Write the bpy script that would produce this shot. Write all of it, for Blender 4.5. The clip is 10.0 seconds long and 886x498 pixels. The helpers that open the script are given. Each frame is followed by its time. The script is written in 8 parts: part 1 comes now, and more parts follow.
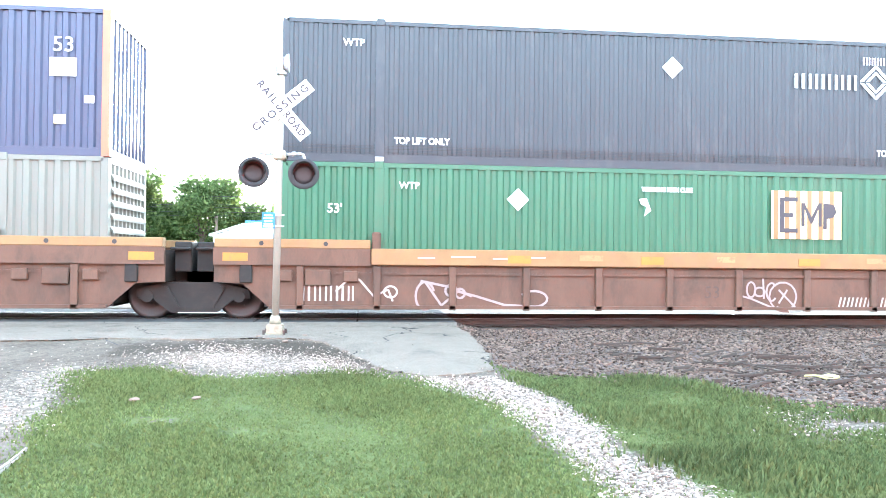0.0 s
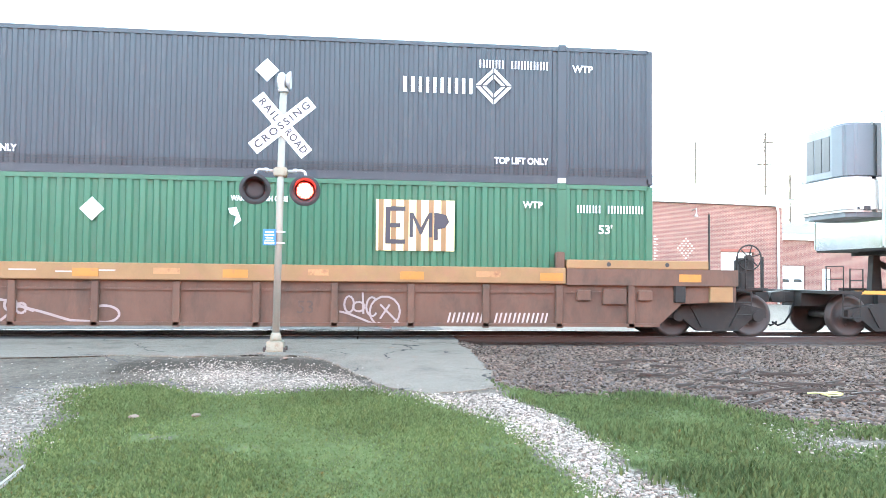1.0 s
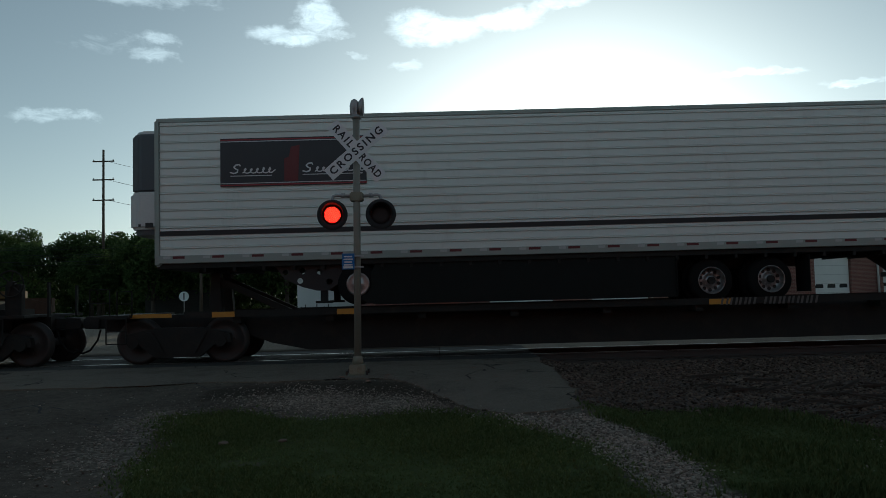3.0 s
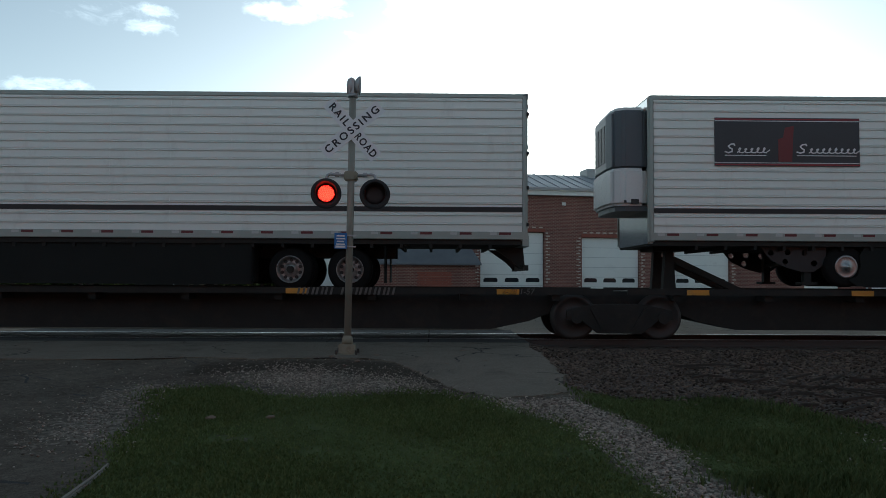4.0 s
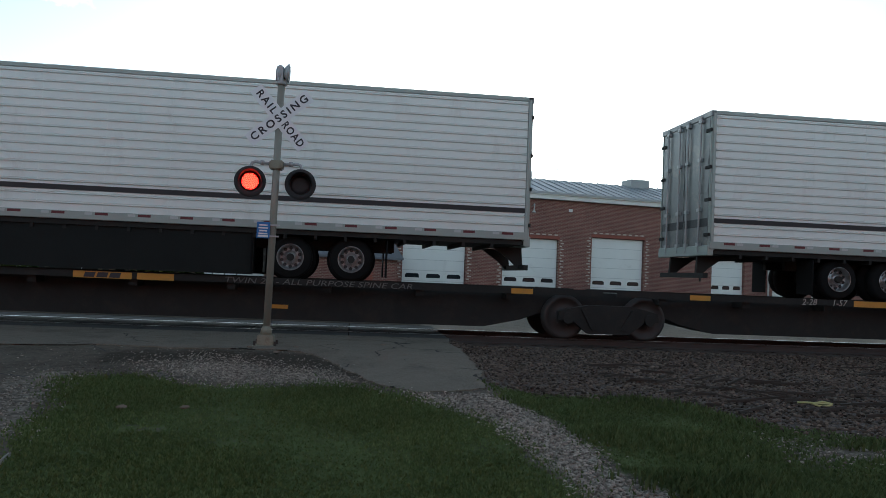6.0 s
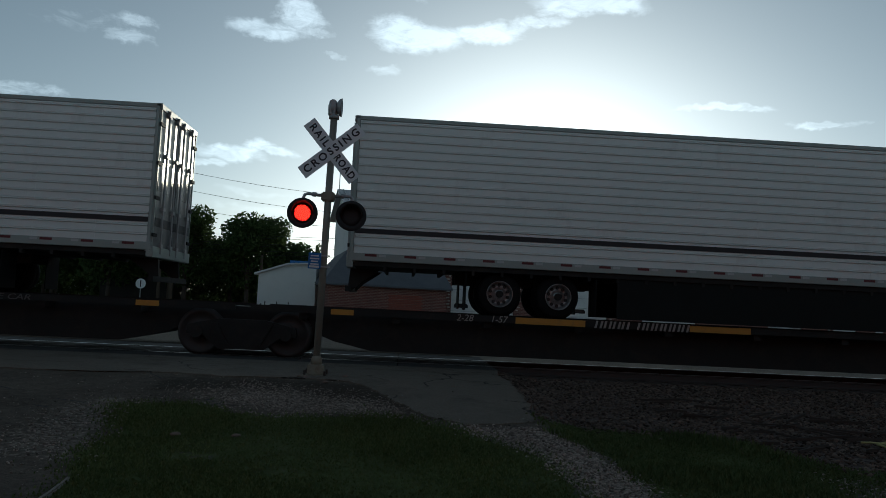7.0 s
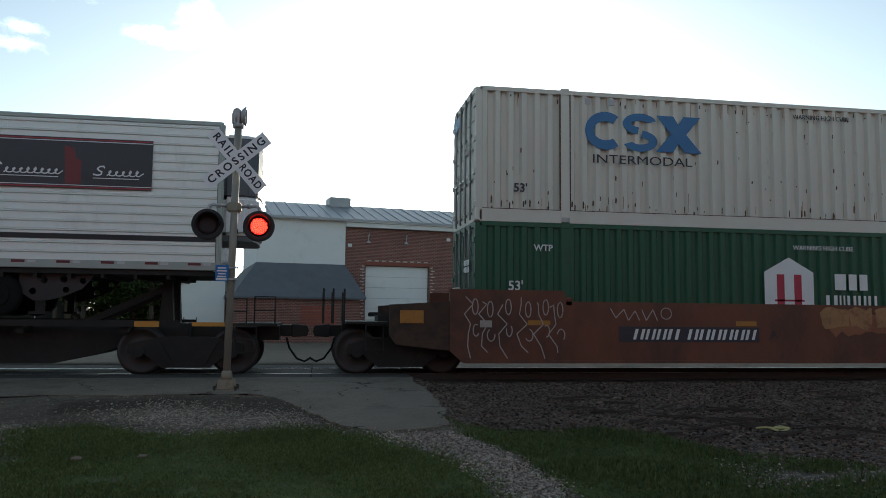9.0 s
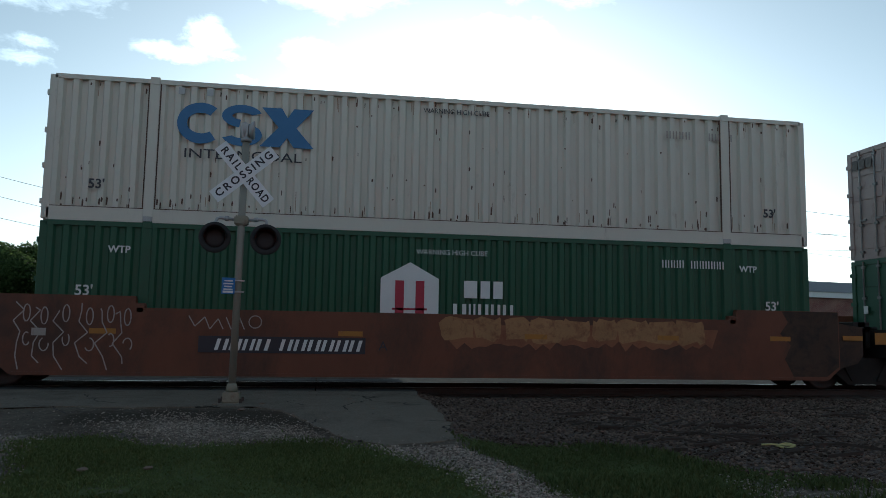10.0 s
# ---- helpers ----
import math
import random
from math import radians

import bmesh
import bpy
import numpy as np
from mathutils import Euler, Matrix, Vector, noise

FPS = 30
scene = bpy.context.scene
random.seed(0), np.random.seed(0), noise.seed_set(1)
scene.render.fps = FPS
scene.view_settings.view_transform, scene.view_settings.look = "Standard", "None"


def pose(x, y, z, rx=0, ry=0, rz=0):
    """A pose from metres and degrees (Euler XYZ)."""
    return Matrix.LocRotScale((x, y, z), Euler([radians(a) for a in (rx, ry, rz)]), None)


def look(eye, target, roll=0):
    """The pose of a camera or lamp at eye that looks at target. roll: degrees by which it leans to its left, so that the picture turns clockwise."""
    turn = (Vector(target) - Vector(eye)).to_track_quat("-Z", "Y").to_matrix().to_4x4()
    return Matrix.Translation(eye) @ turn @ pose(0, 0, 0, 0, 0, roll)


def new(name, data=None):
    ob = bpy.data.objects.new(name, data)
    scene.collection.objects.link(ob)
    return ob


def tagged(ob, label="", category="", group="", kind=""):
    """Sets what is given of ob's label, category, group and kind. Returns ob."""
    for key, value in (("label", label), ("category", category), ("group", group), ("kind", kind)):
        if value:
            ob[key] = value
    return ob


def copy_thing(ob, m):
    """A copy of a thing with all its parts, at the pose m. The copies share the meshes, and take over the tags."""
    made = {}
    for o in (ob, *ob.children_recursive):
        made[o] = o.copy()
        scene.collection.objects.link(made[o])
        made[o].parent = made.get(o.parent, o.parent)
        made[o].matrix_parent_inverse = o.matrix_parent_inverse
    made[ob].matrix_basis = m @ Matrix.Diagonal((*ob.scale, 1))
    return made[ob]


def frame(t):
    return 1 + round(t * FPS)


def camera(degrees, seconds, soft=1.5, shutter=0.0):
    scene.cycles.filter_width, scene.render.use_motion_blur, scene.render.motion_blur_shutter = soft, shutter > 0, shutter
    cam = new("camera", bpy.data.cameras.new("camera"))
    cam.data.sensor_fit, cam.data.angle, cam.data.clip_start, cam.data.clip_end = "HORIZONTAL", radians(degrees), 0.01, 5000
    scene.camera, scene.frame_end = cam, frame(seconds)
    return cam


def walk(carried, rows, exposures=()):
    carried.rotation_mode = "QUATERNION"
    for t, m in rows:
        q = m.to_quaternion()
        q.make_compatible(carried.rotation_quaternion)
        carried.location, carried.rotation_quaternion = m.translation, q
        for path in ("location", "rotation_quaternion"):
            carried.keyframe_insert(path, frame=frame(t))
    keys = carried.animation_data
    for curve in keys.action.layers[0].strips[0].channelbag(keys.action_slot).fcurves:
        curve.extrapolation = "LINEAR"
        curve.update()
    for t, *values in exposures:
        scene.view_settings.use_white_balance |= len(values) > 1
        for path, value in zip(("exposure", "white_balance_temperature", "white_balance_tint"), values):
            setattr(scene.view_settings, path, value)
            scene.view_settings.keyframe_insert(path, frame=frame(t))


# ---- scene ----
cam = camera(60.9, 10.0, soft=0.85)
PATH = [
    (0, (1.397, -16.6, 1.268), (1.609, -14.611, 1.293), 0.6),
    (0.5, (1.396, -16.58, 1.261), (1.615, -14.592, 1.293), 0.9),
    (1, (1.396, -16.589, 1.253), (1.605, -14.601, 1.325), 0.6),
    (1.5, (1.397, -16.537, 1.262), (1.493, -14.542, 1.367), 0.2),
    (1.8, (1.394, -16.517, 1.27), (1.403, -14.523, 1.417), -0.8),
    (2, (1.398, -16.514, 1.272), (1.39, -14.521, 1.44), -1.7),
    (2.5, (1.415, -16.528, 1.276), (1.416, -14.534, 1.428), -2.0),
    (4, (1.395, -16.501, 1.25), (1.42, -14.503, 1.328), 0.3),
    (4.5, (1.359, -16.499, 1.235), (1.411, -14.502, 1.32), 0.7),
    (5, (1.336, -16.506, 1.228), (1.47, -14.511, 1.287), 1.3),
    (6.5, (1.357, -16.555, 1.258), (1.598, -14.571, 1.346), 2.5),
    (7, (1.355, -16.568, 1.261), (1.453, -14.576, 1.405), 2.8),
    (7.5, (1.372, -16.596, 1.261), (1.603, -14.612, 1.369), -2.5),
    (8, (1.406, -16.602, 1.26), (1.776, -14.643, 1.416), -0.3),
    (8.5, (1.405, -16.585, 1.245), (1.748, -14.62, 1.399), 0.8),
    (9, (1.385, -16.605, 1.24), (1.711, -14.64, 1.412), 0.6),
    (9.5, (1.367, -16.626, 1.235), (1.678, -14.663, 1.454), 0.9),
    (10, (1.356, -16.645, 1.228), (1.67, -14.681, 1.439), 1.0),
]

EXPOSURE = [   # seconds, stops, kelvin, tint
    (0.0, 5.1, 5900, 9), (0.5, 5.1, 5900, 9), (1.0, 4.65, 5900, 8), (1.2, 4.05, 5950, 7), (1.5, 2.65, 6000, 5), (1.8, 0.95, 5700, 4),
    (2.0, -0.35, 5600, -1), (2.5, -0.65, 5680, -3), (2.7, -0.6, 5680, -3), (4.0, 0.36, 5750, 3), (4.5, 0.85, 5850, 4), (5.0, 1.3, 6000, 5),
    (6.5, 0.32, 5600, 4), (7.0, -0.75, 5550, 1), (7.5, -0.4, 5500, 3), (8.0, 0.05, 5500, 1), (8.5, -0.52, 5500, 3),
    (9.0, 0.65, 5800, 4), (9.5, 0.85, 5850, 4), (10.0, 0.35, 5500, 1),
]
walk(cam, [(t, look(eye, target, roll)) for t, eye, target, roll in PATH], EXPOSURE)

# ---- sky, sun ----
SUN_AZ, SUN_EL = 10.5, 8.0          # degrees to the right of +y, and up


def direction(az, el):
    a, e = radians(az), radians(el)
    return Vector((math.sin(a) * math.cos(e), math.cos(a) * math.cos(e), math.sin(e)))


def link(tree, a, b):
    tree.links.new(a, b)


def add_node(tree, kind, **inputs):
    n = tree.nodes.new(kind)
    for key, value in inputs.items():
        n.inputs[key.replace("_", " ")].default_value = value
    return n


def maths(tree, op, a, b=None, clamp=False):
    n = tree.nodes.new("ShaderNodeMath")
    n.operation, n.use_clamp = op, clamp
    for i, v in enumerate((a, b)):
        if v is None:
            continue
        if isinstance(v, (int, float)):
            n.inputs[i].default_value = v
        else:
            link(tree, v, n.inputs[i])
    return n.outputs[0]


def build_world():
    world = bpy.data.worlds.new("sky")
    scene.world = world
    world.use_nodes = True
    nt = world.node_tree
    nt.nodes.clear()
    sky = nt.nodes.new("ShaderNodeTexSky")
    sky.sky_type, sky.sun_disc = "NISHITA", False
    sky.sun_elevation, sky.sun_rotation = radians(SUN_EL), radians(SUN_AZ)
    sky.air_density, sky.dust_density, sky.ozone_density = 1.0, 0.9, 1.2
    coord = nt.nodes.new("ShaderNodeTexCoord")
    # wispy evening clouds: soft lobes in the sky, broken up by noise
    lobes = [(0.1, 19.8, 4.1, 1.46, 1), (5.1, 20.5, 3.6, 0.94, 1), (9.7, 21.0, 3.0, 0.60, 0.8), (13.1, 22.1, 4.7, 1.03, 0.9), (-11.5, 19.5, 3.2, 0.77, 0.9), (-9.1, 20.7, 1.8, 1.20, 0.9),
             (-8.4, 19.6, 1.2, 0.43, 0.7), (-21.0, 17.0, 1.7, 0.69, 0.65), (-20.7, 18.2, 1.8, 0.56, 0.65), (-23.8, 17.7, 3.4, 0.86, 0.4), (-27.0, 12.7, 3.4, 0.60, 0.65), (-13.7, 10.1, 3.9, 0.73, 0.9),
             (-10.5, 10.8, 3.2, 0.52, 0.9), (-15.6, 9.3, 2.1, 0.43, 0.8), (-2.8, 17.4, 1.8, 0.39, 0.6), (-7.2, 18.0, 1.3, 0.21, 0.55), (23.3, 14.4, 3.2, 0.39, 0.75), (29.0, 13.2, 2.8, 0.34, 0.75),
             (-11.5, 7.3, 3.9, 0.34, 0.5), (-11.8, 6.2, 3.9, 0.34, 0.5), (-20.4, 21.3, 5.6, 1.12, 0.6), (-2.0, 24.5, 8.6, 1.72, 0.8), (18.8, 24.9, 6.9, 1.29, 0.7)]
    noise_a = add_node(nt, "ShaderNodeTexNoise", Scale=20.0, Detail=9.0, Roughness=0.68, Distortion=0.8)
    swirl = add_node(nt, "ShaderNodeTexNoise", Scale=9.0, Detail=6.0, Roughness=0.6)
    link(nt, coord.outputs["Generated"], swirl.inputs["Vector"])
    centred = nt.nodes.new("ShaderNodeVectorMath")
    centred.operation = "SUBTRACT"
    centred.inputs[1].default_value = (0.5, 0.5, 0.5)
    link(nt, swirl.outputs["Color"], centred.inputs[0])
    warped = nt.nodes.new("ShaderNodeVectorMath")
    warped.operation = "MULTIPLY_ADD"
    warped.inputs[1].default_value = (0.12, 0.12, 0.06)
    link(nt, centred.outputs[0], warped.inputs[0])
    link(nt, coord.outputs["Generated"], warped.inputs[2])
    stretch = add_node(nt, "ShaderNodeMapping")
    stretch.inputs["Scale"].default_value = (1.4, 1.4, 4.0)
    link(nt, coord.outputs["Generated"], stretch.inputs["Vector"])
    link(nt, stretch.outputs[0], noise_a.inputs["Vector"])
    total = None
    for az, el, w, h, s in lobes:
        d = direction(az, el)
        right = Vector((math.cos(radians(az)), -math.sin(radians(az)), 0))
        up = right.cross(d)
        terms = []
        for axis, size in ((right, w), (up, h)):
            dot = nt.nodes.new("ShaderNodeVectorMath")
            dot.operation = "DOT_PRODUCT"
            dot.inputs[1].default_value = axis
            link(nt, warped.outputs[0], dot.inputs[0])
            off = maths(nt, "SUBTRACT", dot.outputs["Value"], axis.dot(d))
            q = maths(nt, "DIVIDE", off, math.sin(radians(size)))
            terms.append(maths(nt, "MULTIPLY", q, q))
        r2 = maths(nt, "ADD", terms[0], terms[1])
        ahead = nt.nodes.new("ShaderNodeVectorMath")
        ahead.operation = "DOT_PRODUCT"
        ahead.inputs[1].default_value = d
        link(nt, coord.outputs["Generated"], ahead.inputs[0])
        lobe = maths(nt, "MULTIPLY", maths(nt, "SUBTRACT", 1.3, r2, True), s)
        lobe = maths(nt, "MULTIPLY", lobe, maths(nt, "GREATER_THAN", ahead.outputs["Value"], 0.5))
        total = lobe if total is None else maths(nt, "MAXIMUM", total, lobe)
    grain = maths(nt, "SUBTRACT", maths(nt, "MULTIPLY", noise_a.outputs["Fac"], 2.1), 0.92)
    cover = maths(nt, "SUBTRACT", maths(nt, "ADD", maths(nt, "MULTIPLY", total, 1.1), grain), 0.42, True)
    cover = maths(nt, "MULTIPLY", maths(nt, "MULTIPLY", cover, total), 1.25, True)
    tint = nt.nodes.new("ShaderNodeMix")
    tint.data_type, tint.blend_type = "RGBA", "MIX"
    bright = nt.nodes.new("ShaderNodeMix")
    bright.data_type, bright.blend_type = "RGBA", "ADD"
    bright.inputs[0].default_value = 1.0
    bright.inputs[7].default_value = (5.5, 5.3, 4.9, 1)
    link(nt, sky.outputs[0], bright.inputs[6])
    link(nt, cover, tint.inputs[0])
    link(nt, sky.outputs[0], tint.inputs[6])
    link(nt, bright.outputs[2], tint.inputs[7])
    bg = add_node(nt, "ShaderNodeBackground", Strength=0.14)
    # thin high haze takes half of the colour out of the sky
    pale = nt.nodes.new("ShaderNodeMix")
    pale.data_type, pale.blend_type = "RGBA", "ADD"
    pale.inputs[0].default_value = 1.0
    pale.inputs[7].default_value = (0.11, 0.15, 0.135, 1)
    link(nt, tint.outputs[2], pale.inputs[6])
    grey = nt.nodes.new("ShaderNodeRGBToBW")
    link(nt, pale.outputs[2], grey.inputs[0])
    veil = nt.nodes.new("ShaderNodeVectorMath")
    veil.operation = "SCALE"
    veil.inputs[0].default_value = (0.89, 1.0, 1.07)
    link(nt, grey.outputs[0], veil.inputs["Scale"])
    haze = nt.nodes.new("ShaderNodeMix")
    haze.data_type = "RGBA"
    haze.inputs[0].default_value = 0.6
    link(nt, pale.outputs[2], haze.inputs[6])
    link(nt, veil.outputs[0], haze.inputs[7])
    link(nt, haze.outputs[2], bg.inputs["Color"])
    out = nt.nodes.new("ShaderNodeOutputWorld")
    link(nt, bg.outputs[0], out.inputs["Surface"])


build_world()
sun = new("sun", bpy.data.lights.new("sun", "SUN"))
sun.data.energy, sun.data.angle, sun.data.color = 2.4, radians(0.6), (1.0, 0.83, 0.6)
sun.matrix_world = look(direction(SUN_AZ, SUN_EL) * 50, (0, 0, 0))


# ---- materials ----
def material(name, color, rough=0.6, metal=0.0, vary=0.12, scale=6.0, dirt=None, dirt_amount=0.0, dirt_scale=2.0,
             bump=0.0, bump_scale=60.0, streak=1.0, coat=0.0, random_value=0.0, spec=0.5):
    """A painted or raw surface: base colour, broad and fine variation, stains of a second colour, fine relief."""
    m = bpy.data.materials.new(name)
    m.use_nodes = True
    nt = m.node_tree
    bsdf = nt.nodes["Principled BSDF"]
    coord = nt.nodes.new("ShaderNodeTexCoord")
    mp = nt.nodes.new("ShaderNodeMapping")
    mp.inputs["Scale"].default_value = (1, 1, streak)
    link(nt, coord.outputs["Object"], mp.inputs["Vector"])
    broad = add_node(nt, "ShaderNodeTexNoise", Scale=scale * 0.3, Detail=4.0, Roughness=0.6)
    fine = add_node(nt, "ShaderNodeTexNoise", Scale=scale * 5, Detail=5.0, Roughness=0.7)
    for n in (broad, fine):
        link(nt, mp.outputs[0], n.inputs["Vector"])
    both = maths(nt, "ADD", maths(nt, "MULTIPLY", broad.outputs["Fac"], 0.6), maths(nt, "MULTIPLY", fine.outputs["Fac"], 0.4))
    value = maths(nt, "ADD", maths(nt, "MULTIPLY", maths(nt, "SUBTRACT", both, 0.5), 4 * vary), 1.0)
    if random_value:
        info = nt.nodes.new("ShaderNodeObjectInfo")
        value = maths(nt, "MULTIPLY", value, maths(nt, "ADD", maths(nt, "MULTIPLY", info.outputs["Random"], 2 * random_value), 1 - random_value))
    hsv = nt.nodes.new("ShaderNodeHueSaturation")
    hsv.inputs["Color"].default_value = (*color, 1)
    link(nt, value, hsv.inputs["Value"])
    col = hsv.outputs[0]
    if dirt:
        spots = add_node(nt, "ShaderNodeTexNoise", Scale=dirt_scale, Detail=8.0, Roughness=0.72, Distortion=0.3)
        link(nt, mp.outputs[0], spots.inputs["Vector"])
        mask = maths(nt, "MULTIPLY", maths(nt, "SUBTRACT", spots.outputs["Fac"], 0.62 - 0.3 * dirt_amount), 6.0, True)
        mix = nt.nodes.new("ShaderNodeMix")
        mix.data_type = "RGBA"
        mix.inputs[7].default_value = (*dirt, 1)
        link(nt, maths(nt, "MULTIPLY", mask, min(1.0, 0.4 + dirt_amount)), mix.inputs[0])
        link(nt, col, mix.inputs[6])
        col = mix.outputs[2]
    link(nt, col, bsdf.inputs["Base Color"])
    r = maths(nt, "ADD", maths(nt, "MULTIPLY", maths(nt, "SUBTRACT", fine.outputs["Fac"], 0.5), 0.3), rough, True)
    link(nt, r, bsdf.inputs["Roughness"])
    bsdf.inputs["Metallic"].default_value = metal
    bsdf.inputs["Coat Weight"].default_value = coat
    bsdf.inputs["Specular IOR Level"].default_value = spec
    if bump:
        b = add_node(nt, "ShaderNodeBump", Strength=bump, Distance=0.01)
        bn = add_node(nt, "ShaderNodeTexNoise", Scale=bump_scale, Detail=4.0)
        link(nt, coord.outputs["Object"], bn.inputs["Vector"])
        link(nt, bn.outputs["Fac"], b.inputs["Height"])
        link(nt, b.outputs[0], bsdf.inputs["Normal"])
    return m


def glow(name, color, strength):
    m = bpy.data.materials.new(name)
    m.use_nodes = True
    b = m.node_tree.nodes["Principled BSDF"]
    b.inputs["Base Color"].default_value = (*color, 1)
    b.inputs["Emission Color"].default_value = (*color, 1)
    b.inputs["Emission Strength"].default_value = strength
    return m


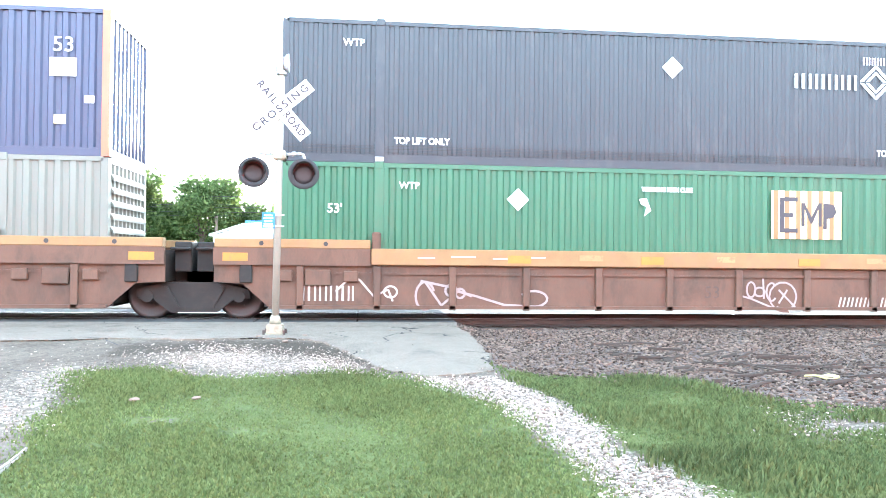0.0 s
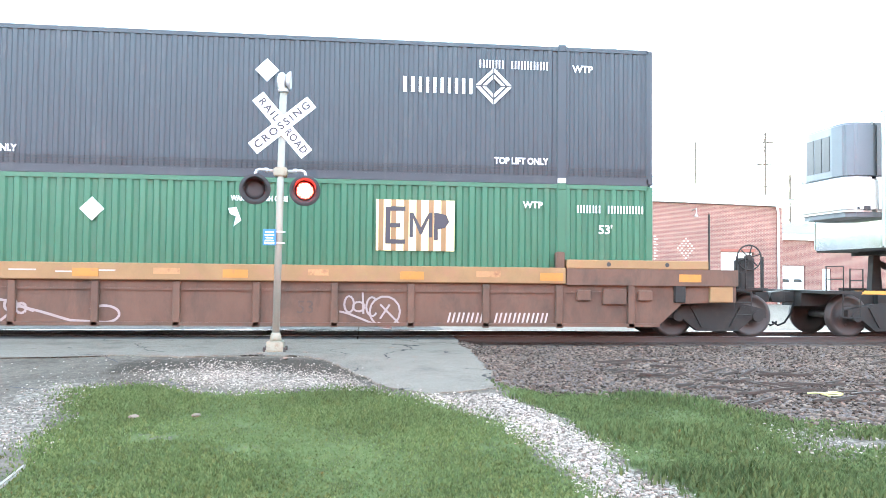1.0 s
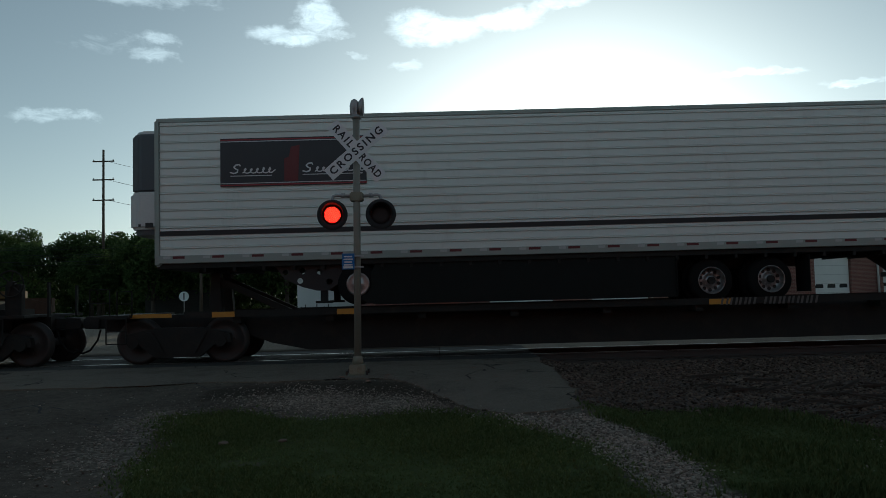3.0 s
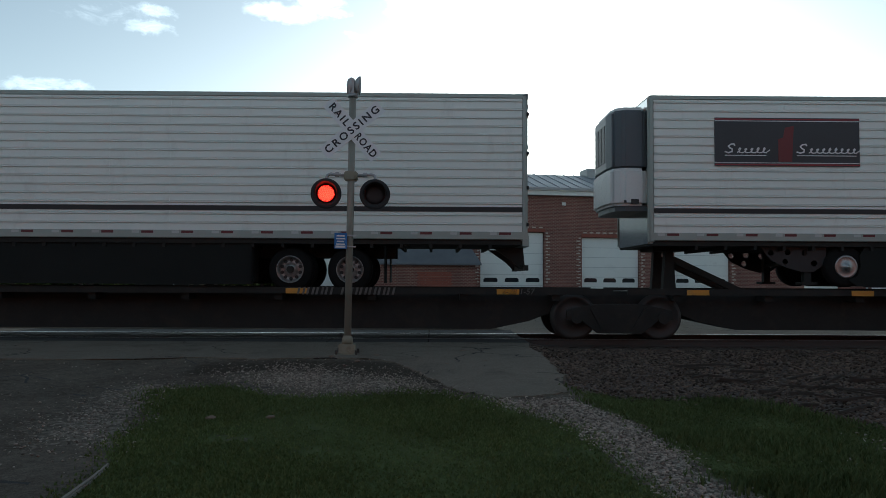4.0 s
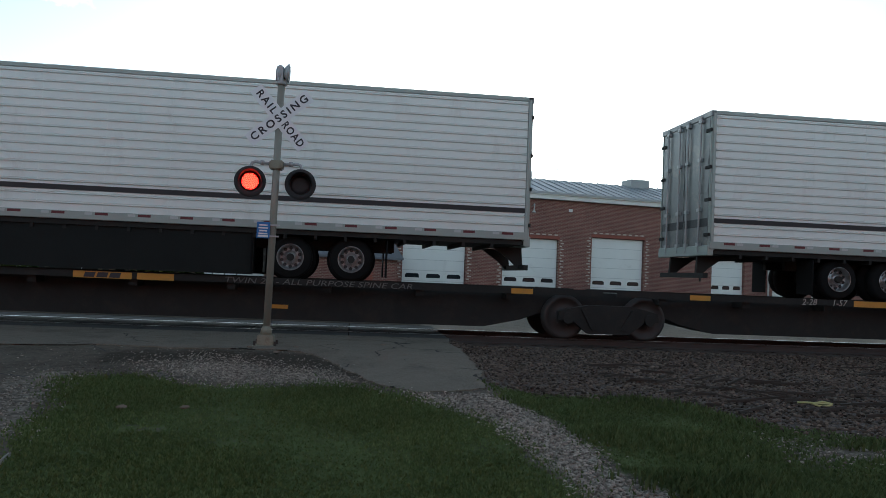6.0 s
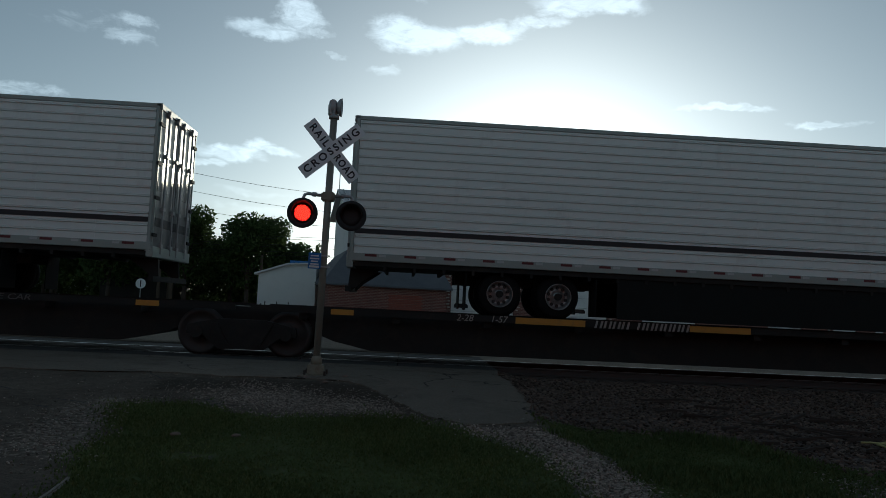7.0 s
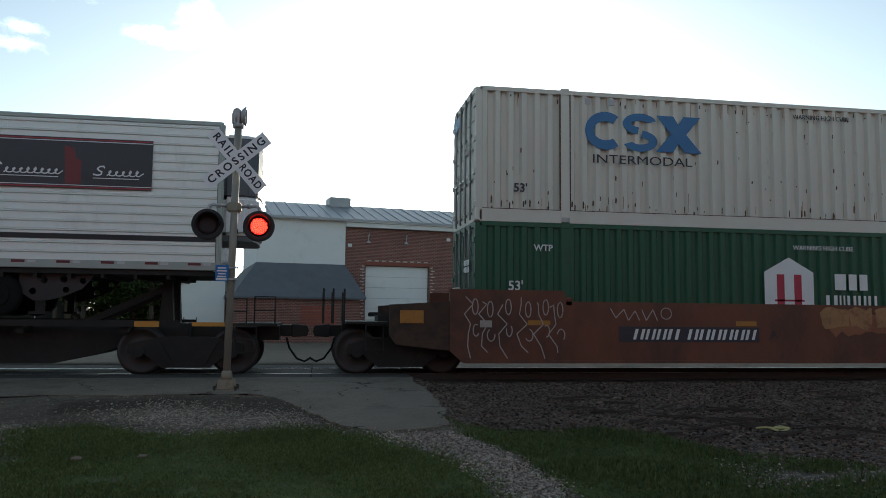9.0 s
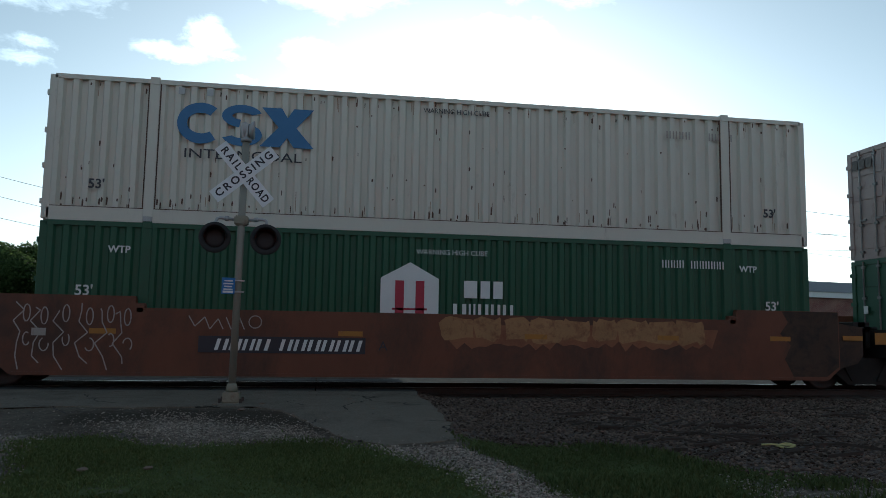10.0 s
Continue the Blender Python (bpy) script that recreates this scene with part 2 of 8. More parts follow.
RUST = (0.16, 0.07, 0.035)
M = {
    "navy": material("navy container paint", (0.02, 0.028, 0.037), 0.5, vary=0.1, dirt=(0.05, 0.052, 0.056), dirt_amount=0.25, streak=0.3),
    "green": material("green container paint", (0.026, 0.108, 0.056), 0.5, vary=0.12, dirt=(0.06, 0.1, 0.06), dirt_amount=0.25, streak=0.3),
    "dark_green": material("dark green container paint", (0.02, 0.09, 0.045), 0.5, vary=0.12, dirt=(0.03, 0.06, 0.035), dirt_amount=0.25, streak=0.3),
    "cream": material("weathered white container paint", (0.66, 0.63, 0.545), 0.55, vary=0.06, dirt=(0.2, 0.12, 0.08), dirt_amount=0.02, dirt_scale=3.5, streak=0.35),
    "blue": material("blue container paint", (0.035, 0.046, 0.09), 0.5, vary=0.1, dirt=(0.055, 0.066, 0.11), dirt_amount=0.2, streak=0.3),
    "pale_grey": material("pale grey container paint", (0.145, 0.155, 0.13), 0.5, vary=0.07, dirt=(0.16, 0.155, 0.13), dirt_amount=0.15, streak=0.3),
    "pink_grey": material("faded pinkish container paint", (0.4, 0.33, 0.31), 0.6, vary=0.1, dirt=(0.2, 0.12, 0.1), dirt_amount=0.25),
    "orange_red": material("orange red corner paint", (0.5, 0.12, 0.06), 0.5),
    "rust_side": material("weathered oxide red steel", (0.112, 0.06, 0.038), 0.75, vary=0.28, dirt=(0.066, 0.04, 0.027), dirt_amount=0.5, dirt_scale=1.4, bump=0.15, streak=0.5),
    "red_side": material("oxide red steel with scuffs", (0.155, 0.056, 0.029), 0.7, vary=0.22, dirt=(0.066, 0.033, 0.022), dirt_amount=0.5, dirt_scale=0.55, bump=0.12, streak=0.6),
    "tan": material("faded yellow top chord", (0.24, 0.142, 0.06), 0.7, vary=0.22, dirt=(0.26, 0.13, 0.07), dirt_amount=0.4, dirt_scale=2.0),
    "yellow": material("yellow reflective plate", (0.55, 0.26, 0.035), 0.5, vary=0.12, dirt=(0.3, 0.18, 0.06), dirt_amount=0.25, dirt_scale=5.0),
    "scuff": material("bare yellow primer patch", (0.36, 0.2, 0.09), 0.8, vary=0.28, dirt=(0.2, 0.085, 0.045), dirt_amount=0.45, dirt_scale=5.0),
    "faded_red": material("thin overspray on oxide red", (0.27, 0.115, 0.055), 0.75, vary=0.22, dirt=(0.2, 0.075, 0.04), dirt_amount=0.5, dirt_scale=2.5),
    "rust_stain": material("pale rust stain on white paint", (0.34, 0.24, 0.16), 0.7, vary=0.25),
    "dark_oxide_red": material("dark brown over oxide red", (0.075, 0.047, 0.034), 0.8, vary=0.25, dirt=(0.035, 0.03, 0.027), dirt_amount=0.5, dirt_scale=2.0, spec=0.25),
    "dark_steel": material("grimy dark brown steel", (0.027, 0.026, 0.024), 0.75, vary=0.25, dirt=(0.045, 0.036, 0.03), dirt_amount=0.4, bump=0.2, spec=0.25),
    "wheel_steel": material("wheel steel with grime", (0.05, 0.045, 0.042), 0.55, 0.3, vary=0.25, dirt=(0.07, 0.05, 0.04), dirt_amount=0.4),
    "white_skin": material("white aluminium trailer skin", (0.83, 0.86, 0.82), 0.36, vary=0.03, dirt=(0.66, 0.67, 0.63), dirt_amount=0.2, streak=0.4),
    "aluminium": material("mill finish aluminium", (0.36, 0.4, 0.37), 0.5, 0.35, vary=0.08, dirt=(0.35, 0.34, 0.32), dirt_amount=0.2),
    "door_steel": material("brushed stainless door skin", (0.17, 0.175, 0.175), 0.38, 0.45, vary=0.2, dirt=(0.35, 0.32, 0.27), dirt_amount=0.3),
    "chrome": material("polished stainless", (0.75, 0.74, 0.7), 0.14, 1.0, vary=0.05, dirt=(0.4, 0.36, 0.3), dirt_amount=0.2),
    "black": material("black paint", (0.02, 0.02, 0.022), 0.5),
    "line_grey": material("seam sealant", (0.5, 0.5, 0.5), 0.6),
    "sign_black": material("charcoal vinyl panel", (0.03, 0.033, 0.04), 0.4),
    "sign_red": material("dark red vinyl", (0.3, 0.02, 0.03), 0.4),
    "emblem_red": material("faded dark red vinyl emblem", (0.16, 0.018, 0.022), 0.4),
    "sign_white": material("white vinyl", (0.75, 0.75, 0.75), 0.4),
    "reefer_dark": material("dark grey unit cowl", (0.085, 0.1, 0.115), 0.42),
    "reefer_white": material("white unit cowl", (0.7, 0.71, 0.7), 0.3, vary=0.04),
    "rim": material("dull aluminium wheel rim", (0.36, 0.36, 0.355), 0.34, 0.8, vary=0.15, dirt=(0.15, 0.13, 0.12), dirt_amount=0.35, dirt_scale=6.0),
    "skirt": material("dark side skirt panel", (0.013, 0.015, 0.014), 0.7, vary=0.2, spec=0.2),
    "rubber": material("tyre rubber", (0.014, 0.014, 0.014), 0.9, vary=0.2, spec=0.15),
    "amber": material("grimy yellow reflective plate", (0.38, 0.17, 0.025), 0.5, vary=0.15, dirt=(0.2, 0.11, 0.05), dirt_amount=0.35, dirt_scale=6.0),
    "red_reflector": material("red reflective tape", (0.12, 0.018, 0.022), 0.5),
    "white_reflector": material("white reflective tape", (0.52, 0.53, 0.52), 0.5),
    "decal_white": material("white stencil paint", (0.75, 0.76, 0.74), 0.5, vary=0.08),
    "decal_grey": material("worn stencil paint", (0.39, 0.35, 0.315), 0.6, vary=0.15, dirt=(0.24, 0.14, 0.1), dirt_amount=0.3, dirt_scale=8.0),
    "decal_dark": material("dark stencil paint", (0.03, 0.03, 0.04), 0.5),
    "decal_dull": material("faded grimy stencil paint", (0.14, 0.125, 0.115), 0.7, vary=0.2, dirt=(0.06, 0.05, 0.045), dirt_amount=0.4, dirt_scale=6.0),
    "decal_brown": material("worn dark brown stencil paint", (0.07, 0.045, 0.035), 0.7, vary=0.2, dirt=(0.12, 0.065, 0.042), dirt_amount=0.4, dirt_scale=6.0),
    "decal_blue": material("blue emblem paint", (0.05, 0.17, 0.36), 0.5, vary=0.08),
    "decal_red": material("red emblem paint", (0.4, 0.03, 0.06), 0.5),
    "decal_cream": material("cream emblem panel", (0.72, 0.6, 0.3), 0.5, vary=0.08),
    "spray": material("sprayed pale paint", (0.29, 0.245, 0.23), 0.7, vary=0.15),
    "galvanised": material("galvanised steel", (0.42, 0.42, 0.42), 0.5, 0.35, vary=0.12, dirt=(0.3, 0.28, 0.26), dirt_amount=0.25),
    "post_grey": material("aluminium painted mast", (0.28, 0.265, 0.22), 0.5, 0.1, vary=0.1, dirt=(0.3, 0.28, 0.26), dirt_amount=0.2),
    "pedestal": material("weathered cast pedestal", (0.28, 0.265, 0.2), 0.7, vary=0.15, dirt=(0.2, 0.14, 0.09), dirt_amount=0.4, dirt_scale=9.0),
    "sheet_white": material("white retroreflective sheeting", (0.82, 0.83, 0.84), 0.45, vary=0.03),
    "lamp_black": material("flat black lamp background", (0.025, 0.024, 0.025), 0.75, vary=0.15),
    "lens": material("unlit red lens", (0.028, 0.024, 0.026), 0.6),
    "lamp_blue": material("blue enamel plate", (0.02, 0.16, 0.45), 0.4),
    "rail_side": material("rusty rail web", (0.06, 0.046, 0.04), 0.8, vary=0.2, dirt=(0.06, 0.045, 0.04), dirt_amount=0.4),
    "rail_head": material("polished rail head", (0.62, 0.6, 0.58), 0.3, 1.0, vary=0.05),
    "tie": material("weathered timber tie", (0.09, 0.065, 0.05), 0.9, vary=0.3, bump=0.4, streak=0.5),
    "crossing_rubber": material("rubber crossing panel", (0.075, 0.072, 0.068), 0.9, vary=0.25, bump=0.4, spec=0.15),
    "brick": material("red brick", (0.26, 0.075, 0.05), 0.85, vary=0.2, scale=3, dirt=(0.2, 0.09, 0.07), dirt_amount=0.3, random_value=0.18, bump=0.3),
    "brick_wall": material("red brickwork", (0.25, 0.078, 0.055), 0.9, vary=0.18, scale=2, dirt=(0.17, 0.07, 0.055), dirt_amount=0.3, dirt_scale=0.8),
    "mortar": material("pale mortar", (0.5, 0.43, 0.37), 0.9),
    "white_wall": material("white painted wall panel", (0.72, 0.72, 0.7), 0.6, vary=0.05, dirt=(0.5, 0.5, 0.47), dirt_amount=0.2, dirt_scale=0.7),
    "fascia": material("white painted fascia", (0.68, 0.68, 0.66), 0.5, vary=0.05),
    "metal_roof": material("grey standing seam roof", (0.3, 0.31, 0.32), 0.45, 0.4, vary=0.1),
    "shingle": material("grey shingles", (0.13, 0.135, 0.15), 0.85, vary=0.2, bump=0.3),
    "door_white": material("white overhead door", (0.75, 0.75, 0.73), 0.5, vary=0.04, dirt=(0.5, 0.48, 0.45), dirt_amount=0.15, dirt_scale=1.0),
    "glass": material("dark window glass", (0.02, 0.025, 0.03), 0.08, spec=0.7),
    "wood_pole": material("weathered utility pole", (0.1, 0.075, 0.055), 0.9, vary=0.2, streak=0.2),
    "wire": material("dark cable", (0.02, 0.02, 0.02), 0.6),
    "bark": material("dark bark", (0.06, 0.045, 0.035), 0.95, vary=0.3, bump=0.5),
    "siding": material("pale house siding", (0.55, 0.55, 0.52), 0.7, vary=0.06),
    "wood_scrap": material("dark splintered wood", (0.055, 0.043, 0.034), 0.9, vary=0.35, streak=0.3),
    "yellow_scrap": material("yellow plastic strap", (0.52, 0.48, 0.2), 0.6),
    "concrete": material("broken concrete", (0.25, 0.225, 0.19), 0.9, vary=0.15, bump=0.4),
}
M["led"] = glow("lit red diodes", (1.0, 0.03, 0.012), 5.5)
M["led_base"] = glow("red lit lamp disc", (1.0, 0.008, 0.008), 0.35)


def island_material(name, low, high, rough=0.8, translucent=0.0):
    """Many small pieces in one mesh, each with its own shade between two colours."""
    m = bpy.data.materials.new(name)
    m.use_nodes = True
    nt = m.node_tree
    bsdf = nt.nodes["Principled BSDF"]
    geo = nt.nodes.new("ShaderNodeNewGeometry")
    mix = nt.nodes.new("ShaderNodeMix")
    mix.data_type = "RGBA"
    mix.inputs[6].default_value, mix.inputs[7].default_value = (*low, 1), (*high, 1)
    link(nt, geo.outputs["Random Per Island"], mix.inputs[0])
    coord = nt.nodes.new("ShaderNodeTexCoord")
    patch = add_node(nt, "ShaderNodeTexNoise", Scale=0.9, Detail=4.0)
    link(nt, coord.outputs["Object"], patch.inputs["Vector"])
    hsv = nt.nodes.new("ShaderNodeHueSaturation")
    link(nt, mix.outputs[2], hsv.inputs["Color"])
    link(nt, maths(nt, "ADD", maths(nt, "MULTIPLY", patch.outputs["Fac"], 0.9), 0.55), hsv.inputs["Value"])
    link(nt, hsv.outputs[0], bsdf.inputs["Base Color"])
    bsdf.inputs["Roughness"].default_value = rough
    bsdf.inputs["Specular IOR Level"].default_value = 0.1
    if translucent:
        bsdf.inputs["Subsurface Weight"].default_value = 0.0
        tr = nt.nodes.new("ShaderNodeBsdfTranslucent")
        link(nt, hsv.outputs[0], tr.inputs["Color"])
        ms = nt.nodes.new("ShaderNodeMixShader")
        ms.inputs[0].default_value = translucent
        out = nt.nodes["Material Output"]
        link(nt, bsdf.outputs[0], ms.inputs[1])
        link(nt, tr.outputs[0], ms.inputs[2])
        link(nt, ms.outputs[0], out.inputs["Surface"])
    return m


M["leaf"] = island_material("tree leaves", (0.045, 0.075, 0.026), (0.11, 0.155, 0.055), 0.7, 0.5)
M["grass"] = island_material("lawn blades", (0.076, 0.104, 0.033), (0.178, 0.218, 0.086), 0.7, 0.3)
M["verge"] = island_material("verge grass blades", (0.062, 0.086, 0.029), (0.148, 0.184, 0.075), 0.7, 0.3)
M["ballast"] = island_material("ballast stones", (0.028, 0.021, 0.016), (0.225, 0.172, 0.136), 0.9)
M["gravel"] = island_material("crushed white limestone", (0.115, 0.097, 0.08), (0.5, 0.43, 0.36), 0.9)


# ---- mesh helpers ----
def box(bm, x0, x1, y0, y1, z0, z1):
    v = [bm.verts.new((x, y, z)) for x in (x0, x1) for y in (y0, y1) for z in (z0, z1)]
    for f in ((0, 1, 3, 2), (4, 6, 7, 5), (0, 4, 5, 1), (2, 3, 7, 6), (0, 2, 6, 4), (1, 5, 7, 3)):
        bm.faces.new([v[i] for i in f])
    return bm


def prism(bm, points, a, b, axis="y"):
    """Extrude a polygon from a to b; axis y: points are (x, z), axis x: (y, z), axis z: (x, y)."""
    def at(p, q, s):
        return (p, s, q) if axis == "y" else (s, p, q) if axis == "x" else (p, q, s)
    lo = [bm.verts.new(at(p, q, a)) for p, q in points]
    hi = [bm.verts.new(at(p, q, b)) for p, q in points]
    n = len(points)
    bm.faces.new(lo)
    bm.faces.new(hi[::-1])
    for i in range(n):
        bm.faces.new((lo[i], hi[i], hi[(i + 1) % n], lo[(i + 1) % n]))
    return bm


def cyl(bm, p0, p1, r0, r1=None, n=16, cap=True):
    r1 = r0 if r1 is None else r1
    p0, p1 = Vector(p0), Vector(p1)
    q = (p1 - p0).to_track_quat("Z", "Y")
    rings = []
    for p, r in ((p0, r0), (p1, r1)):
        rings.append([bm.verts.new(p + q @ Vector((r * math.cos(2 * math.pi * i / n), r * math.sin(2 * math.pi * i / n), 0))) for i in range(n)])
    for i in range(n):
        f = bm.faces.new((rings[0][i], rings[0][(i + 1) % n], rings[1][(i + 1) % n], rings[1][i]))
        f.smooth = n > 8
    if cap:
        bm.faces.new(rings[0][::-1])
        bm.faces.new(rings[1])
    return bm


def lathe(bm, profile, center, axis="y", n=32, caps=True):
    """Turn a profile of (radius, height) about an axis through center."""
    c = Vector(center)
    rings = []
    for r, h in profile:
        ring = []
        for i in range(n):
            a = 2 * math.pi * i / n
            u, w = r * math.cos(a), r * math.sin(a)
            ring.append(bm.verts.new(c + Vector({"y": (u, h, w), "x": (h, u, w), "z": (u, w, h)}[axis])))
        rings.append(ring)
    for a, b in zip(rings, rings[1:]):
        for i in range(n):
            f = bm.faces.new((a[i], a[(i + 1) % n], b[(i + 1) % n], b[i]))
            f.smooth = True
    for ring, (r, h) in ((rings[0], profile[0]), (rings[-1], profile[-1])):
        if r > 1e-4 and caps:
            bm.faces.new(ring)
    return bm


def tube(bm, points, r, n=8):
    """A round bar swept along a line of points."""
    pts = [Vector(p) for p in points]
    rings, ref = [], None
    for i, p in enumerate(pts):
        d = (pts[min(i + 1, len(pts) - 1)] - pts[max(i - 1, 0)]).normalized()
        if ref is None:
            ref = d.orthogonal().normalized()
        ref = (ref - d * ref.dot(d)).normalized()
        side = d.cross(ref)
        rings.append([bm.verts.new(p + r * (math.cos(2 * math.pi * k / n) * ref + math.sin(2 * math.pi * k / n) * side)) for k in range(n)])
    for a, b in zip(rings, rings[1:]):
        for k in range(n):
            bm.faces.new((a[k], a[(k + 1) % n], b[(k + 1) % n], b[k])).smooth = True
    bm.faces.new(rings[0][::-1])
    bm.faces.new(rings[-1])
    return bm


def bev(bm, width, segments=2):
    bmesh.ops.remove_doubles(bm, verts=bm.verts, dist=1e-5)
    bmesh.ops.recalc_face_normals(bm, faces=bm.faces)
    edges = [e for e in bm.edges if len(e.link_faces) == 2 and e.calc_face_angle(0) > 0.6]
    bmesh.ops.bevel(bm, geom=edges, offset=width, segments=segments, affect="EDGES", clamp_overlap=True)
    return bm


def part(name, bm, mat, parent=None, label=""):
    bmesh.ops.recalc_face_normals(bm, faces=bm.faces)
    me = bpy.data.meshes.new(name)
    bm.to_mesh(me)
    bm.free()
    me.materials.append(M[mat] if isinstance(mat, str) else mat)
    ob = new(name, me)
    ob.parent = parent
    if label:
        tagged(ob, label)
    return ob


def raw(name, verts, faces, mat, parent=None, smooth=False):
    me = bpy.data.meshes.new(name)
    verts, faces = np.asarray(verts, dtype=np.float32), np.asarray(faces, dtype=np.int32)
    k = faces.shape[1]
    me.vertices.add(len(verts))
    me.vertices.foreach_set("co", verts.ravel())
    me.loops.add(faces.size)
    me.loops.foreach_set("vertex_index", faces.ravel())
    me.polygons.add(len(faces))
    me.polygons.foreach_set("loop_start", np.arange(0, faces.size, k, dtype=np.int32))
    if smooth:
        me.polygons.foreach_set("use_smooth", np.ones(len(faces), dtype=bool))
    me.update(calc_edges=True)
    me.materials.append(M[mat] if isinstance(mat, str) else mat)
    ob = new(name, me)
    ob.parent = parent
    return ob


def empty(name, x=0, y=0, z=0):
    ob = new(name)
    ob.location = (x, y, z)
    ob.empty_display_size = 0.3
    return ob


def shared(name, source, parent, m):
    """Another object on the same mesh."""
    ob = new(name, source.data)
    ob.parent = parent
    ob.matrix_basis = m
    return ob


def words(text, size, mat, parent, m, shear=0.0, width=None, name="lettering", space=1.0, label="", bold=0.0):
    """Flat lettering on a surface: reads along local x, upright along local y, facing local z."""
    cu = bpy.data.curves.new(name, "FONT")
    cu.body, cu.size, cu.shear, cu.extrude, cu.space_character = text, size, shear, 0.003, space
    cu.align_x, cu.align_y = "CENTER", "CENTER"
    cu.resolution_u, cu.offset = 3, bold
    tmp = bpy.data.objects.new("tmp", cu)
    me = bpy.data.meshes.new_from_object(tmp)
    bpy.data.objects.remove(tmp)
    me.materials.clear()
    me.materials.append(M[mat])
    ob = new(name, me)
    ob.parent = parent
    if width:
        xs = [v.co.x for v in me.vertices]
        k = width / (max(xs) - min(xs))
        me.transform(Matrix.Diagonal((k, 1, 1, 1)))
    ob.matrix_basis = m
    if label:
        tagged(ob, label)
    return ob


def bars(widths, height, mat, parent, m, gap=0.3, slant=0.0, name="marking", label=""):
    """Plain upright bars in place of marks that are not lettered."""
    x = -(sum(widths) + gap * height * (len(widths) - 1)) / 2
    pairs = len(widths) > 4 and max(widths) > 0.08
    groups, s = [bmesh.new()], slant * height / 2
    for w in widths:
        if w < 0:
            groups.append(bmesh.new())
        t = 0.3 * w if pairs else w
        for q in (x, x + w - t) if pairs else (x,):
            if w > 0:
                prism(groups[-1], [(q - s, -height / 2), (q + t - s, -height / 2), (q + t + s, height / 2), (q + s, height / 2)], 0, 0.003, "z")
        x += abs(w) + gap * height
    for bm in groups:
        ob = part(name, bm, mat, parent, label)
        ob.matrix_basis = m
    return ob


def near_face(x, z, y):
    """Pose for lettering on a face that looks towards -y."""
    return pose(x, y, z, 90, 0, 0)


def far_face(x, z, y):
    return pose(x, y, z, 90, 0, 180)


# ---- rolling stock ----
SPEED = 8.5
SLIP = [(0.0, 0.05), (0.5, 0.26), (1.0, 0.09), (1.5, 0.16), (1.8, 0.16), (2.0, -0.05), (2.5, 0.0), (4.0, 0.07), (4.5, -0.12),
        (5.0, 0.0), (6.5, 0.11), (7.0, -0.05), (7.5, 0.0), (8.0, 0.12), (8.5, -0.07), (9.0, 0.1), (9.5, -0.11), (10.0, -0.02)]
MOVERS = []      # (thing, place along the train, turn)
WHEELSETS = []   # (wheelset, place on its bogie)


def shift(t):
    return -SPEED * t + float(np.interp(t, [a for a, b in SLIP], [b for a, b in SLIP]))


def on_train(ob, u, z=0.0, turn=0):
    MOVERS.append((ob, u, z, turn))
    ob.matrix_basis = pose(u, 0, z, 0, 0, turn)
    return ob


def bogie(parent, x):
    """Two side frames, bolster, springs, two wheelsets."""
    bm = bmesh.new()
    for s in (-1, 1):
        y0, y1 = s * 0.93, s * 1.08
        prism(bm, [(-1.08, 0.6), (-1.1, 0.42), (-0.78, 0.4), (-0.45, 0.14), (0.45, 0.14), (0.78, 0.4), (1.1, 0.42), (1.08, 0.6), (0.85, 0.66), (0.45, 0.74), (-0.45, 0.74), (-0.85, 0.66)], y0, y1)
        for e in (-1, 1):
            cyl(bm, (e * 0.89, s * 0.9, 0.46), (e * 0.89, s * 1.14, 0.46), 0.12, n=14)
            prism(bm, [(e * 0.62, 0.66), (e * 0.5, 0.66), (e * 0.26, 0.24), (e * 0.38, 0.22)], s * 1.06, s * 1.12)
    box(bm, -0.22, 0.22, -1.05, 1.05, 0.42, 0.66)
    frame_ob = part("bogie", bm, "dark_steel", parent, "cast steel bogie with side frames, grimy dark brown")
    frame_ob.location = (x, 0, 0)
    for e in (-1, 1):
        for s in (-1, 1):
            bm = bmesh.new()
            for k in range(6):
                lathe(bm, [(0.06, 0.0), (0.075, 0.02), (0.06, 0.04)], (e * 0.13, s * 1.0, 0.2 + k * 0.045), "z", 12)
            part("spring", bm, "wheel_steel", frame_ob)
    for e in (-1, 1):
        bm = bmesh.new()
        for s in (-1, 1):
            lathe(bm, [(0.09, s * 0.86), (0.12, s * 0.84), (0.13, s * 0.78), (0.34, s * 0.76), (0.385, s * 0.8), (0.455, s * 0.81), (0.46, s * 0.7), (0.49, s * 0.69), (0.49, s * 0.665), (0.38, s * 0.67), (0.12, s * 0.7), (0.09, s * 0.6)], (0, 0, 0), "y", 40)
            for k in range(5):
                a = 2 * math.pi * k / 5
                box(bm, 0.2 * math.cos(a) - 0.02, 0.2 * math.cos(a) + 0.02, s * 0.765, s * 0.785, 0.2 * math.sin(a) - 0.02, 0.2 * math.sin(a) + 0.02)
        cyl(bm, (0, -0.85, 0), (0, 0.85, 0), 0.085, n=12)
        ws = part("wheelset", bm, "wheel_steel", frame_ob)
        ws.location = (e * 0.89, 0, 0.46)
        WHEELSETS.append((ws, e * 0.89))
    return frame_ob


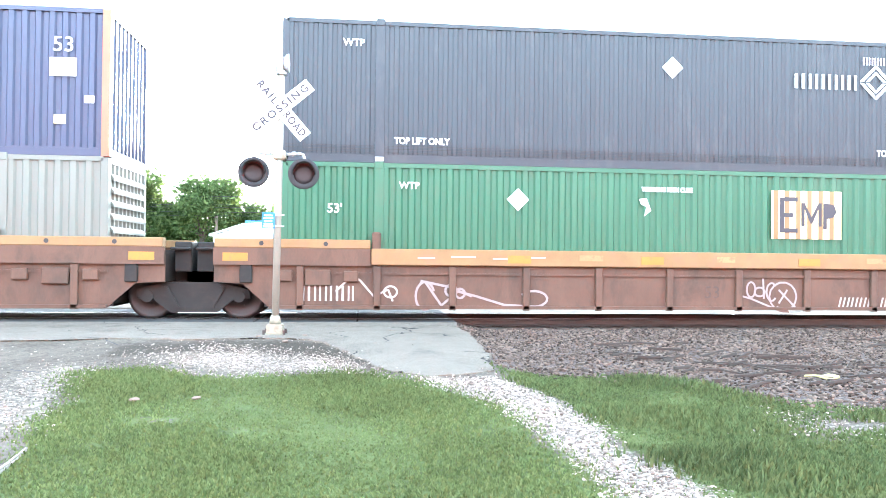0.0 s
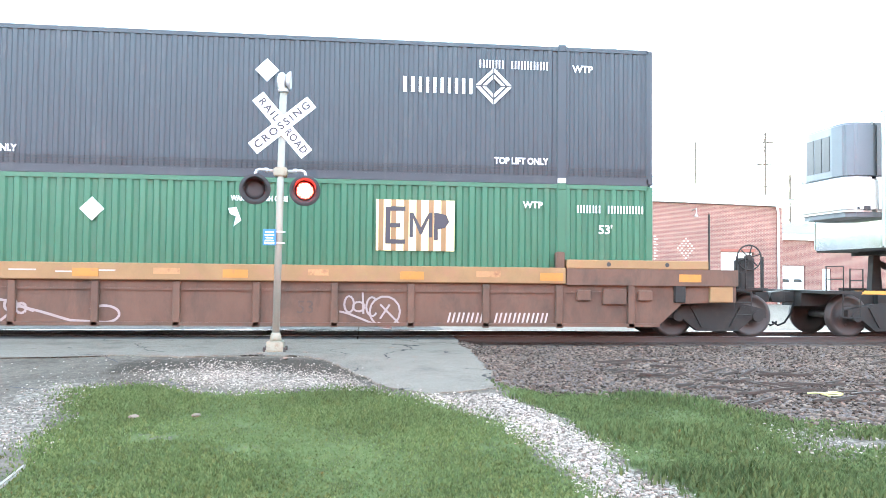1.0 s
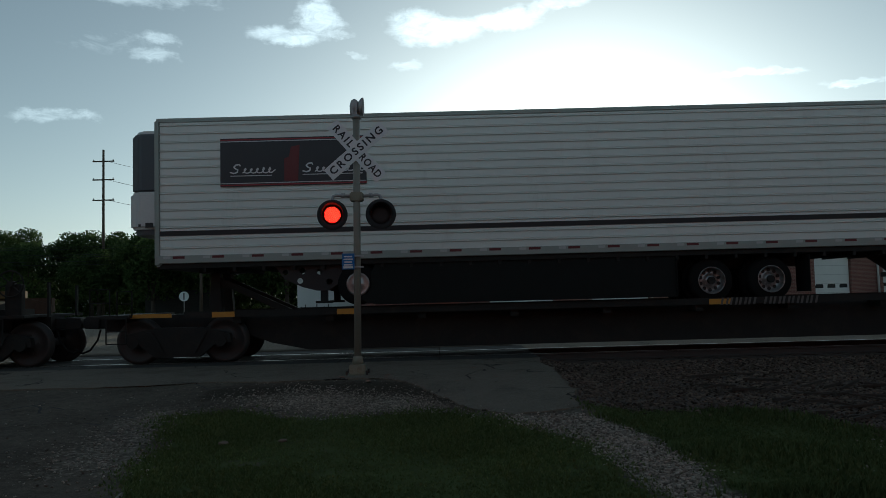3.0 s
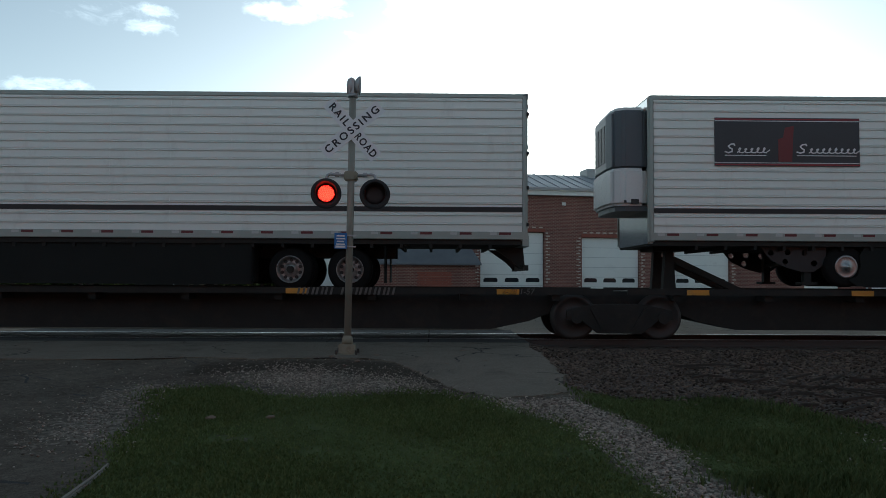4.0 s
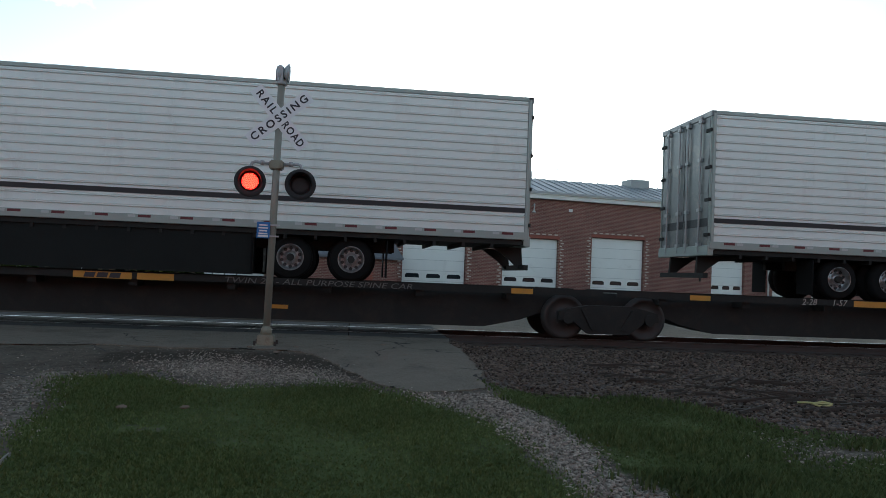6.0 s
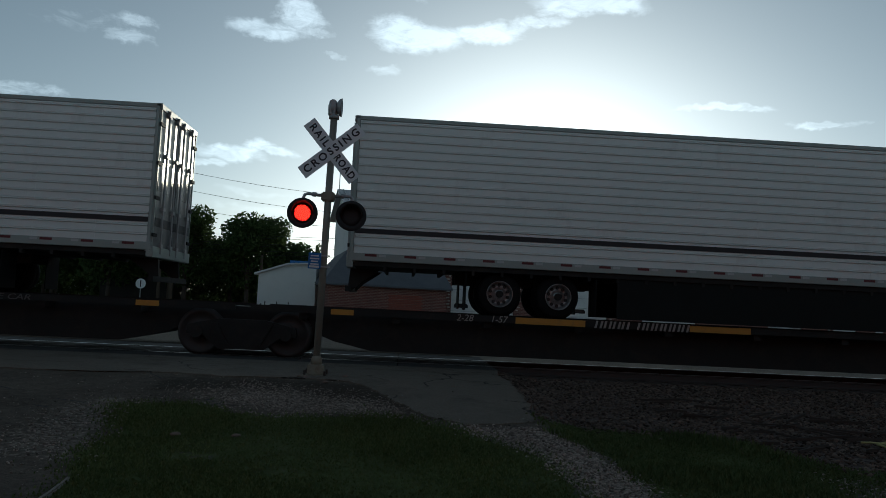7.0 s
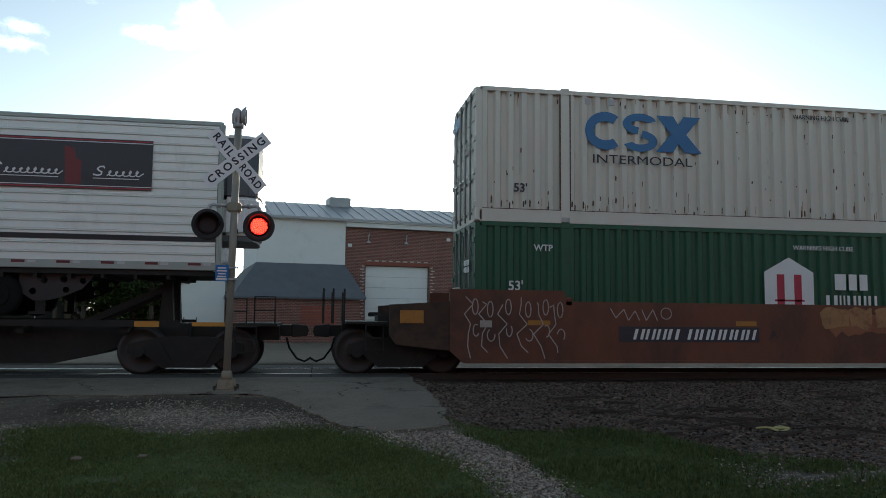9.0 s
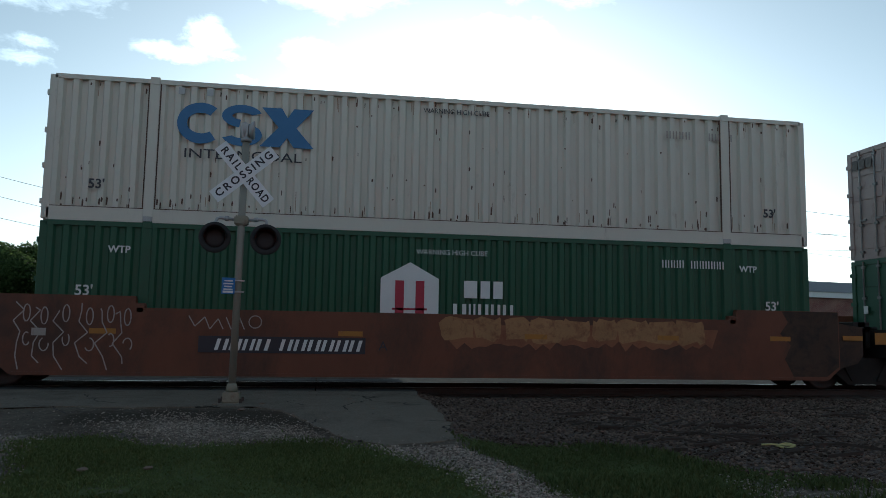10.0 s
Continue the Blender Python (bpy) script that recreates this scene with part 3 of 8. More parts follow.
def coupler(parent, x, s):
    """Draft gear and knuckle with a hanging air hose; s is the way out of the car."""
    bm = bmesh.new()
    box(bm, min(x - s * 0.5, x + s * 0.35), max(x - s * 0.5, x + s * 0.35), -0.1, 0.1, 0.74, 0.98)
    prism(bm, [(x + s * 0.3, 0.72), (x + s * 0.3, 1.0), (x + s * 0.62, 0.97), (x + s * 0.66, 0.85), (x + s * 0.62, 0.74)], -0.17, 0.17)
    part("coupler", bev(bm, 0.015, 1), "dark_steel", parent)
    bm = bmesh.new()
    pts = [(x + s * 0.2, -0.32, 0.72), (x + s * 0.26, -0.32, 0.5), (x + s * 0.42, -0.33, 0.28), (x + s * 0.58, -0.34, 0.22), (x + s * 0.72, -0.34, 0.3)]
    tube(bm, pts, 0.022, 8)
    part("air_hose", bm, "rubber", parent)


def brake_stand(parent, x):
    bm = bmesh.new()
    box(bm, x - 0.17, x + 0.17, -1.05, -0.85, 1.0, 1.72)
    box(bm, x - 0.3, x + 0.3, -1.2, -0.6, 0.98, 1.06)
    stand = part("brake_stand", bev(bm, 0.03, 1), "dark_steel", parent)
    bm = bmesh.new()
    n = 24
    ring = [(x + 0.27 * math.cos(2 * math.pi * i / n), -1.13, 1.72 + 0.27 * math.sin(2 * math.pi * i / n)) for i in range(n + 1)]
    tube(bm, ring, 0.016, 6)
    for k in range(6):
        a = 2 * math.pi * k / 6 + 0.3
        cyl(bm, (x, -1.12, 1.72), (x + 0.27 * math.cos(a), -1.13, 1.72 + 0.27 * math.sin(a)), 0.013, n=6)
    cyl(bm, (x, -1.0, 1.72), (x, -1.16, 1.72), 0.06, n=12)
    part("brake_wheel", bm, "dark_steel", stand, "round spoked handbrake wheel")


def handrail(parent, x0, x1, y, z0, z1):
    bm = bmesh.new()
    tube(bm, [(x0, y, z0), (x0, y, z1), (x1, y, z1), (x1, y, z0)], 0.016, 6)
    cyl(bm, (x0, y, (z0 + z1) / 2), (x1, y, (z0 + z1) / 2), 0.014, n=6)
    part("handrail", bm, "dark_steel", parent)


def step_iron(parent, x0, x1, y, zs):
    bm = bmesh.new()
    for z in zs:
        cyl(bm, (x0, y, z), (x1, y, z), 0.014, n=6)
    for x in (x0, x1):
        cyl(bm, (x, y, min(zs)), (x, y, max(zs)), 0.014, n=6)
    part("step_ladder", bm, "dark_steel", parent)


def well_car(label, u, style, bogies, free_ends):
    """One unit of an intermodal well car, 53 foot well. bogies: places; free_ends: ends with coupler and handbrake."""
    car = tagged(empty("well_car", u), label, "railway wagon", "double-stack wagons of the train")
    side = "rust_side" if style == 1 else "red_side"
    left = 9.9 if -1 in free_ends else 9.27      # half lengths: a shared bogie leaves a gap
    right = 9.9 if 1 in free_ends else 9.27
    for s in (-1, 1):
        if style == 1:
            bm = bmesh.new()
            prism(bm, [(-8.2, 0.26), (8.2, 0.26), (8.72, 0.73), (right, 0.76), (right, 1.28), (right - 0.5, 1.43), (0.5 - left, 1.43), (-left, 1.28), (-left, 0.76), (-8.72, 0.73)], s * 1.36, s * 1.42)
            panel = part("side_sheet", bm, side, car)
            for x in np.arange(-7.6, 7.7, 1.52):
                bm = bmesh.new()
                box(bm, x - 0.07, x + 0.07, min(s * 1.41, s * 1.5), max(s * 1.41, s * 1.5), 0.22, 1.1)
                part("rib", bev(bm, 0.012, 1), "rust_side", panel)
            bm = bmesh.new()
            box(bm, -8.2, 8.2, min(s * 1.41, s * 1.46), max(s * 1.41, s * 1.46), 0.93, 0.97)
            box(bm, -8.2, 8.2, min(s * 1.38, s * 1.5), max(s * 1.38, s * 1.5), 0.245, 0.31)
            part("stringer", bm, side, car)
            bm = bmesh.new()
            box(bm, -6.2, 6.2, min(s * 1.34, s * 1.53), max(s * 1.34, s * 1.53), 1.12, 1.45)
            part("top_chord", bev(bm, 0.015, 1), "tan", car, "faded yellow top chord with scuffs")
            for e in (-1, 1):
                bm = bmesh.new()
                box(bm, min(e * 6.22, e * 9.25), max(e * 6.22, e * 9.25), min(s * 1.3, s * 1.53), max(s * 1.3, s * 1.53), 1.44, 1.62)
                part("end_sill", bev(bm, 0.015, 1), "tan", car)
                bm = bmesh.new()
                far = right if e > 0 else left
                box(bm, min(e * 6.22, e * far), max(e * 6.22, e * far), min(s * 1.4, s * 1.52), max(s * 1.4, s * 1.52), 1.1, 1.44)
                part("end_chord", bm, "rust_side", car)
                for x, w, z0, z1, mt in ((6.6, 0.3, 0.78, 1.0, "rust_side"), (7.25, 0.5, 0.7, 1.02, "rust_side"), (7.9, 0.3, 0.78, 1.0, "rust_side"), (8.65, 0.24, 0.75, 1.12, "dark_steel"), (9.55, 0.5, 0.76, 1.1, "tan"))[:5 if e in free_ends else 4]:
                    bm = bmesh.new()
                    box(bm, e * x - w / 2, e * x + w / 2, min(s * 1.4, s * 1.5), max(s * 1.4, s * 1.5), z0, z1)
                    part("bracket", bev(bm, 0.02, 1), mt, car)
                for k in (7.1, 8.35):
                    bm = bmesh.new()
                    cyl(bm, (e * k, s * 1.53, 1.53), (e * k, s * 1.536, 1.53), 0.045, n=12)
                    part("hole", bm, "black", car)
            for x in (-8.85, -3.2, -0.4, 3.05, 5.9, 8.85):
                bm = bmesh.new()
                y = s * (1.545 if abs(x) < 6.2 else 1.525)
                box(bm, x - 0.24, x + 0.24, min(s * 1.5, y), max(s * 1.5, y), 1.18, 1.34)
                part("reflector", bm, "amber", car)
            for x, w in ((1.2, 0.4), (4.6, 0.5), (-1.7, 0.5)):
                bm = bmesh.new()
                box(bm, x - w / 2, x + w / 2, min(s * 1.5, s * 1.535), max(s * 1.5, s * 1.535), 1.24, 1.36)
                part("plate", bm, "scuff", car)
        else:
            bm = bmesh.new()
            prism(bm, [(-8.35, 0.265), (8.35, 0.265), (8.62, 0.5), (8.62, 1.75), (6.2, 1.75), (6.15, 1.53), (-6.15, 1.53), (-6.2, 1.75), (-8.62, 1.75), (-8.62, 0.5)], s * 1.36, s * 1.5)
            part("side_sheet", bm, side, car)
            # end pieces in a darker brown than the side sheet
            for e, far in ((-1, left), (1, right)):
                bm = bmesh.new()
                prism(bm, [(e * 8.62, 0.5), (e * (far - 0.2), 0.62), (e * (far - 0.05), 0.8), (e * (far - 0.05), 1.42), (e * 8.62, 1.5)], s * 1.36, s * 1.475)
                part("end_sheet", bm, "dark_oxide_red", car, "dark brown-red end plate")
            bm = bmesh.new()
            box(bm, -8.3, 8.3, min(s * 1.38, s * 1.515), max(s * 1.38, s * 1.515), 0.25, 0.31)
            part("stringer", bm, side, car)
            for x, z in ((-9.4, 1.18), (-6.75, 1.08), (-2.1, 1.1), (1.7, 1.1), (4.6, 1.12), (7.2, 1.14), (8.95, 1.18)):
                bm = bmesh.new()
                w, h = (0.24, 0.13) if abs(x) > 9 else (0.24, 0.05)
                box(bm, x - w, x + w, min(s * 1.5, s * 1.508), max(s * 1.5, s * 1.508), z - h, z + h)
                part("reflector", bm, "amber", car)
            bm = bmesh.new()
            box(bm, -8.0, -7.75, min(s * 1.5, s * 1.507), max(s * 1.5, s * 1.507), 0.98, 1.12)
            part("plate", bm, "decal_grey", car)
    bm = bmesh.new()
    box(bm, -8.3, 8.3, -1.37, 1.37, 0.27, 0.33)
    for e in (-1, 1):
        prism(bm, [(e * 8.15, 0.28), (e * 8.3, 0.28), (e * 8.3, 1.2), (e * 9.2, 1.2), (e * 9.2, 1.38), (e * 8.15, 1.38)], -1.36, 1.36)
        box(bm, min(e * 9.0, e * 10.0), max(e * 9.0, e * 10.0), -0.45, 0.45, 0.7, 1.2)
        box(bm, min(e * 9.1, e * 9.25), max(e * 9.1, e * 9.25), -1.3, 1.3, 0.75, 1.25)
    part("underframe", bm, "dark_steel", car)
    for x in (-6.1, 6.1):
        for s in (-1, 1):
            bm = bmesh.new()
            box(bm, x - 0.09, x + 0.09, min(s * 1.32, s * 1.5), max(s * 1.32, s * 1.5), 1.42, 1.78 if style == 1 else 1.62)
            part("guide_post", bev(bm, 0.03, 1), side, car)
    for x in bogies:
        bogie(car, x)
    for e in (-1, 1):
        if e not in free_ends:
            bm = bmesh.new()
            box(bm, *sorted((e * 9.35, e * 9.68)), -1.0, 1.0, 0.95, 1.55)
            box(bm, *sorted((e * 9.3, e * 9.68)), -1.2, 1.2, 1.38, 1.44)
            part("articulation", bev(bm, 0.02, 1), "dark_steel", car)
    for e in free_ends:
        bm = bmesh.new()
        box(bm, min(e * 9.85, e * 10.75), max(e * 9.85, e * 10.75), -0.3, 0.3, 0.72, 1.05)
        box(bm, min(e * 9.85, e * 10.7), max(e * 9.85, e * 10.7), -1.25, 1.25, 1.02, 1.07)
        part("end_platform", bm, "dark_steel", car)
        if style == 1:
            brake_stand(car, e * 10.35)
            handrail(car, e * 10.0, e * 10.2, -1.25, 1.05, 1.75)
        for x in (10.72, 10.95, 11.15) if style == 2 else (10.9,):
            for y0, z1 in ((-0.7, 1.75), (0.5, 1.7)):
                bm = bmesh.new()
                box(bm, e * x - 0.02, e * x + 0.02, y0, y0 + 0.08, 1.02, z1)
                part("stanchion", bm, "dark_steel", car)
        step_iron(car, e * 9.95, e * 10.3, -1.3, (0.5, 0.75, 1.0))
        coupler(car, e * 10.7, e)
    return on_train(car, u)


def container(label, u, z, paint, door_end, pitch=0.28, posts=True, frame_paint=None, deep=0.042):
    """A 53 foot high-cube container: corrugated sides, rails, posts, castings, doors at one end."""
    box_ob = tagged(empty("container", u, 0, z), label, "shipping container", "containers on the wagons")
    fp = frame_paint or paint
    H, L, W = 2.89, 8.075, 1.295
    rail = 0.26 if paint == "cream" else 0.165
    spans = [(-L + 0.14, -6.2), (-6.02, 6.02), (6.2, L - 0.14)] if posts else [(-L + 0.14, L - 0.14)]
    for s in (-1, 1):
        bm = bmesh.new()
        for a, b in spans:
            n = max(1, round((b - a) / pitch))
            p = (b - a) / n
            xs = []
            for i in range(n):
                x = a + i * p
                xs += [(x, 0), (x + 0.36 * p, 0), (x + 0.5 * p, deep), (x + 0.86 * p, deep)]
            xs.append((b, 0))
            low = [bm.verts.new((x, s * (W - 0.012 - d), 0.15)) for x, d in xs]
            top = [bm.verts.new((x, s * (W - 0.012 - d), H - 0.08)) for x, d in xs]
            for i in range(len(xs) - 1):
                bm.faces.new((low[i], low[i + 1], top[i + 1], top[i]))
        part("side_wall", bm, paint, box_ob)
        bm = bmesh.new()
        box(bm, -L + 0.1, L - 0.1, min(s * W, s * (W - 0.07)), max(s * W, s * (W - 0.07)), H - 0.09, H)
        part("top_rail", bm, fp, box_ob)
        bm = bmesh.new()
        box(bm, -L + 0.1, L - 0.1, min(s * W, s * (W - 0.08)), max(s * W, s * (W - 0.08)), 0.0, rail)
        box(bm, -L + 0.1, L - 0.1, min(s * (W + 0.006), s * W), max(s * (W + 0.006), s * W), rail - 0.025, rail + 0.005)
        part("bottom_rail", bm, fp, box_ob)
        if paint == "cream":
            bm = bmesh.new()
            box(bm, -L + 0.15, L - 0.15, min(s * (W + 0.007), s * W), max(s * (W + 0.007), s * W), rail + 0.006, rail + 0.021)
            part("rust_line", bm, "rust_side", box_ob)
        for e in (-1, 1):
            bm = bmesh.new()
            x0, x1 = sorted((e * L, e * (L - 0.15)))
            box(bm, x0, x1, min(s * W, s * (W - 0.15)), max(s * W, s * (W - 0.15)), 0.02, H - 0.02)
            part("corner_post", bev(bm, 0.012, 1), fp, box_ob)
            if posts:
                bm = bmesh.new()
                box(bm, e * 6.11 - 0.1, e * 6.11 + 0.1, min(s * (W + 0.012), s * (W - 0.09)), max(s * (W + 0.012), s * (W - 0.09)), 0, H)
                part("lift_post", bev(bm, 0.012, 1), fp, box_ob)
                for zc in (0.06, H - 0.05):
                    bm = bmesh.new()
                    box(bm, e * 6.11 - 0.09, e * 6.11 + 0.09, min(s * (W + 0.022), s * (W - 0.1)), max(s * (W + 0.022), s * (W - 0.1)), zc - 0.06, zc + 0.06 + (0.03 if zc > 1 else 0))
                    part("corner_casting", bev(bm, 0.01, 1), "galvanised" if zc < 1 else fp, box_ob)
    bm = bmesh.new()
    box(bm, -L + 0.05, L - 0.05, -W + 0.05, W - 0.05, H - 0.04, H - 0.015)
    part("roof", bm, fp, box_ob)
    bm = bmesh.new()
    box(bm, -L + 0.05, L - 0.05, -W + 0.08, W - 0.08, 0.05, 0.12)
    part("floor_panel", bm, "dark_steel", box_ob)
    for e in (-1, 1):
        bm = bmesh.new()
        x0, x1 = sorted((e * L, e * (L - 0.12)))
        box(bm, x0, x1, -W + 0.15, W - 0.15, H - 0.12, H)
        part("header", bm, fp, box_ob)
        bm = bmesh.new()
        box(bm, x0, x1, -W + 0.15, W - 0.15, 0, 0.15)
        part("sill", bm, fp, box_ob)
        if e == door_end:
            for s in (-1, 1):
                bm = bmesh.new()
                x0, x1 = sorted((e * (L - 0.03), e * (L - 0.08)))
                y0, y1 = sorted((s * 0.01, s * (W - 0.15)))
                box(bm, x0, x1, y0, y1, 0.15, H - 0.12)
                for k in range(4):
                    zc = 0.28 + k * 0.64
                    a, b = sorted((e * (L - 0.03), e * (L - 0.01)))
                    box(bm, a, b, y0 + 0.05, y1 - 0.05, zc, zc + 0.5)
                door = part("door", bm, paint, box_ob)
                for y in (0.28, 0.82):
                    bm = bmesh.new()
                    cyl(bm, (e * (L + 0.02), s * y, 0.06), (e * (L + 0.02), s * y, H - 0.05), 0.022, n=8)
                    for zc in (0.2, 0.9, 1.9, 2.7):
                        box(bm, *sorted((e * (L - 0.02), e * (L + 0.04))), s * y - 0.06, s * y + 0.06, zc - 0.03, zc + 0.03)
                    box(bm, *sorted((e * (L + 0.02), e * (L + 0.05))), min(s * y, s * (y - 0.22)), max(s * y, s * (y - 0.22)), 1.0, 1.04)
                    part("lock_rod", bm, "door_steel", door)
                for zc in (0.35, 1.05, 1.75, 2.5):
                    bm = bmesh.new()
                    box(bm, *sorted((e * (L - 0.01), e * (L + 0.03))), min(s * (W - 0.2), s * (W + 0.01)), max(s * (W - 0.2), s * (W + 0.01)), zc - 0.05, zc + 0.05)
                    part("hinge", bm, fp, door)
        else:
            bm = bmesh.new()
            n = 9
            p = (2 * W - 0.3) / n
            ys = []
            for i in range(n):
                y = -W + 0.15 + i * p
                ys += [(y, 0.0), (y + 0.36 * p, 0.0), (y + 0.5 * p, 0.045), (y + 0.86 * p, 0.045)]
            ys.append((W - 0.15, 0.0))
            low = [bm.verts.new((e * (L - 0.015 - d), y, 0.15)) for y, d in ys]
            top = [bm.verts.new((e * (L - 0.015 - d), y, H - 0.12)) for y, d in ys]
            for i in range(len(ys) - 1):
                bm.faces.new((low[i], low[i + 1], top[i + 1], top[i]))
            # navy box: end wall takes pale cream paint, sunlight put into its colour
            part("end_wall", bm, "cream" if paint == "navy" else paint, box_ob, "corrugated end wall coloured pale as if sunlit" if paint == "navy" else "")
    return on_train(box_ob, u, z)


def spine_unit(u0, u1, left_free, right_free):
    """One articulated spine unit between two bogie centres; local x from 0 to its length."""
    n = u1 - u0
    car = tagged(empty("spine_car", u0), "dark grimy all-purpose spine wagon carrying a road trailer", "railway wagon", "spine wagons of the train")
    bm = bmesh.new()
    a0 = 1.3
    prism(bm, [(0.0, 0.62), (a0, 0.55), (a0 + 0.5, 0.36), (a0 + 1.3, 0.19), (n - a0 - 1.3, 0.19), (n - a0 - 0.5, 0.36), (n - a0, 0.55), (n, 0.62), (n, 1.0), (0, 1.0)], -0.55, 0.55)
    part("centre_sill", bm, "dark_steel", car)
    for s in (-1, 1):
        bm = bmesh.new()
        prism(bm, [(0.15, 0.93), (n - 0.15, 0.93), (n - 0.15, 1.06), (0.15, 1.06)], min(s * 1.08, s * 1.1), max(s * 1.08, s * 1.1))
        part("side_rail", bm, "dark_steel", car)
        for x in ((2.0, n - 0.75) if u0 > 50 else (1.6, 5.0, n - 1.9) if u0 > 30 else (0.95, 3.5, n - 6.6, n - 2.3)):
            bm = bmesh.new()
            y0, y1 = sorted((s * 1.1, s * 1.107))
            box(bm, x - 0.23, x + 0.23, y0, y1, 0.93, 1.04)
            part("reflector", bm, "yellow", car)
    for x in np.arange(1.2, n - 1, 1.9):
        bm = bmesh.new()
        box(bm, x - 0.08, x + 0.08, -1.0, 1.0, 0.8, 0.98)
        part("outrigger", bm, "dark_steel", car)
    return car


def wheel_pair(parent, x, y, z, side, name="wheel", rim_paint="rim", size=1.0):
    """Dual road wheel: tyre and a pressed rim with hand holes."""
    bm = bmesh.new()
    lathe(bm, [(0.29, -0.02), (0.33, 0.0), (0.44, 0.01), (0.49, 0.04), (0.505, 0.1), (0.505, 0.2), (0.49, 0.25), (0.44, 0.28), (0.3, 0.28), (0.285, 0.2), (0.285, 0.0), (0.29, -0.02)], (0, 0, 0), "y", 36, False)
    tyre = part(name, bm, "rubber", parent)
    tyre.matrix_basis = pose(x, y, z, 0, 0, 0 if side < 0 else 180) @ Matrix.Diagonal((size, 1, size, 1))
    bm = bmesh.new()
    lathe(bm, [(0.31, -0.02), (0.3, -0.03), (0.284, -0.01), (0.275, 0.12), (0.16, 0.13), (0.12, 0.08), (0.1, 0.06), (0.0, 0.055)], (0, 0, 0), "y", 36, False)
    for k in range(10):     # wheel nuts
        a = 2 * math.pi * k / 10
        cyl(bm, (0.135 * math.cos(a), 0.1, 0.135 * math.sin(a)), (0.135 * math.cos(a), 0.06, 0.135 * math.sin(a)), 0.012, n=6)
    rim = part("rim", bm, rim_paint, tyre, "rim with round hand holes")
    for k in range(10):
        a = 2 * math.pi * (k + 0.5) / 10
        bm = bmesh.new()
        cyl(bm, (0.215 * math.cos(a), 0.1235, 0.215 * math.sin(a)), (0.215 * math.cos(a), 0.113, 0.215 * math.sin(a)), 0.042, n=10)
        if k == 0:
            holes = bm
            cyl(holes, (0, 0.075, 0), (0, 0.03, 0), 0.085, n=14)
        else:
            tmp = bpy.data.meshes.new("tmp")
            bm.to_mesh(tmp)
            holes.from_mesh(tmp)
            bpy.data.meshes.remove(tmp)
            bm.free()
    me = bpy.data.meshes.new("rim_holes")
    holes.to_mesh(me)
    holes.free()
    me.materials.append(M["black"])
    rim.data.materials.append(M["black"])
    joined = bmesh.new()
    joined.from_mesh(rim.data)
    count = len(joined.faces)
    joined.from_mesh(me)
    joined.faces.ensure_lookup_table()
    for f in joined.faces[count:]:
        f.material_index = 1
    joined.to_mesh(rim.data)
    joined.free()
    bpy.data.meshes.remove(me)
    return tyre


def swash(count, parent, m):
    """Slanted flowing stroke with a tall first loop: stands in for a script that is not lettered."""
    line = [(0.15, 0.15), (0.13, 0.18), (0.06, 0.17), (0.02, 0.13), (0.05, 0.095), (0.1, 0.07), (0.09, 0.02), (0.02, 0.0), (-0.05, 0.02)]
    step = 0.125
    body = []
    for k in range(count):
        x = 0.2 + step * k
        body += [(x, 0.005), (x + 0.035, 0.03), (x + 0.07, 0.08), (x + 0.055, 0.098 + 0.012 * math.sin(5 * k)), (x + 0.03, 0.07), (x + 0.045, 0.01), (x + 0.085, 0.0)]
    body.append((0.24 + step * count, 0.06))
    mid = (0.14 + step * count) / 2
    bm, lift = bmesh.new(), 0.0
    for pts, r in ((line, 0.014), (body, 0.011), ([(-0.05, -0.055), (0.16 + step * count, -0.055)], 0.008)):
        for p, q in zip(pts, pts[1:]):
            lift += 0.0001
            p, q = Vector((p[0] - mid, p[1])), Vector((q[0] - mid, q[1]))
            side = Vector((p.y - q.y, q.x - p.x)).normalized() * r
            along = (q - p).normalized() * r * 0.6
            prism(bm, [tuple(v) for v in (p - along - side, q + along - side, q + along + side, p - along + side)], 0, 0.003 + lift, "z")
    ob = part("script", bm, "sign_white", parent, "white flowing script stroke")
    ob.matrix_basis = m


def holed_plate(outline, holes, y0, y1):
    """A flat plate with round holes cut through it; points are (x, z)."""
    bm = bmesh.new()
    loops = [outline] + [[(x + r * math.cos(2 * math.pi * i / 14), z + r * math.sin(2 * math.pi * i / 14)) for i in range(14)] for x, z, r in holes]
    edges = []
    for pts in loops:
        vs = [bm.verts.new((x, y0, z)) for x, z in pts]
        edges += [bm.edges.new((vs[i], vs[(i + 1) % len(vs)])) for i in range(len(vs))]
    faces = [f for f in bmesh.ops.triangle_fill(bm, use_beauty=True, edges=edges)["geom"] if isinstance(f, bmesh.types.BMFace)]
    grown = bmesh.ops.extrude_face_region(bm, geom=faces)["geom"]
    for v in grown:
        if isinstance(v, bmesh.types.BMVert):
            v.co.y = y1
    return bm


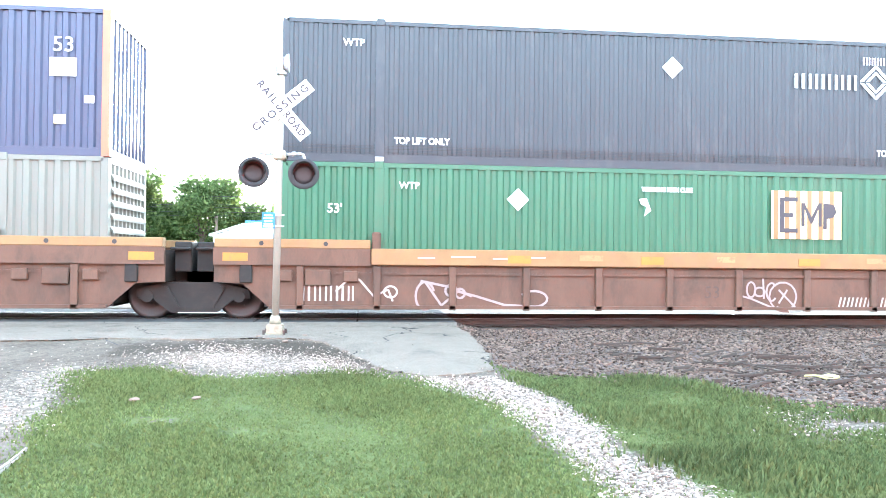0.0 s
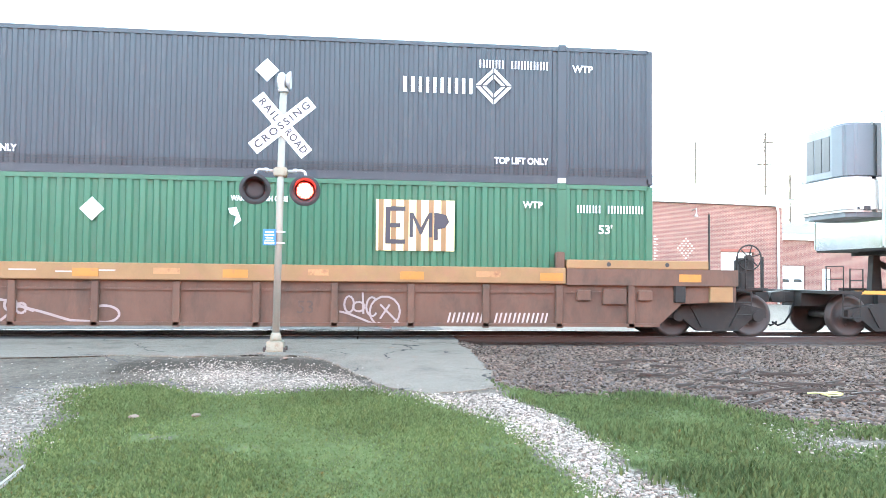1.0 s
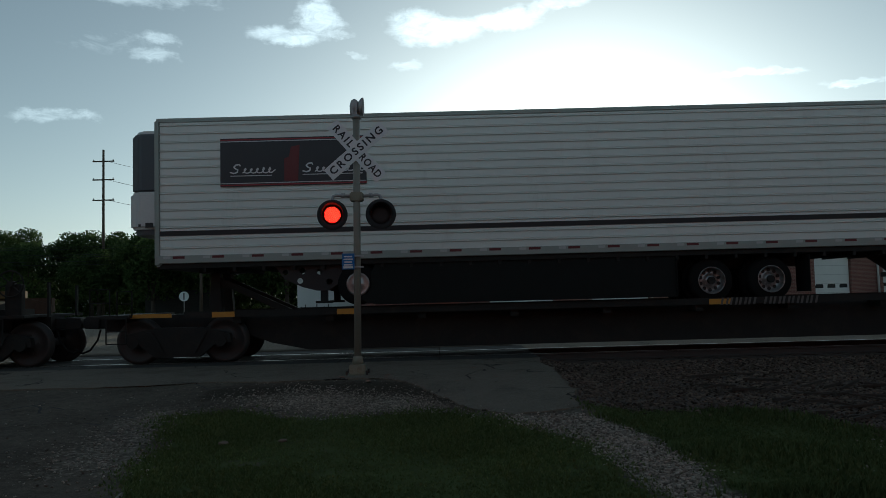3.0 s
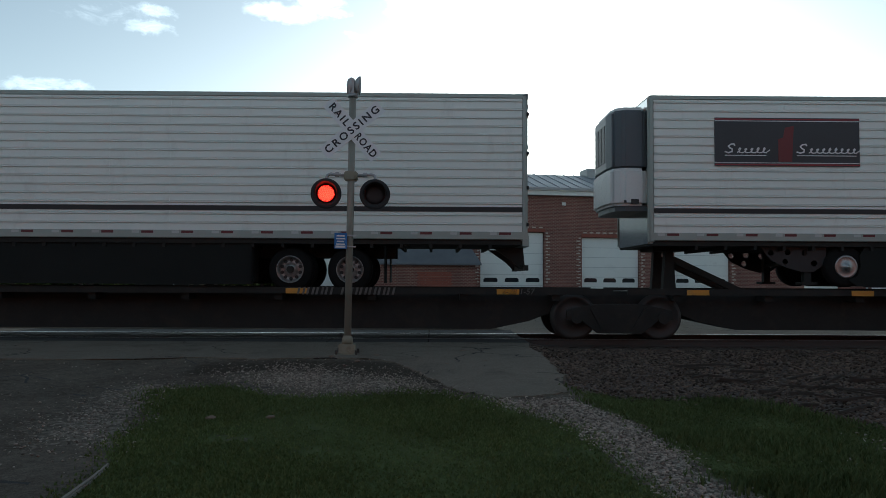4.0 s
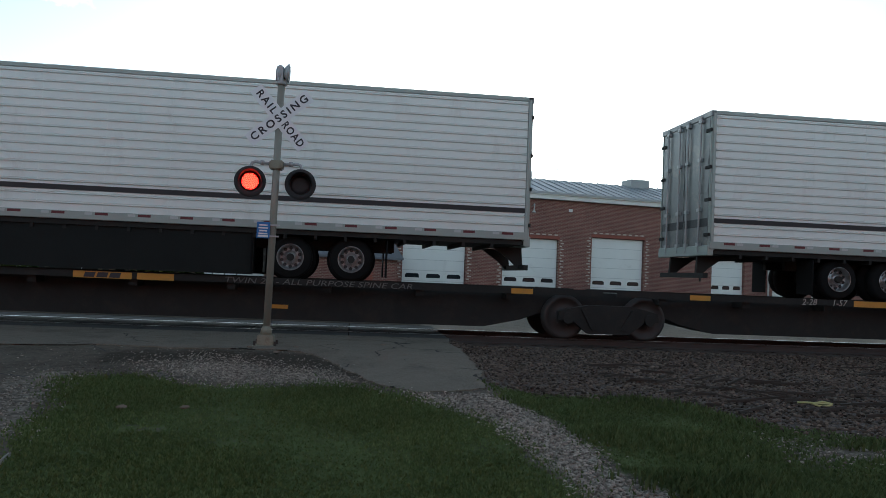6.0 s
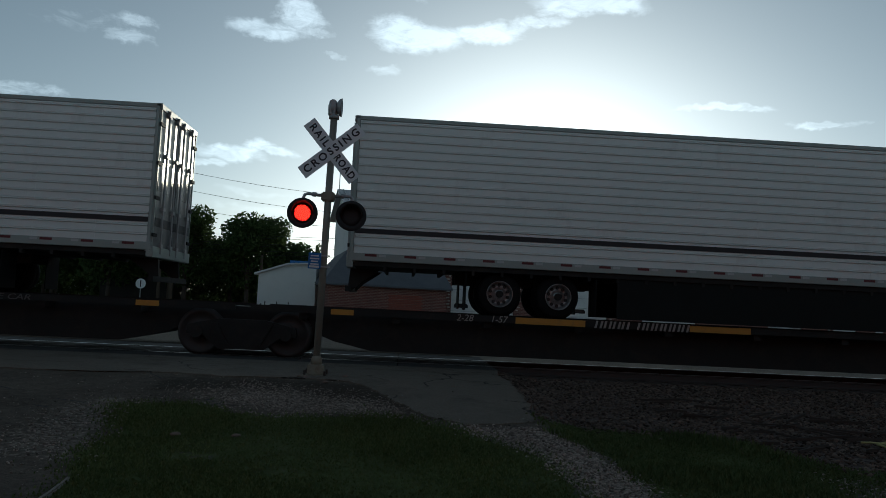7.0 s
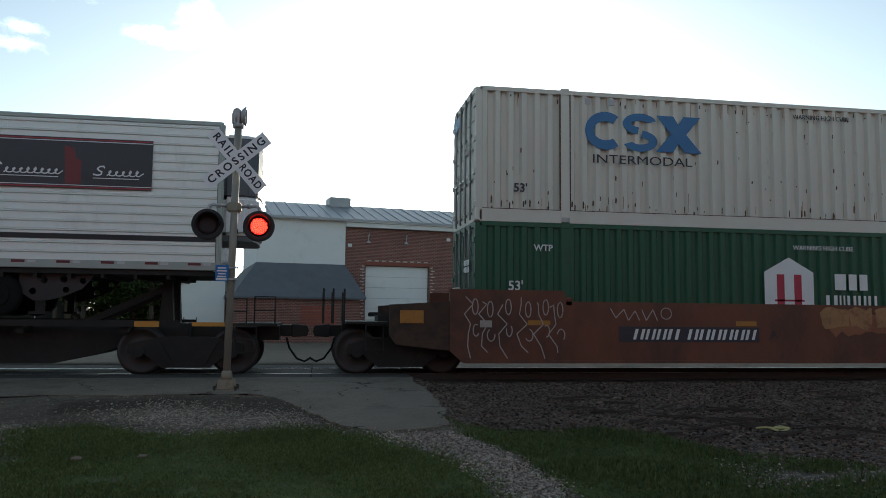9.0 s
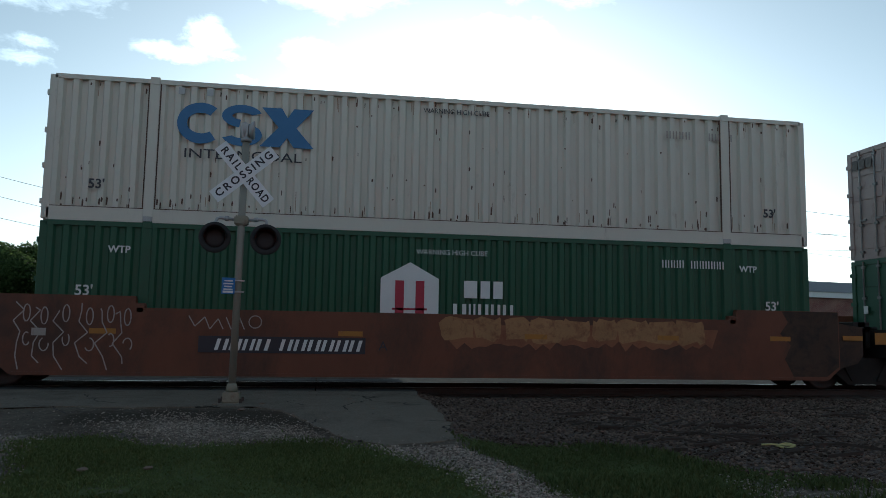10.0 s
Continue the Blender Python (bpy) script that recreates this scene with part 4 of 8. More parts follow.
def trailer(u_nose, turn, tandem, label, axle, wheel, spare_disc=True):
    """53 foot refrigerated road trailer: local x 0 at the nose, 16.15 at the rear; z 0 is the rail head."""
    tr = tagged(empty("road_trailer", u_nose), label, "semi-trailer", "road trailers on the spine wagons")
    L, W, T = 16.15, 1.295, 5.02
    # ribbed skin: a profile up the side, run along the length
    beads = [2.78 + k * 0.1745 for k in range(13)]
    for s in (-1, 1):
        bm = bmesh.new()
        prof = [(W - 0.01, 2.17)]
        for z in [2.36, 2.54] + beads:
            prof += [(W - 0.01, z - 0.03), (W + 0.02, z - 0.014), (W + 0.02, z + 0.002), (W - 0.03, z + 0.008), (W - 0.01, z + 0.024)]
        prof.append((W - 0.01, T - 0.1))
        lo = [bm.verts.new((0.12, s * y, z)) for y, z in prof]
        hi = [bm.verts.new((L - 0.1, s * y, z)) for y, z in prof]
        for i in range(len(prof) - 1):
            bm.faces.new((lo[i], hi[i], hi[i + 1], lo[i + 1]))
        part("side_wall", bm, "white_skin", tr, "white ribbed aluminium side wall")
        bm = bmesh.new()
        box(bm, 0.05, L, min(s * W, s * (W - 0.09)), max(s * W, s * (W - 0.09)), T - 0.1, T)
        part("top_rail", bev(bm, 0.02, 2), "aluminium", tr)
        bm = bmesh.new()
        y0, y1 = sorted((s * (W + 0.012), s * (W - 0.05)))
        box(bm, 0.04, L, y0, y1, 2.04, 2.2)
        part("bottom_rail", bev(bm, 0.01, 1), "aluminium", tr)
        bm = bmesh.new()
        y0, y1 = sorted((s * (W - 0.02), s * (W + 0.004)))
        box(bm, 0.12, L - 0.1, y0, y1, 2.6, 2.7)
        part("stripe", bm, "black", tr)
        for k in range(20):
            x = 0.5 + k * 0.8
            bm = bmesh.new()
            y0, y1 = sorted((s * (W + 0.012), s * (W + 0.017)))
            box(bm, x - 0.12, x + 0.12, y0, y1, 2.135, 2.185)
            part("reflector", bm, "red_reflector", tr)
            bm = bmesh.new()
            box(bm, x - 0.31, x - 0.17, y0, y1, 2.135, 2.185)
            part("reflector", bm, "white_reflector", tr)
        for x in (0.07, L - 0.06):
            bm = bmesh.new()
            y0, y1 = sorted((s * (W - 0.1), s * (W + 0.014)))
            box(bm, x - 0.07, x + 0.07, y0, y1, 1.98, T - 0.02)
            part("corner_post", bev(bm, 0.04, 3), "aluminium", tr)
        for x in np.arange(1.6, L - 0.5, 1.22):
            bm = bmesh.new()
            y0, y1 = sorted((s * (W - 0.02), s * (W - 0.006)))
            box(bm, x - 0.008, x + 0.008, y0, y1, 2.14, T - 0.12)
            part("seam", bm, "white_skin", tr)
        # emblem board
        bm = bmesh.new()
        y0, y1 = sorted((s * W, s * (W + 0.024)))
        box(bm, 1.36, 4.33, y0, y1, 3.57, 4.56)
        board = part("emblem_panel", bm, "sign_black", tr, "charcoal panel with red lines and white script")
        y0, y1 = sorted((s * (W + 0.024), s * (W + 0.028)))
        for z0, z1, mt in ((3.585, 3.612, "sign_red"), (3.628, 3.642, "sign_white"), (4.515, 4.54, "sign_red"), (4.485, 4.5, "sign_white")):
            bm = bmesh.new()
            box(bm, 1.36, 4.33, y0, y1, z0, z1)
            part("line", bm, mt, board)
        bm = bmesh.new()
        prism(bm, [(2.66, 3.66), (2.94, 3.66), (2.98, 4.4), (2.8, 4.36), (2.76, 4.16), (2.66, 4.12)], y0, y1)
        part("emblem", bm, "emblem_red", board)
        place = near_face if s < 0 else far_face
        for c, count in ((2.0, 5), (3.66, 8)):
            swash(count, board, place(c, 3.84, s * (W + 0.0285)))
    bm = bmesh.new()
    box(bm, 0.04, L - 0.02, -W + 0.03, W - 0.03, T - 0.03, T - 0.005)
    part("roof", bm, "aluminium", tr)
    bm = bmesh.new()
    box(bm, 0.05, L - 0.03, -W + 0.05, W - 0.05, 1.94, 2.06)
    for x in np.arange(1.0, L - 0.5, 0.6):
        box(bm, x - 0.03, x + 0.03, -W + 0.06, W - 0.06, 1.86, 1.95)
    part("floor_frame", bm, "dark_steel", tr)
    bm = bmesh.new()
    box(bm, 0.02, 0.06, -W + 0.08, W - 0.08, 1.98, T - 0.05)
    part("nose_wall", bm, "chrome", tr, "reflective stainless nose panel")
    # refrigeration unit on the nose
    prof = [(0.02, -1.0), (-0.42, -1.0), (-0.62, -0.86), (-0.68, -0.5), (-0.68, 0.5), (-0.62, 0.86), (-0.42, 1.0), (0.02, 1.0)]
    bm = bmesh.new()
    prism(bm, prof, 3.55, 4.78, "z")
    unit = part("reefer_unit", bev(bm, 0.05, 3), "reefer_dark", tr, "refrigeration unit, dark cowl above white base")
    bm = bmesh.new()
    prism(bm, [(x * 1.05, y * 1.03) for x, y in prof], 2.78, 3.56, "z")
    part("lower_cowl", bev(bm, 0.06, 3), "reefer_white", unit)
    bm = bmesh.new()
    prism(bm, [(x * 0.9, y * 0.92) for x, y in prof], 2.67, 2.79, "z")
    part("drip_pan", bm, "reefer_dark", unit)
    bm = bmesh.new()
    prism(bm, [(x * 0.9, y * 0.9) for x, y in prof], 4.76, 4.86, "z")
    part("top_cowl", bev(bm, 0.03, 2), "reefer_white", unit)
    for s in (-1, 1):
        for x, w, h in ((-0.2, 0.16, 0.1), (-0.4, 0.05, 0.05)):
            bm = bmesh.new()
            y0, y1 = sorted((s * 1.02, s * 1.036))
            box(bm, x - w / 2, x + w / 2, y0, y1, 2.86 - h / 2, 2.86 + h / 2)
            part("vent", bm, "black", unit)
    for y in (-0.3, 0.0, 0.3):
        bm = bmesh.new()
        box(bm, -0.69, -0.66, y - 0.13, y + 0.13, 3.75, 4.55)
        part("grille", bm, "black", unit)
    # rear frame and doors
    for s in (-1, 1):
        bm = bmesh.new()
        y0, y1 = sorted((s * 0.02, s * (W - 0.1)))
        box(bm, L - 0.05, L + 0.0, y0, y1, 2.1, T - 0.12)
        door = part("rear_door", bm, "door_steel", tr, "stainless rear door with lock rods")
        for y in (0.22, 0.85):
            bm = bmesh.new()
            cyl(bm, (L + 0.04, s * y, 1.98), (L + 0.04, s * y, T - 0.06), 0.022, n=8)
            for z in (2.15, 2.9, 4.0, 4.85):
                box(bm, L, L + 0.07, s * y - 0.07, s * y + 0.07, z - 0.035, z + 0.035)
            part("lock_rod", bm, "galvanised", door)
        for z in (2.62, 3.35, 3.95):
            bm = bmesh.new()
            y0, y1 = sorted((s * 0.04, s * (W - 0.12)))
            box(bm, L, L + 0.008, y0, y1, z - 0.09, z + 0.09)
            part("band", bm, "black" if z < 2.7 else "door_steel", door)
        for z in (2.35, 3.1, 3.8, 4.6):
            bm = bmesh.new()
            y0, y1 = sorted((s * (W - 0.22), s * (W + 0.012)))
            box(bm, L - 0.01, L + 0.03, y0, y1, z - 0.035, z + 0.035)
            part("hinge", bm, "dark_steel", door)
    bm = bmesh.new()
    box(bm, L - 0.1, L + 0.02, -W, W, T - 0.13, T)
    part("rear_header", bev(bm, 0.012, 1), "door_steel", tr)
    bm = bmesh.new()
    box(bm, L - 0.1, L + 0.04, -W, W, 1.9, 2.12)
    part("rear_sill", bev(bm, 0.012, 1), "aluminium", tr)
    bm = bmesh.new()
    box(bm, L - 0.06, L + 0.04, -1.15, 1.15, 1.42, 1.53)
    for s in (-1, 1):
        prism(bm, [(L - 0.65, 1.9), (L - 0.02, 1.9), (L + 0.02, 1.45), (L - 0.08, 1.45), (L - 0.25, 1.62)], s * 0.7 - 0.04, s * 0.7 + 0.04)
    part("rear_bumper", bm, "dark_steel", tr)
    # running gear
    bm = bmesh.new()
    x0, x1 = L - tandem[1] - 0.9, L - tandem[0] + 0.9
    for s in (-1, 1):
        box(bm, x0, x1, s * 0.4 - 0.06, s * 0.4 + 0.06, 1.68, 1.94)
        for x in (L - tandem[0], L - tandem[1]):
            prism(bm, [(x - 0.25, 1.75), (x + 0.1, 1.75), (x + 0.1, axle - 0.1), (x - 0.1, axle - 0.1)], s * 0.4 - 0.08, s * 0.4 + 0.08)
    for x in (L - tandem[0], L - tandem[1]):
        cyl(bm, (x, -1.1, axle), (x, 1.1, axle), 0.075, n=12)
    part("slider_frame", bm, "dark_steel", tr)
    for x in (L - tandem[0], L - tandem[1]):
        for s in (-1, 1):
            wheel_pair(tr, x, s * 1.075, axle, s, size=wheel)
            bm = bmesh.new()
            lathe(bm, [(0.3, 0.0), (0.44, 0.01), (0.5, 0.05), (0.5, 0.2), (0.44, 0.26), (0.3, 0.27)], (x, min(s * 0.5, s * 0.77), axle), "y", 30)
            part("inner_wheel", bm, "rubber", tr)
    for s in (-1, 1):
        for x in (L - tandem[1] - 0.75, L - tandem[0] + 0.72):
            bm = bmesh.new()
            box(bm, x - 0.01, x + 0.01, min(s * 0.65, s * 1.25), max(s * 0.65, s * 1.25), 1.15, 1.9)
            part("mud_flap", bm, "rubber", tr)
    # landing gear with holed gusset plates, spare wheel, side skirt
    for s in (-1, 1):
        bm = bmesh.new()
        box(bm, 3.31, 3.45, s * 0.95 - 0.07, s * 0.95 + 0.07, 1.2, 1.98)
        box(bm, 3.22, 3.54, s * 0.95 - 0.14, s * 0.95 + 0.14, 1.16, 1.21)
        part("landing_leg", bm, "dark_steel", tr)
        y0, y1 = sorted((s * 1.03, s * 1.05))
        bm = holed_plate([(2.35, 1.98), (2.6, 1.66), (2.95, 1.5), (3.25, 1.42), (3.48, 1.42), (3.75, 1.6), (3.75, 1.98)],
                         [(2.6, 1.81, 0.06), (2.95, 1.83, 0.065), (3.3, 1.81, 0.06), (2.9, 1.63, 0.06), (3.5, 1.6, 0.065)], y0, y1)
        part("gusset", bm, "black", tr)
    bm = bmesh.new()
    tube(bm, [(3.38, -0.9, 1.6), (3.38, 0.9, 1.6)], 0.04)
    tube(bm, [(3.38, -0.8, 1.5), (4.5, -0.6, 1.96)], 0.035)
    part("landing_brace", bm, "dark_steel", tr)
    for s in (-1, 1):
        bm = bmesh.new()
        lathe(bm, [(0.25, 0.0), (0.36, 0.01), (0.42, 0.05), (0.42, 0.2), (0.36, 0.24), (0.2, 0.24)], (4.1, min(s * 0.92, s * 1.16), 1.53), "y", 32)
        spare = part("spare_wheel", bm, "rubber", tr)
        bm = bmesh.new()
        lathe(bm, [(0.24, 0.0), (0.23, -s * -0.02), (0.2, s * 0.012), (0.07, s * 0.006), (0.05, s * 0.04), (0.0, s * 0.045)], (4.1, s * 1.162, 1.53), "y", 28)
        part("rim", bm, "rim" if spare_disc else "rubber", spare, "dull pressed disc")
        bm = bmesh.new()
        y0, y1 = sorted((s * 1.18, s * 1.2))
        prism(bm, [(4.5, 1.99), (10.6, 1.99), (10.6, 1.11), (4.5, 1.11), (4.28, 1.15), (4.12, 1.26), (4.3, 1.33), (4.38, 1.53), (4.36, 1.75)], y0, y1)
        part("side_skirt", bm, "skirt", tr, "dark aerodynamic side skirt")
    return on_train(tr, u_nose, 0, turn)


def hitch(parent, x, s):
    """Folding trestle that carries the trailer's king pin; s is the way its strut leans."""
    bm = bmesh.new()
    for y in (-0.42, 0.42):
        prism(bm, [(x - 0.14, 1.0), (x + 0.14, 1.0), (x + 0.08, 1.9), (x - 0.08, 1.9)], y - 0.09, y + 0.09)
        prism(bm, [(x + s * 0.05, 1.78), (x + s * 0.05, 1.64), (x + s * 1.45, 0.98), (x + s * 1.75, 0.98)], y - 0.05, y + 0.05)
    box(bm, x - 0.35, x + 0.4, -0.5, 0.5, 1.86, 1.94)
    part("hitch", bm, "dark_steel", parent, "dark trailer hitch trestle with slanting strut")


# ---- the train, front to back ----
def scribble(parent, strokes, x, z, y, scale, mat="spray", r=0.02):
    """Sprayed loops and strokes, laid flat on a wagon side."""
    bm, lift = bmesh.new(), 0.0
    for stroke in strokes:
        pts = [(x + a * scale, y, z + b * scale) for a, b in stroke]
        for p, q in zip(pts, pts[1:]):
            lift -= 0.00012
            p, q = Vector(p) + Vector((0, lift, 0)), Vector(q) + Vector((0, lift, 0))
            d = q - p
            nrm = Vector((-d.z, 0, d.x)).normalized() * r if d.length > 1e-6 else Vector((r, 0, 0))
            vs = [bm.verts.new(Vector(p) + nrm), bm.verts.new(Vector(q) + nrm), bm.verts.new(Vector(q) - nrm), bm.verts.new(Vector(p) - nrm)]
            back = [bm.verts.new(v.co + Vector((0, 0.004, 0))) for v in vs]
            bm.faces.new(vs)
            for i in range(4):
                bm.faces.new((vs[i], vs[(i + 1) % 4], back[(i + 1) % 4], back[i]))
    return part("graffiti", bm, mat, parent)


def loop(cx, cz, rx, rz, a0=0, a1=360, n=14):
    return [(cx + rx * math.cos(radians(a0 + (a1 - a0) * i / n)), cz + rz * math.sin(radians(a0 + (a1 - a0) * i / n))) for i in range(n + 1)]


WF = -1.3     # just in front of a container's side
wagon_a = well_car("oxide red well wagon with faded yellow sills", -11.75, 1, [], [])
wagon_b = well_car("oxide red well wagon with faded yellow sills and graffiti", 7.72, 1, [-9.72, 9.66], [1])
words("53", 0.36, "decal_brown", wagon_b, near_face(0.95, 0.6, -1.424))
bars([0.13] * 4 + [-0.14] + [0.13] * 6, 0.2, "decal_grey", wagon_b, near_face(4.68, 0.42, -1.4215), 0.3, 0.25)
bars([0.16, 0.14, 0.14, 0.16, 0.12], 0.3, "decal_grey", wagon_b, near_face(-7.05, 0.55, -1.4215), 0.25)
scribble(wagon_b, [loop(0.95, 0.35, 0.32, 0.32), [(0, 0.35), (0.2, 0.3), (0.9, 0.02), (1.1, 0.0), (0.8, 0.12)], loop(0.2, 0.5, 0.1, 0.17), loop(0.4, 0.45, 0.12, 0.1),
                   [(0.48, 0.75), (0.5, 0.3)], loop(0.68, 0.45, 0.12, 0.2, 40, 320), [(0.85, 0.2), (1.05, 0.5)], [(0.85, 0.5), (1.3, 0.05)]], 1.62, 0.2, -1.425, 0.95)
scribble(wagon_b, [loop(0.2, 0.3, 0.2, 0.3, 20, 300), [(0.2, 0.6), (0.55, 0.1), (0.9, 0.4), (1.3, 0.3), (1.9, 0.12), (2.6, 0.08)], loop(2.55, 0.25, 0.3, 0.17, -90, 150),
                   loop(0.75, 0.42, 0.12, 0.12), loop(0.95, 0.36, 0.1, 0.1), [(0.1, 0.62), (0.7, 0.5), (1.2, 0.3)]], -5.3, 0.22, -1.425, 0.95, r=0.024)
scribble(wagon_b, [[(0, 0.3), (0.3, 0.6), (0.5, 0.55), (0.8, 0.2), (1.1, 0.35), (1.2, 0.1)], loop(1.15, 0.3, 0.14, 0.12)], -6.9, 0.3, -1.425, 0.95, "decal_grey")
for k, w in enumerate((0.35, 0.5, 0.3, 0.4)):
    bars([w], 0.03, "decal_grey", wagon_b, near_face(-5.1 + 0.75 * k, 1.27 + 0.03 * (k % 2), -1.534))

blue_box = container("blue container with orange red corner posts", -11.68, 3.196, "blue", 0, 0.25, False)
grey_box = container("pale grey container with louvred end", -11.68, 0.3, "pale_grey", 0, 0.3)
words("53", 0.42, "decal_white", blue_box, near_face(7.2, 2.15, WF))
bars([0.5], 0.36, "decal_white", blue_box, near_face(7.2, 1.72, WF))
bars([0.18], 0.15, "decal_white", blue_box, near_face(7.7, 1.1, WF))
bars([0.22], 0.18, "decal_cream", blue_box, near_face(7.15, 0.7, WF))

navy_box = container("dark navy container with corrugated end wall coloured pale as if sunlit", 7.775, 3.196, "navy", 0, 0.2, True, deep=0.022)
green_box = container("green container with cream emblem panel", 7.775, 0.3, "green", 0, 0.26)
bars([0.07, 0.07, 0.06, 0.06, 0.06, 0.06, 0.06, 0.06, 0.06, 0.06], 0.32, "decal_white", navy_box, near_face(3.5, 1.98, WF), 0.28)
for a in range(4):
    q = Matrix.Rotation(radians(90 * a), 4, "Z")
    for r0, r1 in ((0.39, 0.3), (0.25, 0.17)):
        bm = bmesh.new()
        ring = [q @ Vector(p) for p in ((0.015, r0 - 0.015, 0), (r0 - 0.015, 0.015, 0), (r1 - 0.015, 0.015, 0), (0.015, r1 - 0.015, 0))]
        prism(bm, [(p.x, p.y) for p in ring], 0, 0.003, "z")
        part("emblem", bm, "decal_white", navy_box, "white diamond emblem bar").matrix_basis = near_face(4.66, 2.0, WF)
for x in (0.05,):
    d = bars([0.33], 0.33, "decal_white", navy_box, near_face(x, 2.16, WF) @ pose(0, 0, 0, 0, 0, 45), name="placard")
bars([0.1] * 4 + [-0.1] + [0.1] * 6, 0.17, "decal_white", navy_box, near_face(4.98, 2.46, WF), 0.2)
for x in (-6.65, 6.55):
    words("WTP", 0.2, "decal_white", navy_box, near_face(x, 2.42, WF), bold=0.005)
for x in (-5.25, 5.25):
    words("TOP LIFT ONLY", 0.19, "decal_white", navy_box, near_face(x, 0.45, WF), width=1.14, bold=0.005)
bm = bmesh.new()
for z in (0.2, 0.27, 0.33):
    box(bm, -8.0, 8.0, -1.303, -1.296, z, z + 0.012)
part("seam", bm, "black", navy_box)
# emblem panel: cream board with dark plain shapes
bm = bmesh.new()
box(bm, 2.27, 3.87, -1.302, -1.296, 1.46, 2.5)
board = part("emblem_panel", bm, "decal_cream", green_box, "cream board with dark plain shapes")
for x in np.arange(2.32, 3.8, 0.255):
    bm = bmesh.new()
    box(bm, x, x + 0.1, -1.3035, -1.302, 1.46, 2.5)
    part("stripe", bm, "tan", board)
bm = bmesh.new()
box(bm, 2.46, 2.56, -1.309, -1.3035, 1.6, 2.35)
for z, w in ((2.27, 0.42), (1.93, 0.32), (1.6, 0.42)):
    box(bm, 2.56, 2.44 + w, -1.309, -1.3035, z, z + 0.09)
for x, h in ((2.95, 0.5), (3.34, 0.5)):
    box(bm, x, x + 0.07, -1.309, -1.3035, 1.74, 1.74 + h)
prism(bm, [(3.02, 2.24), (3.02, 2.12), (3.16, 1.8), (3.2, 1.8), (3.34, 2.12), (3.34, 2.24), (3.18, 1.94)], -1.309, -1.3035)
box(bm, 3.45, 3.53, -1.309, -1.3035, 1.68, 2.24)
prism(bm, [(3.53, 2.24), (3.7, 2.2), (3.76, 2.06), (3.68, 1.94), (3.53, 1.9)], -1.309, -1.3035)
part("emblem", bm, "decal_dark", board)
words("WARNING HIGH CUBE", 0.14, "decal_white", green_box, near_face(-0.05, 2.46, WF), width=1.12, bold=0.005)
bm = bmesh.new()
prism(bm, [(-0.66, 2.26), (-0.5, 2.28), (-0.4, 2.02), (-0.55, 1.9), (-0.5, 2.1), (-0.62, 2.15)], -1.302, -1.297)
part("placard", bm, "decal_white", green_box)
bars([0.33], 0.33, "decal_white", green_box, near_face(-3.25, 2.2, WF) @ pose(0, 0, 0, 0, 0, 45), name="placard")
for x in (-5.5, 5.5):
    words("WTP", 0.19, "decal_white", green_box, near_face(x, 2.44, WF), bold=0.005)
bars([0.1] * 4 + [-0.1] + [0.1] * 6, 0.16, "decal_white", green_box, near_face(7.05, 2.38, WF), 0.2)
for x in (-7.0, 7.05):
    words("53'", 0.26, "decal_white", green_box, near_face(x, 1.95, WF), bold=0.005)

# spine wagons and their trailers
JOINTS = [21.45, 39.15, 57.68, 75.27]
spines = []
for i in range(3):
    unit = spine_unit(JOINTS[i], JOINTS[i + 1], i == 0, i == 2)
    spines.append(unit)
    bogie(unit, 0.0)
    n = JOINTS[i + 1] - JOINTS[i]
    if i == 2:
        bogie(unit, n)
    for e in ((-1,) if i == 0 else ()) + ((1,) if i == 2 else ()):
        x = 0.0 if e < 0 else n
        bm = bmesh.new()
        box(bm, *sorted((x, x + e * 1.75)), -0.4, 0.4, 0.66, 1.0)
        box(bm, *sorted((x + e * 0.9, x + e * 1.75)), -1.3, 1.3, 0.96, 1.02)
        part("end_platform", bm, "dark_steel", unit)
        handrail(unit, x + e * 1.3, x + e * 1.7, -1.25, 1.0, 1.55)
        handrail(unit, x + e * 0.85, x + e * 1.15, -1.25, 1.0, 1.5)
        step_iron(unit, x + e * 0.95, x + e * 1.35, -1.3, (0.45, 0.7, 0.95))
        coupler(unit, x + e * 1.7, e)
        bm = bmesh.new()
        box(bm, *sorted((x + e * 0.1, x + e * 0.95)), -1.115, -1.107, 0.95, 1.03)
        part("reflector", bm, "yellow", unit)
    on_train(unit, JOINTS[i])
hitch(spines[0], 0.62, 1)
hitch(spines[1], 1.2, 1)
hitch(spines[2], n - 0.5, -1)
for unit, x0, x1 in ((spines[1], 7.7, 8.8), (spines[1], 8.9, 9.6), (spines[2], 5.55, 7.0), (spines[2], 9.2, 10.5)):
    bm = bmesh.new()
    box(bm, x0, x1, -1.109, -1.1, 0.92, 1.05)
    plate = part("plate", bm, "yellow", unit)
bars([0.2, 0.2, 0.2], 0.1, "decal_dark", spines[1], near_face(8.25, 0.985, -1.1125), 0.4, 0.3)
words("TWIN 28 - ALL PURPOSE SPINE CAR", 0.16, "decal_dull", spines[1], near_face(12.45, 0.98, -1.104), 0.2, 3.75)
words("2-28", 0.19, "decal_grey", spines[2], near_face(4.5, 0.985, -1.104), 0.2)
words("1-57", 0.19, "decal_grey", spines[2], near_face(5.2, 0.985, -1.104), 0.2)
bars([0.15] * 4 + [-0.1] + [0.15] * 6, 0.15, "decal_grey", spines[2], near_face(8.1, 0.985, -1.1045), 0.25, 0.25)
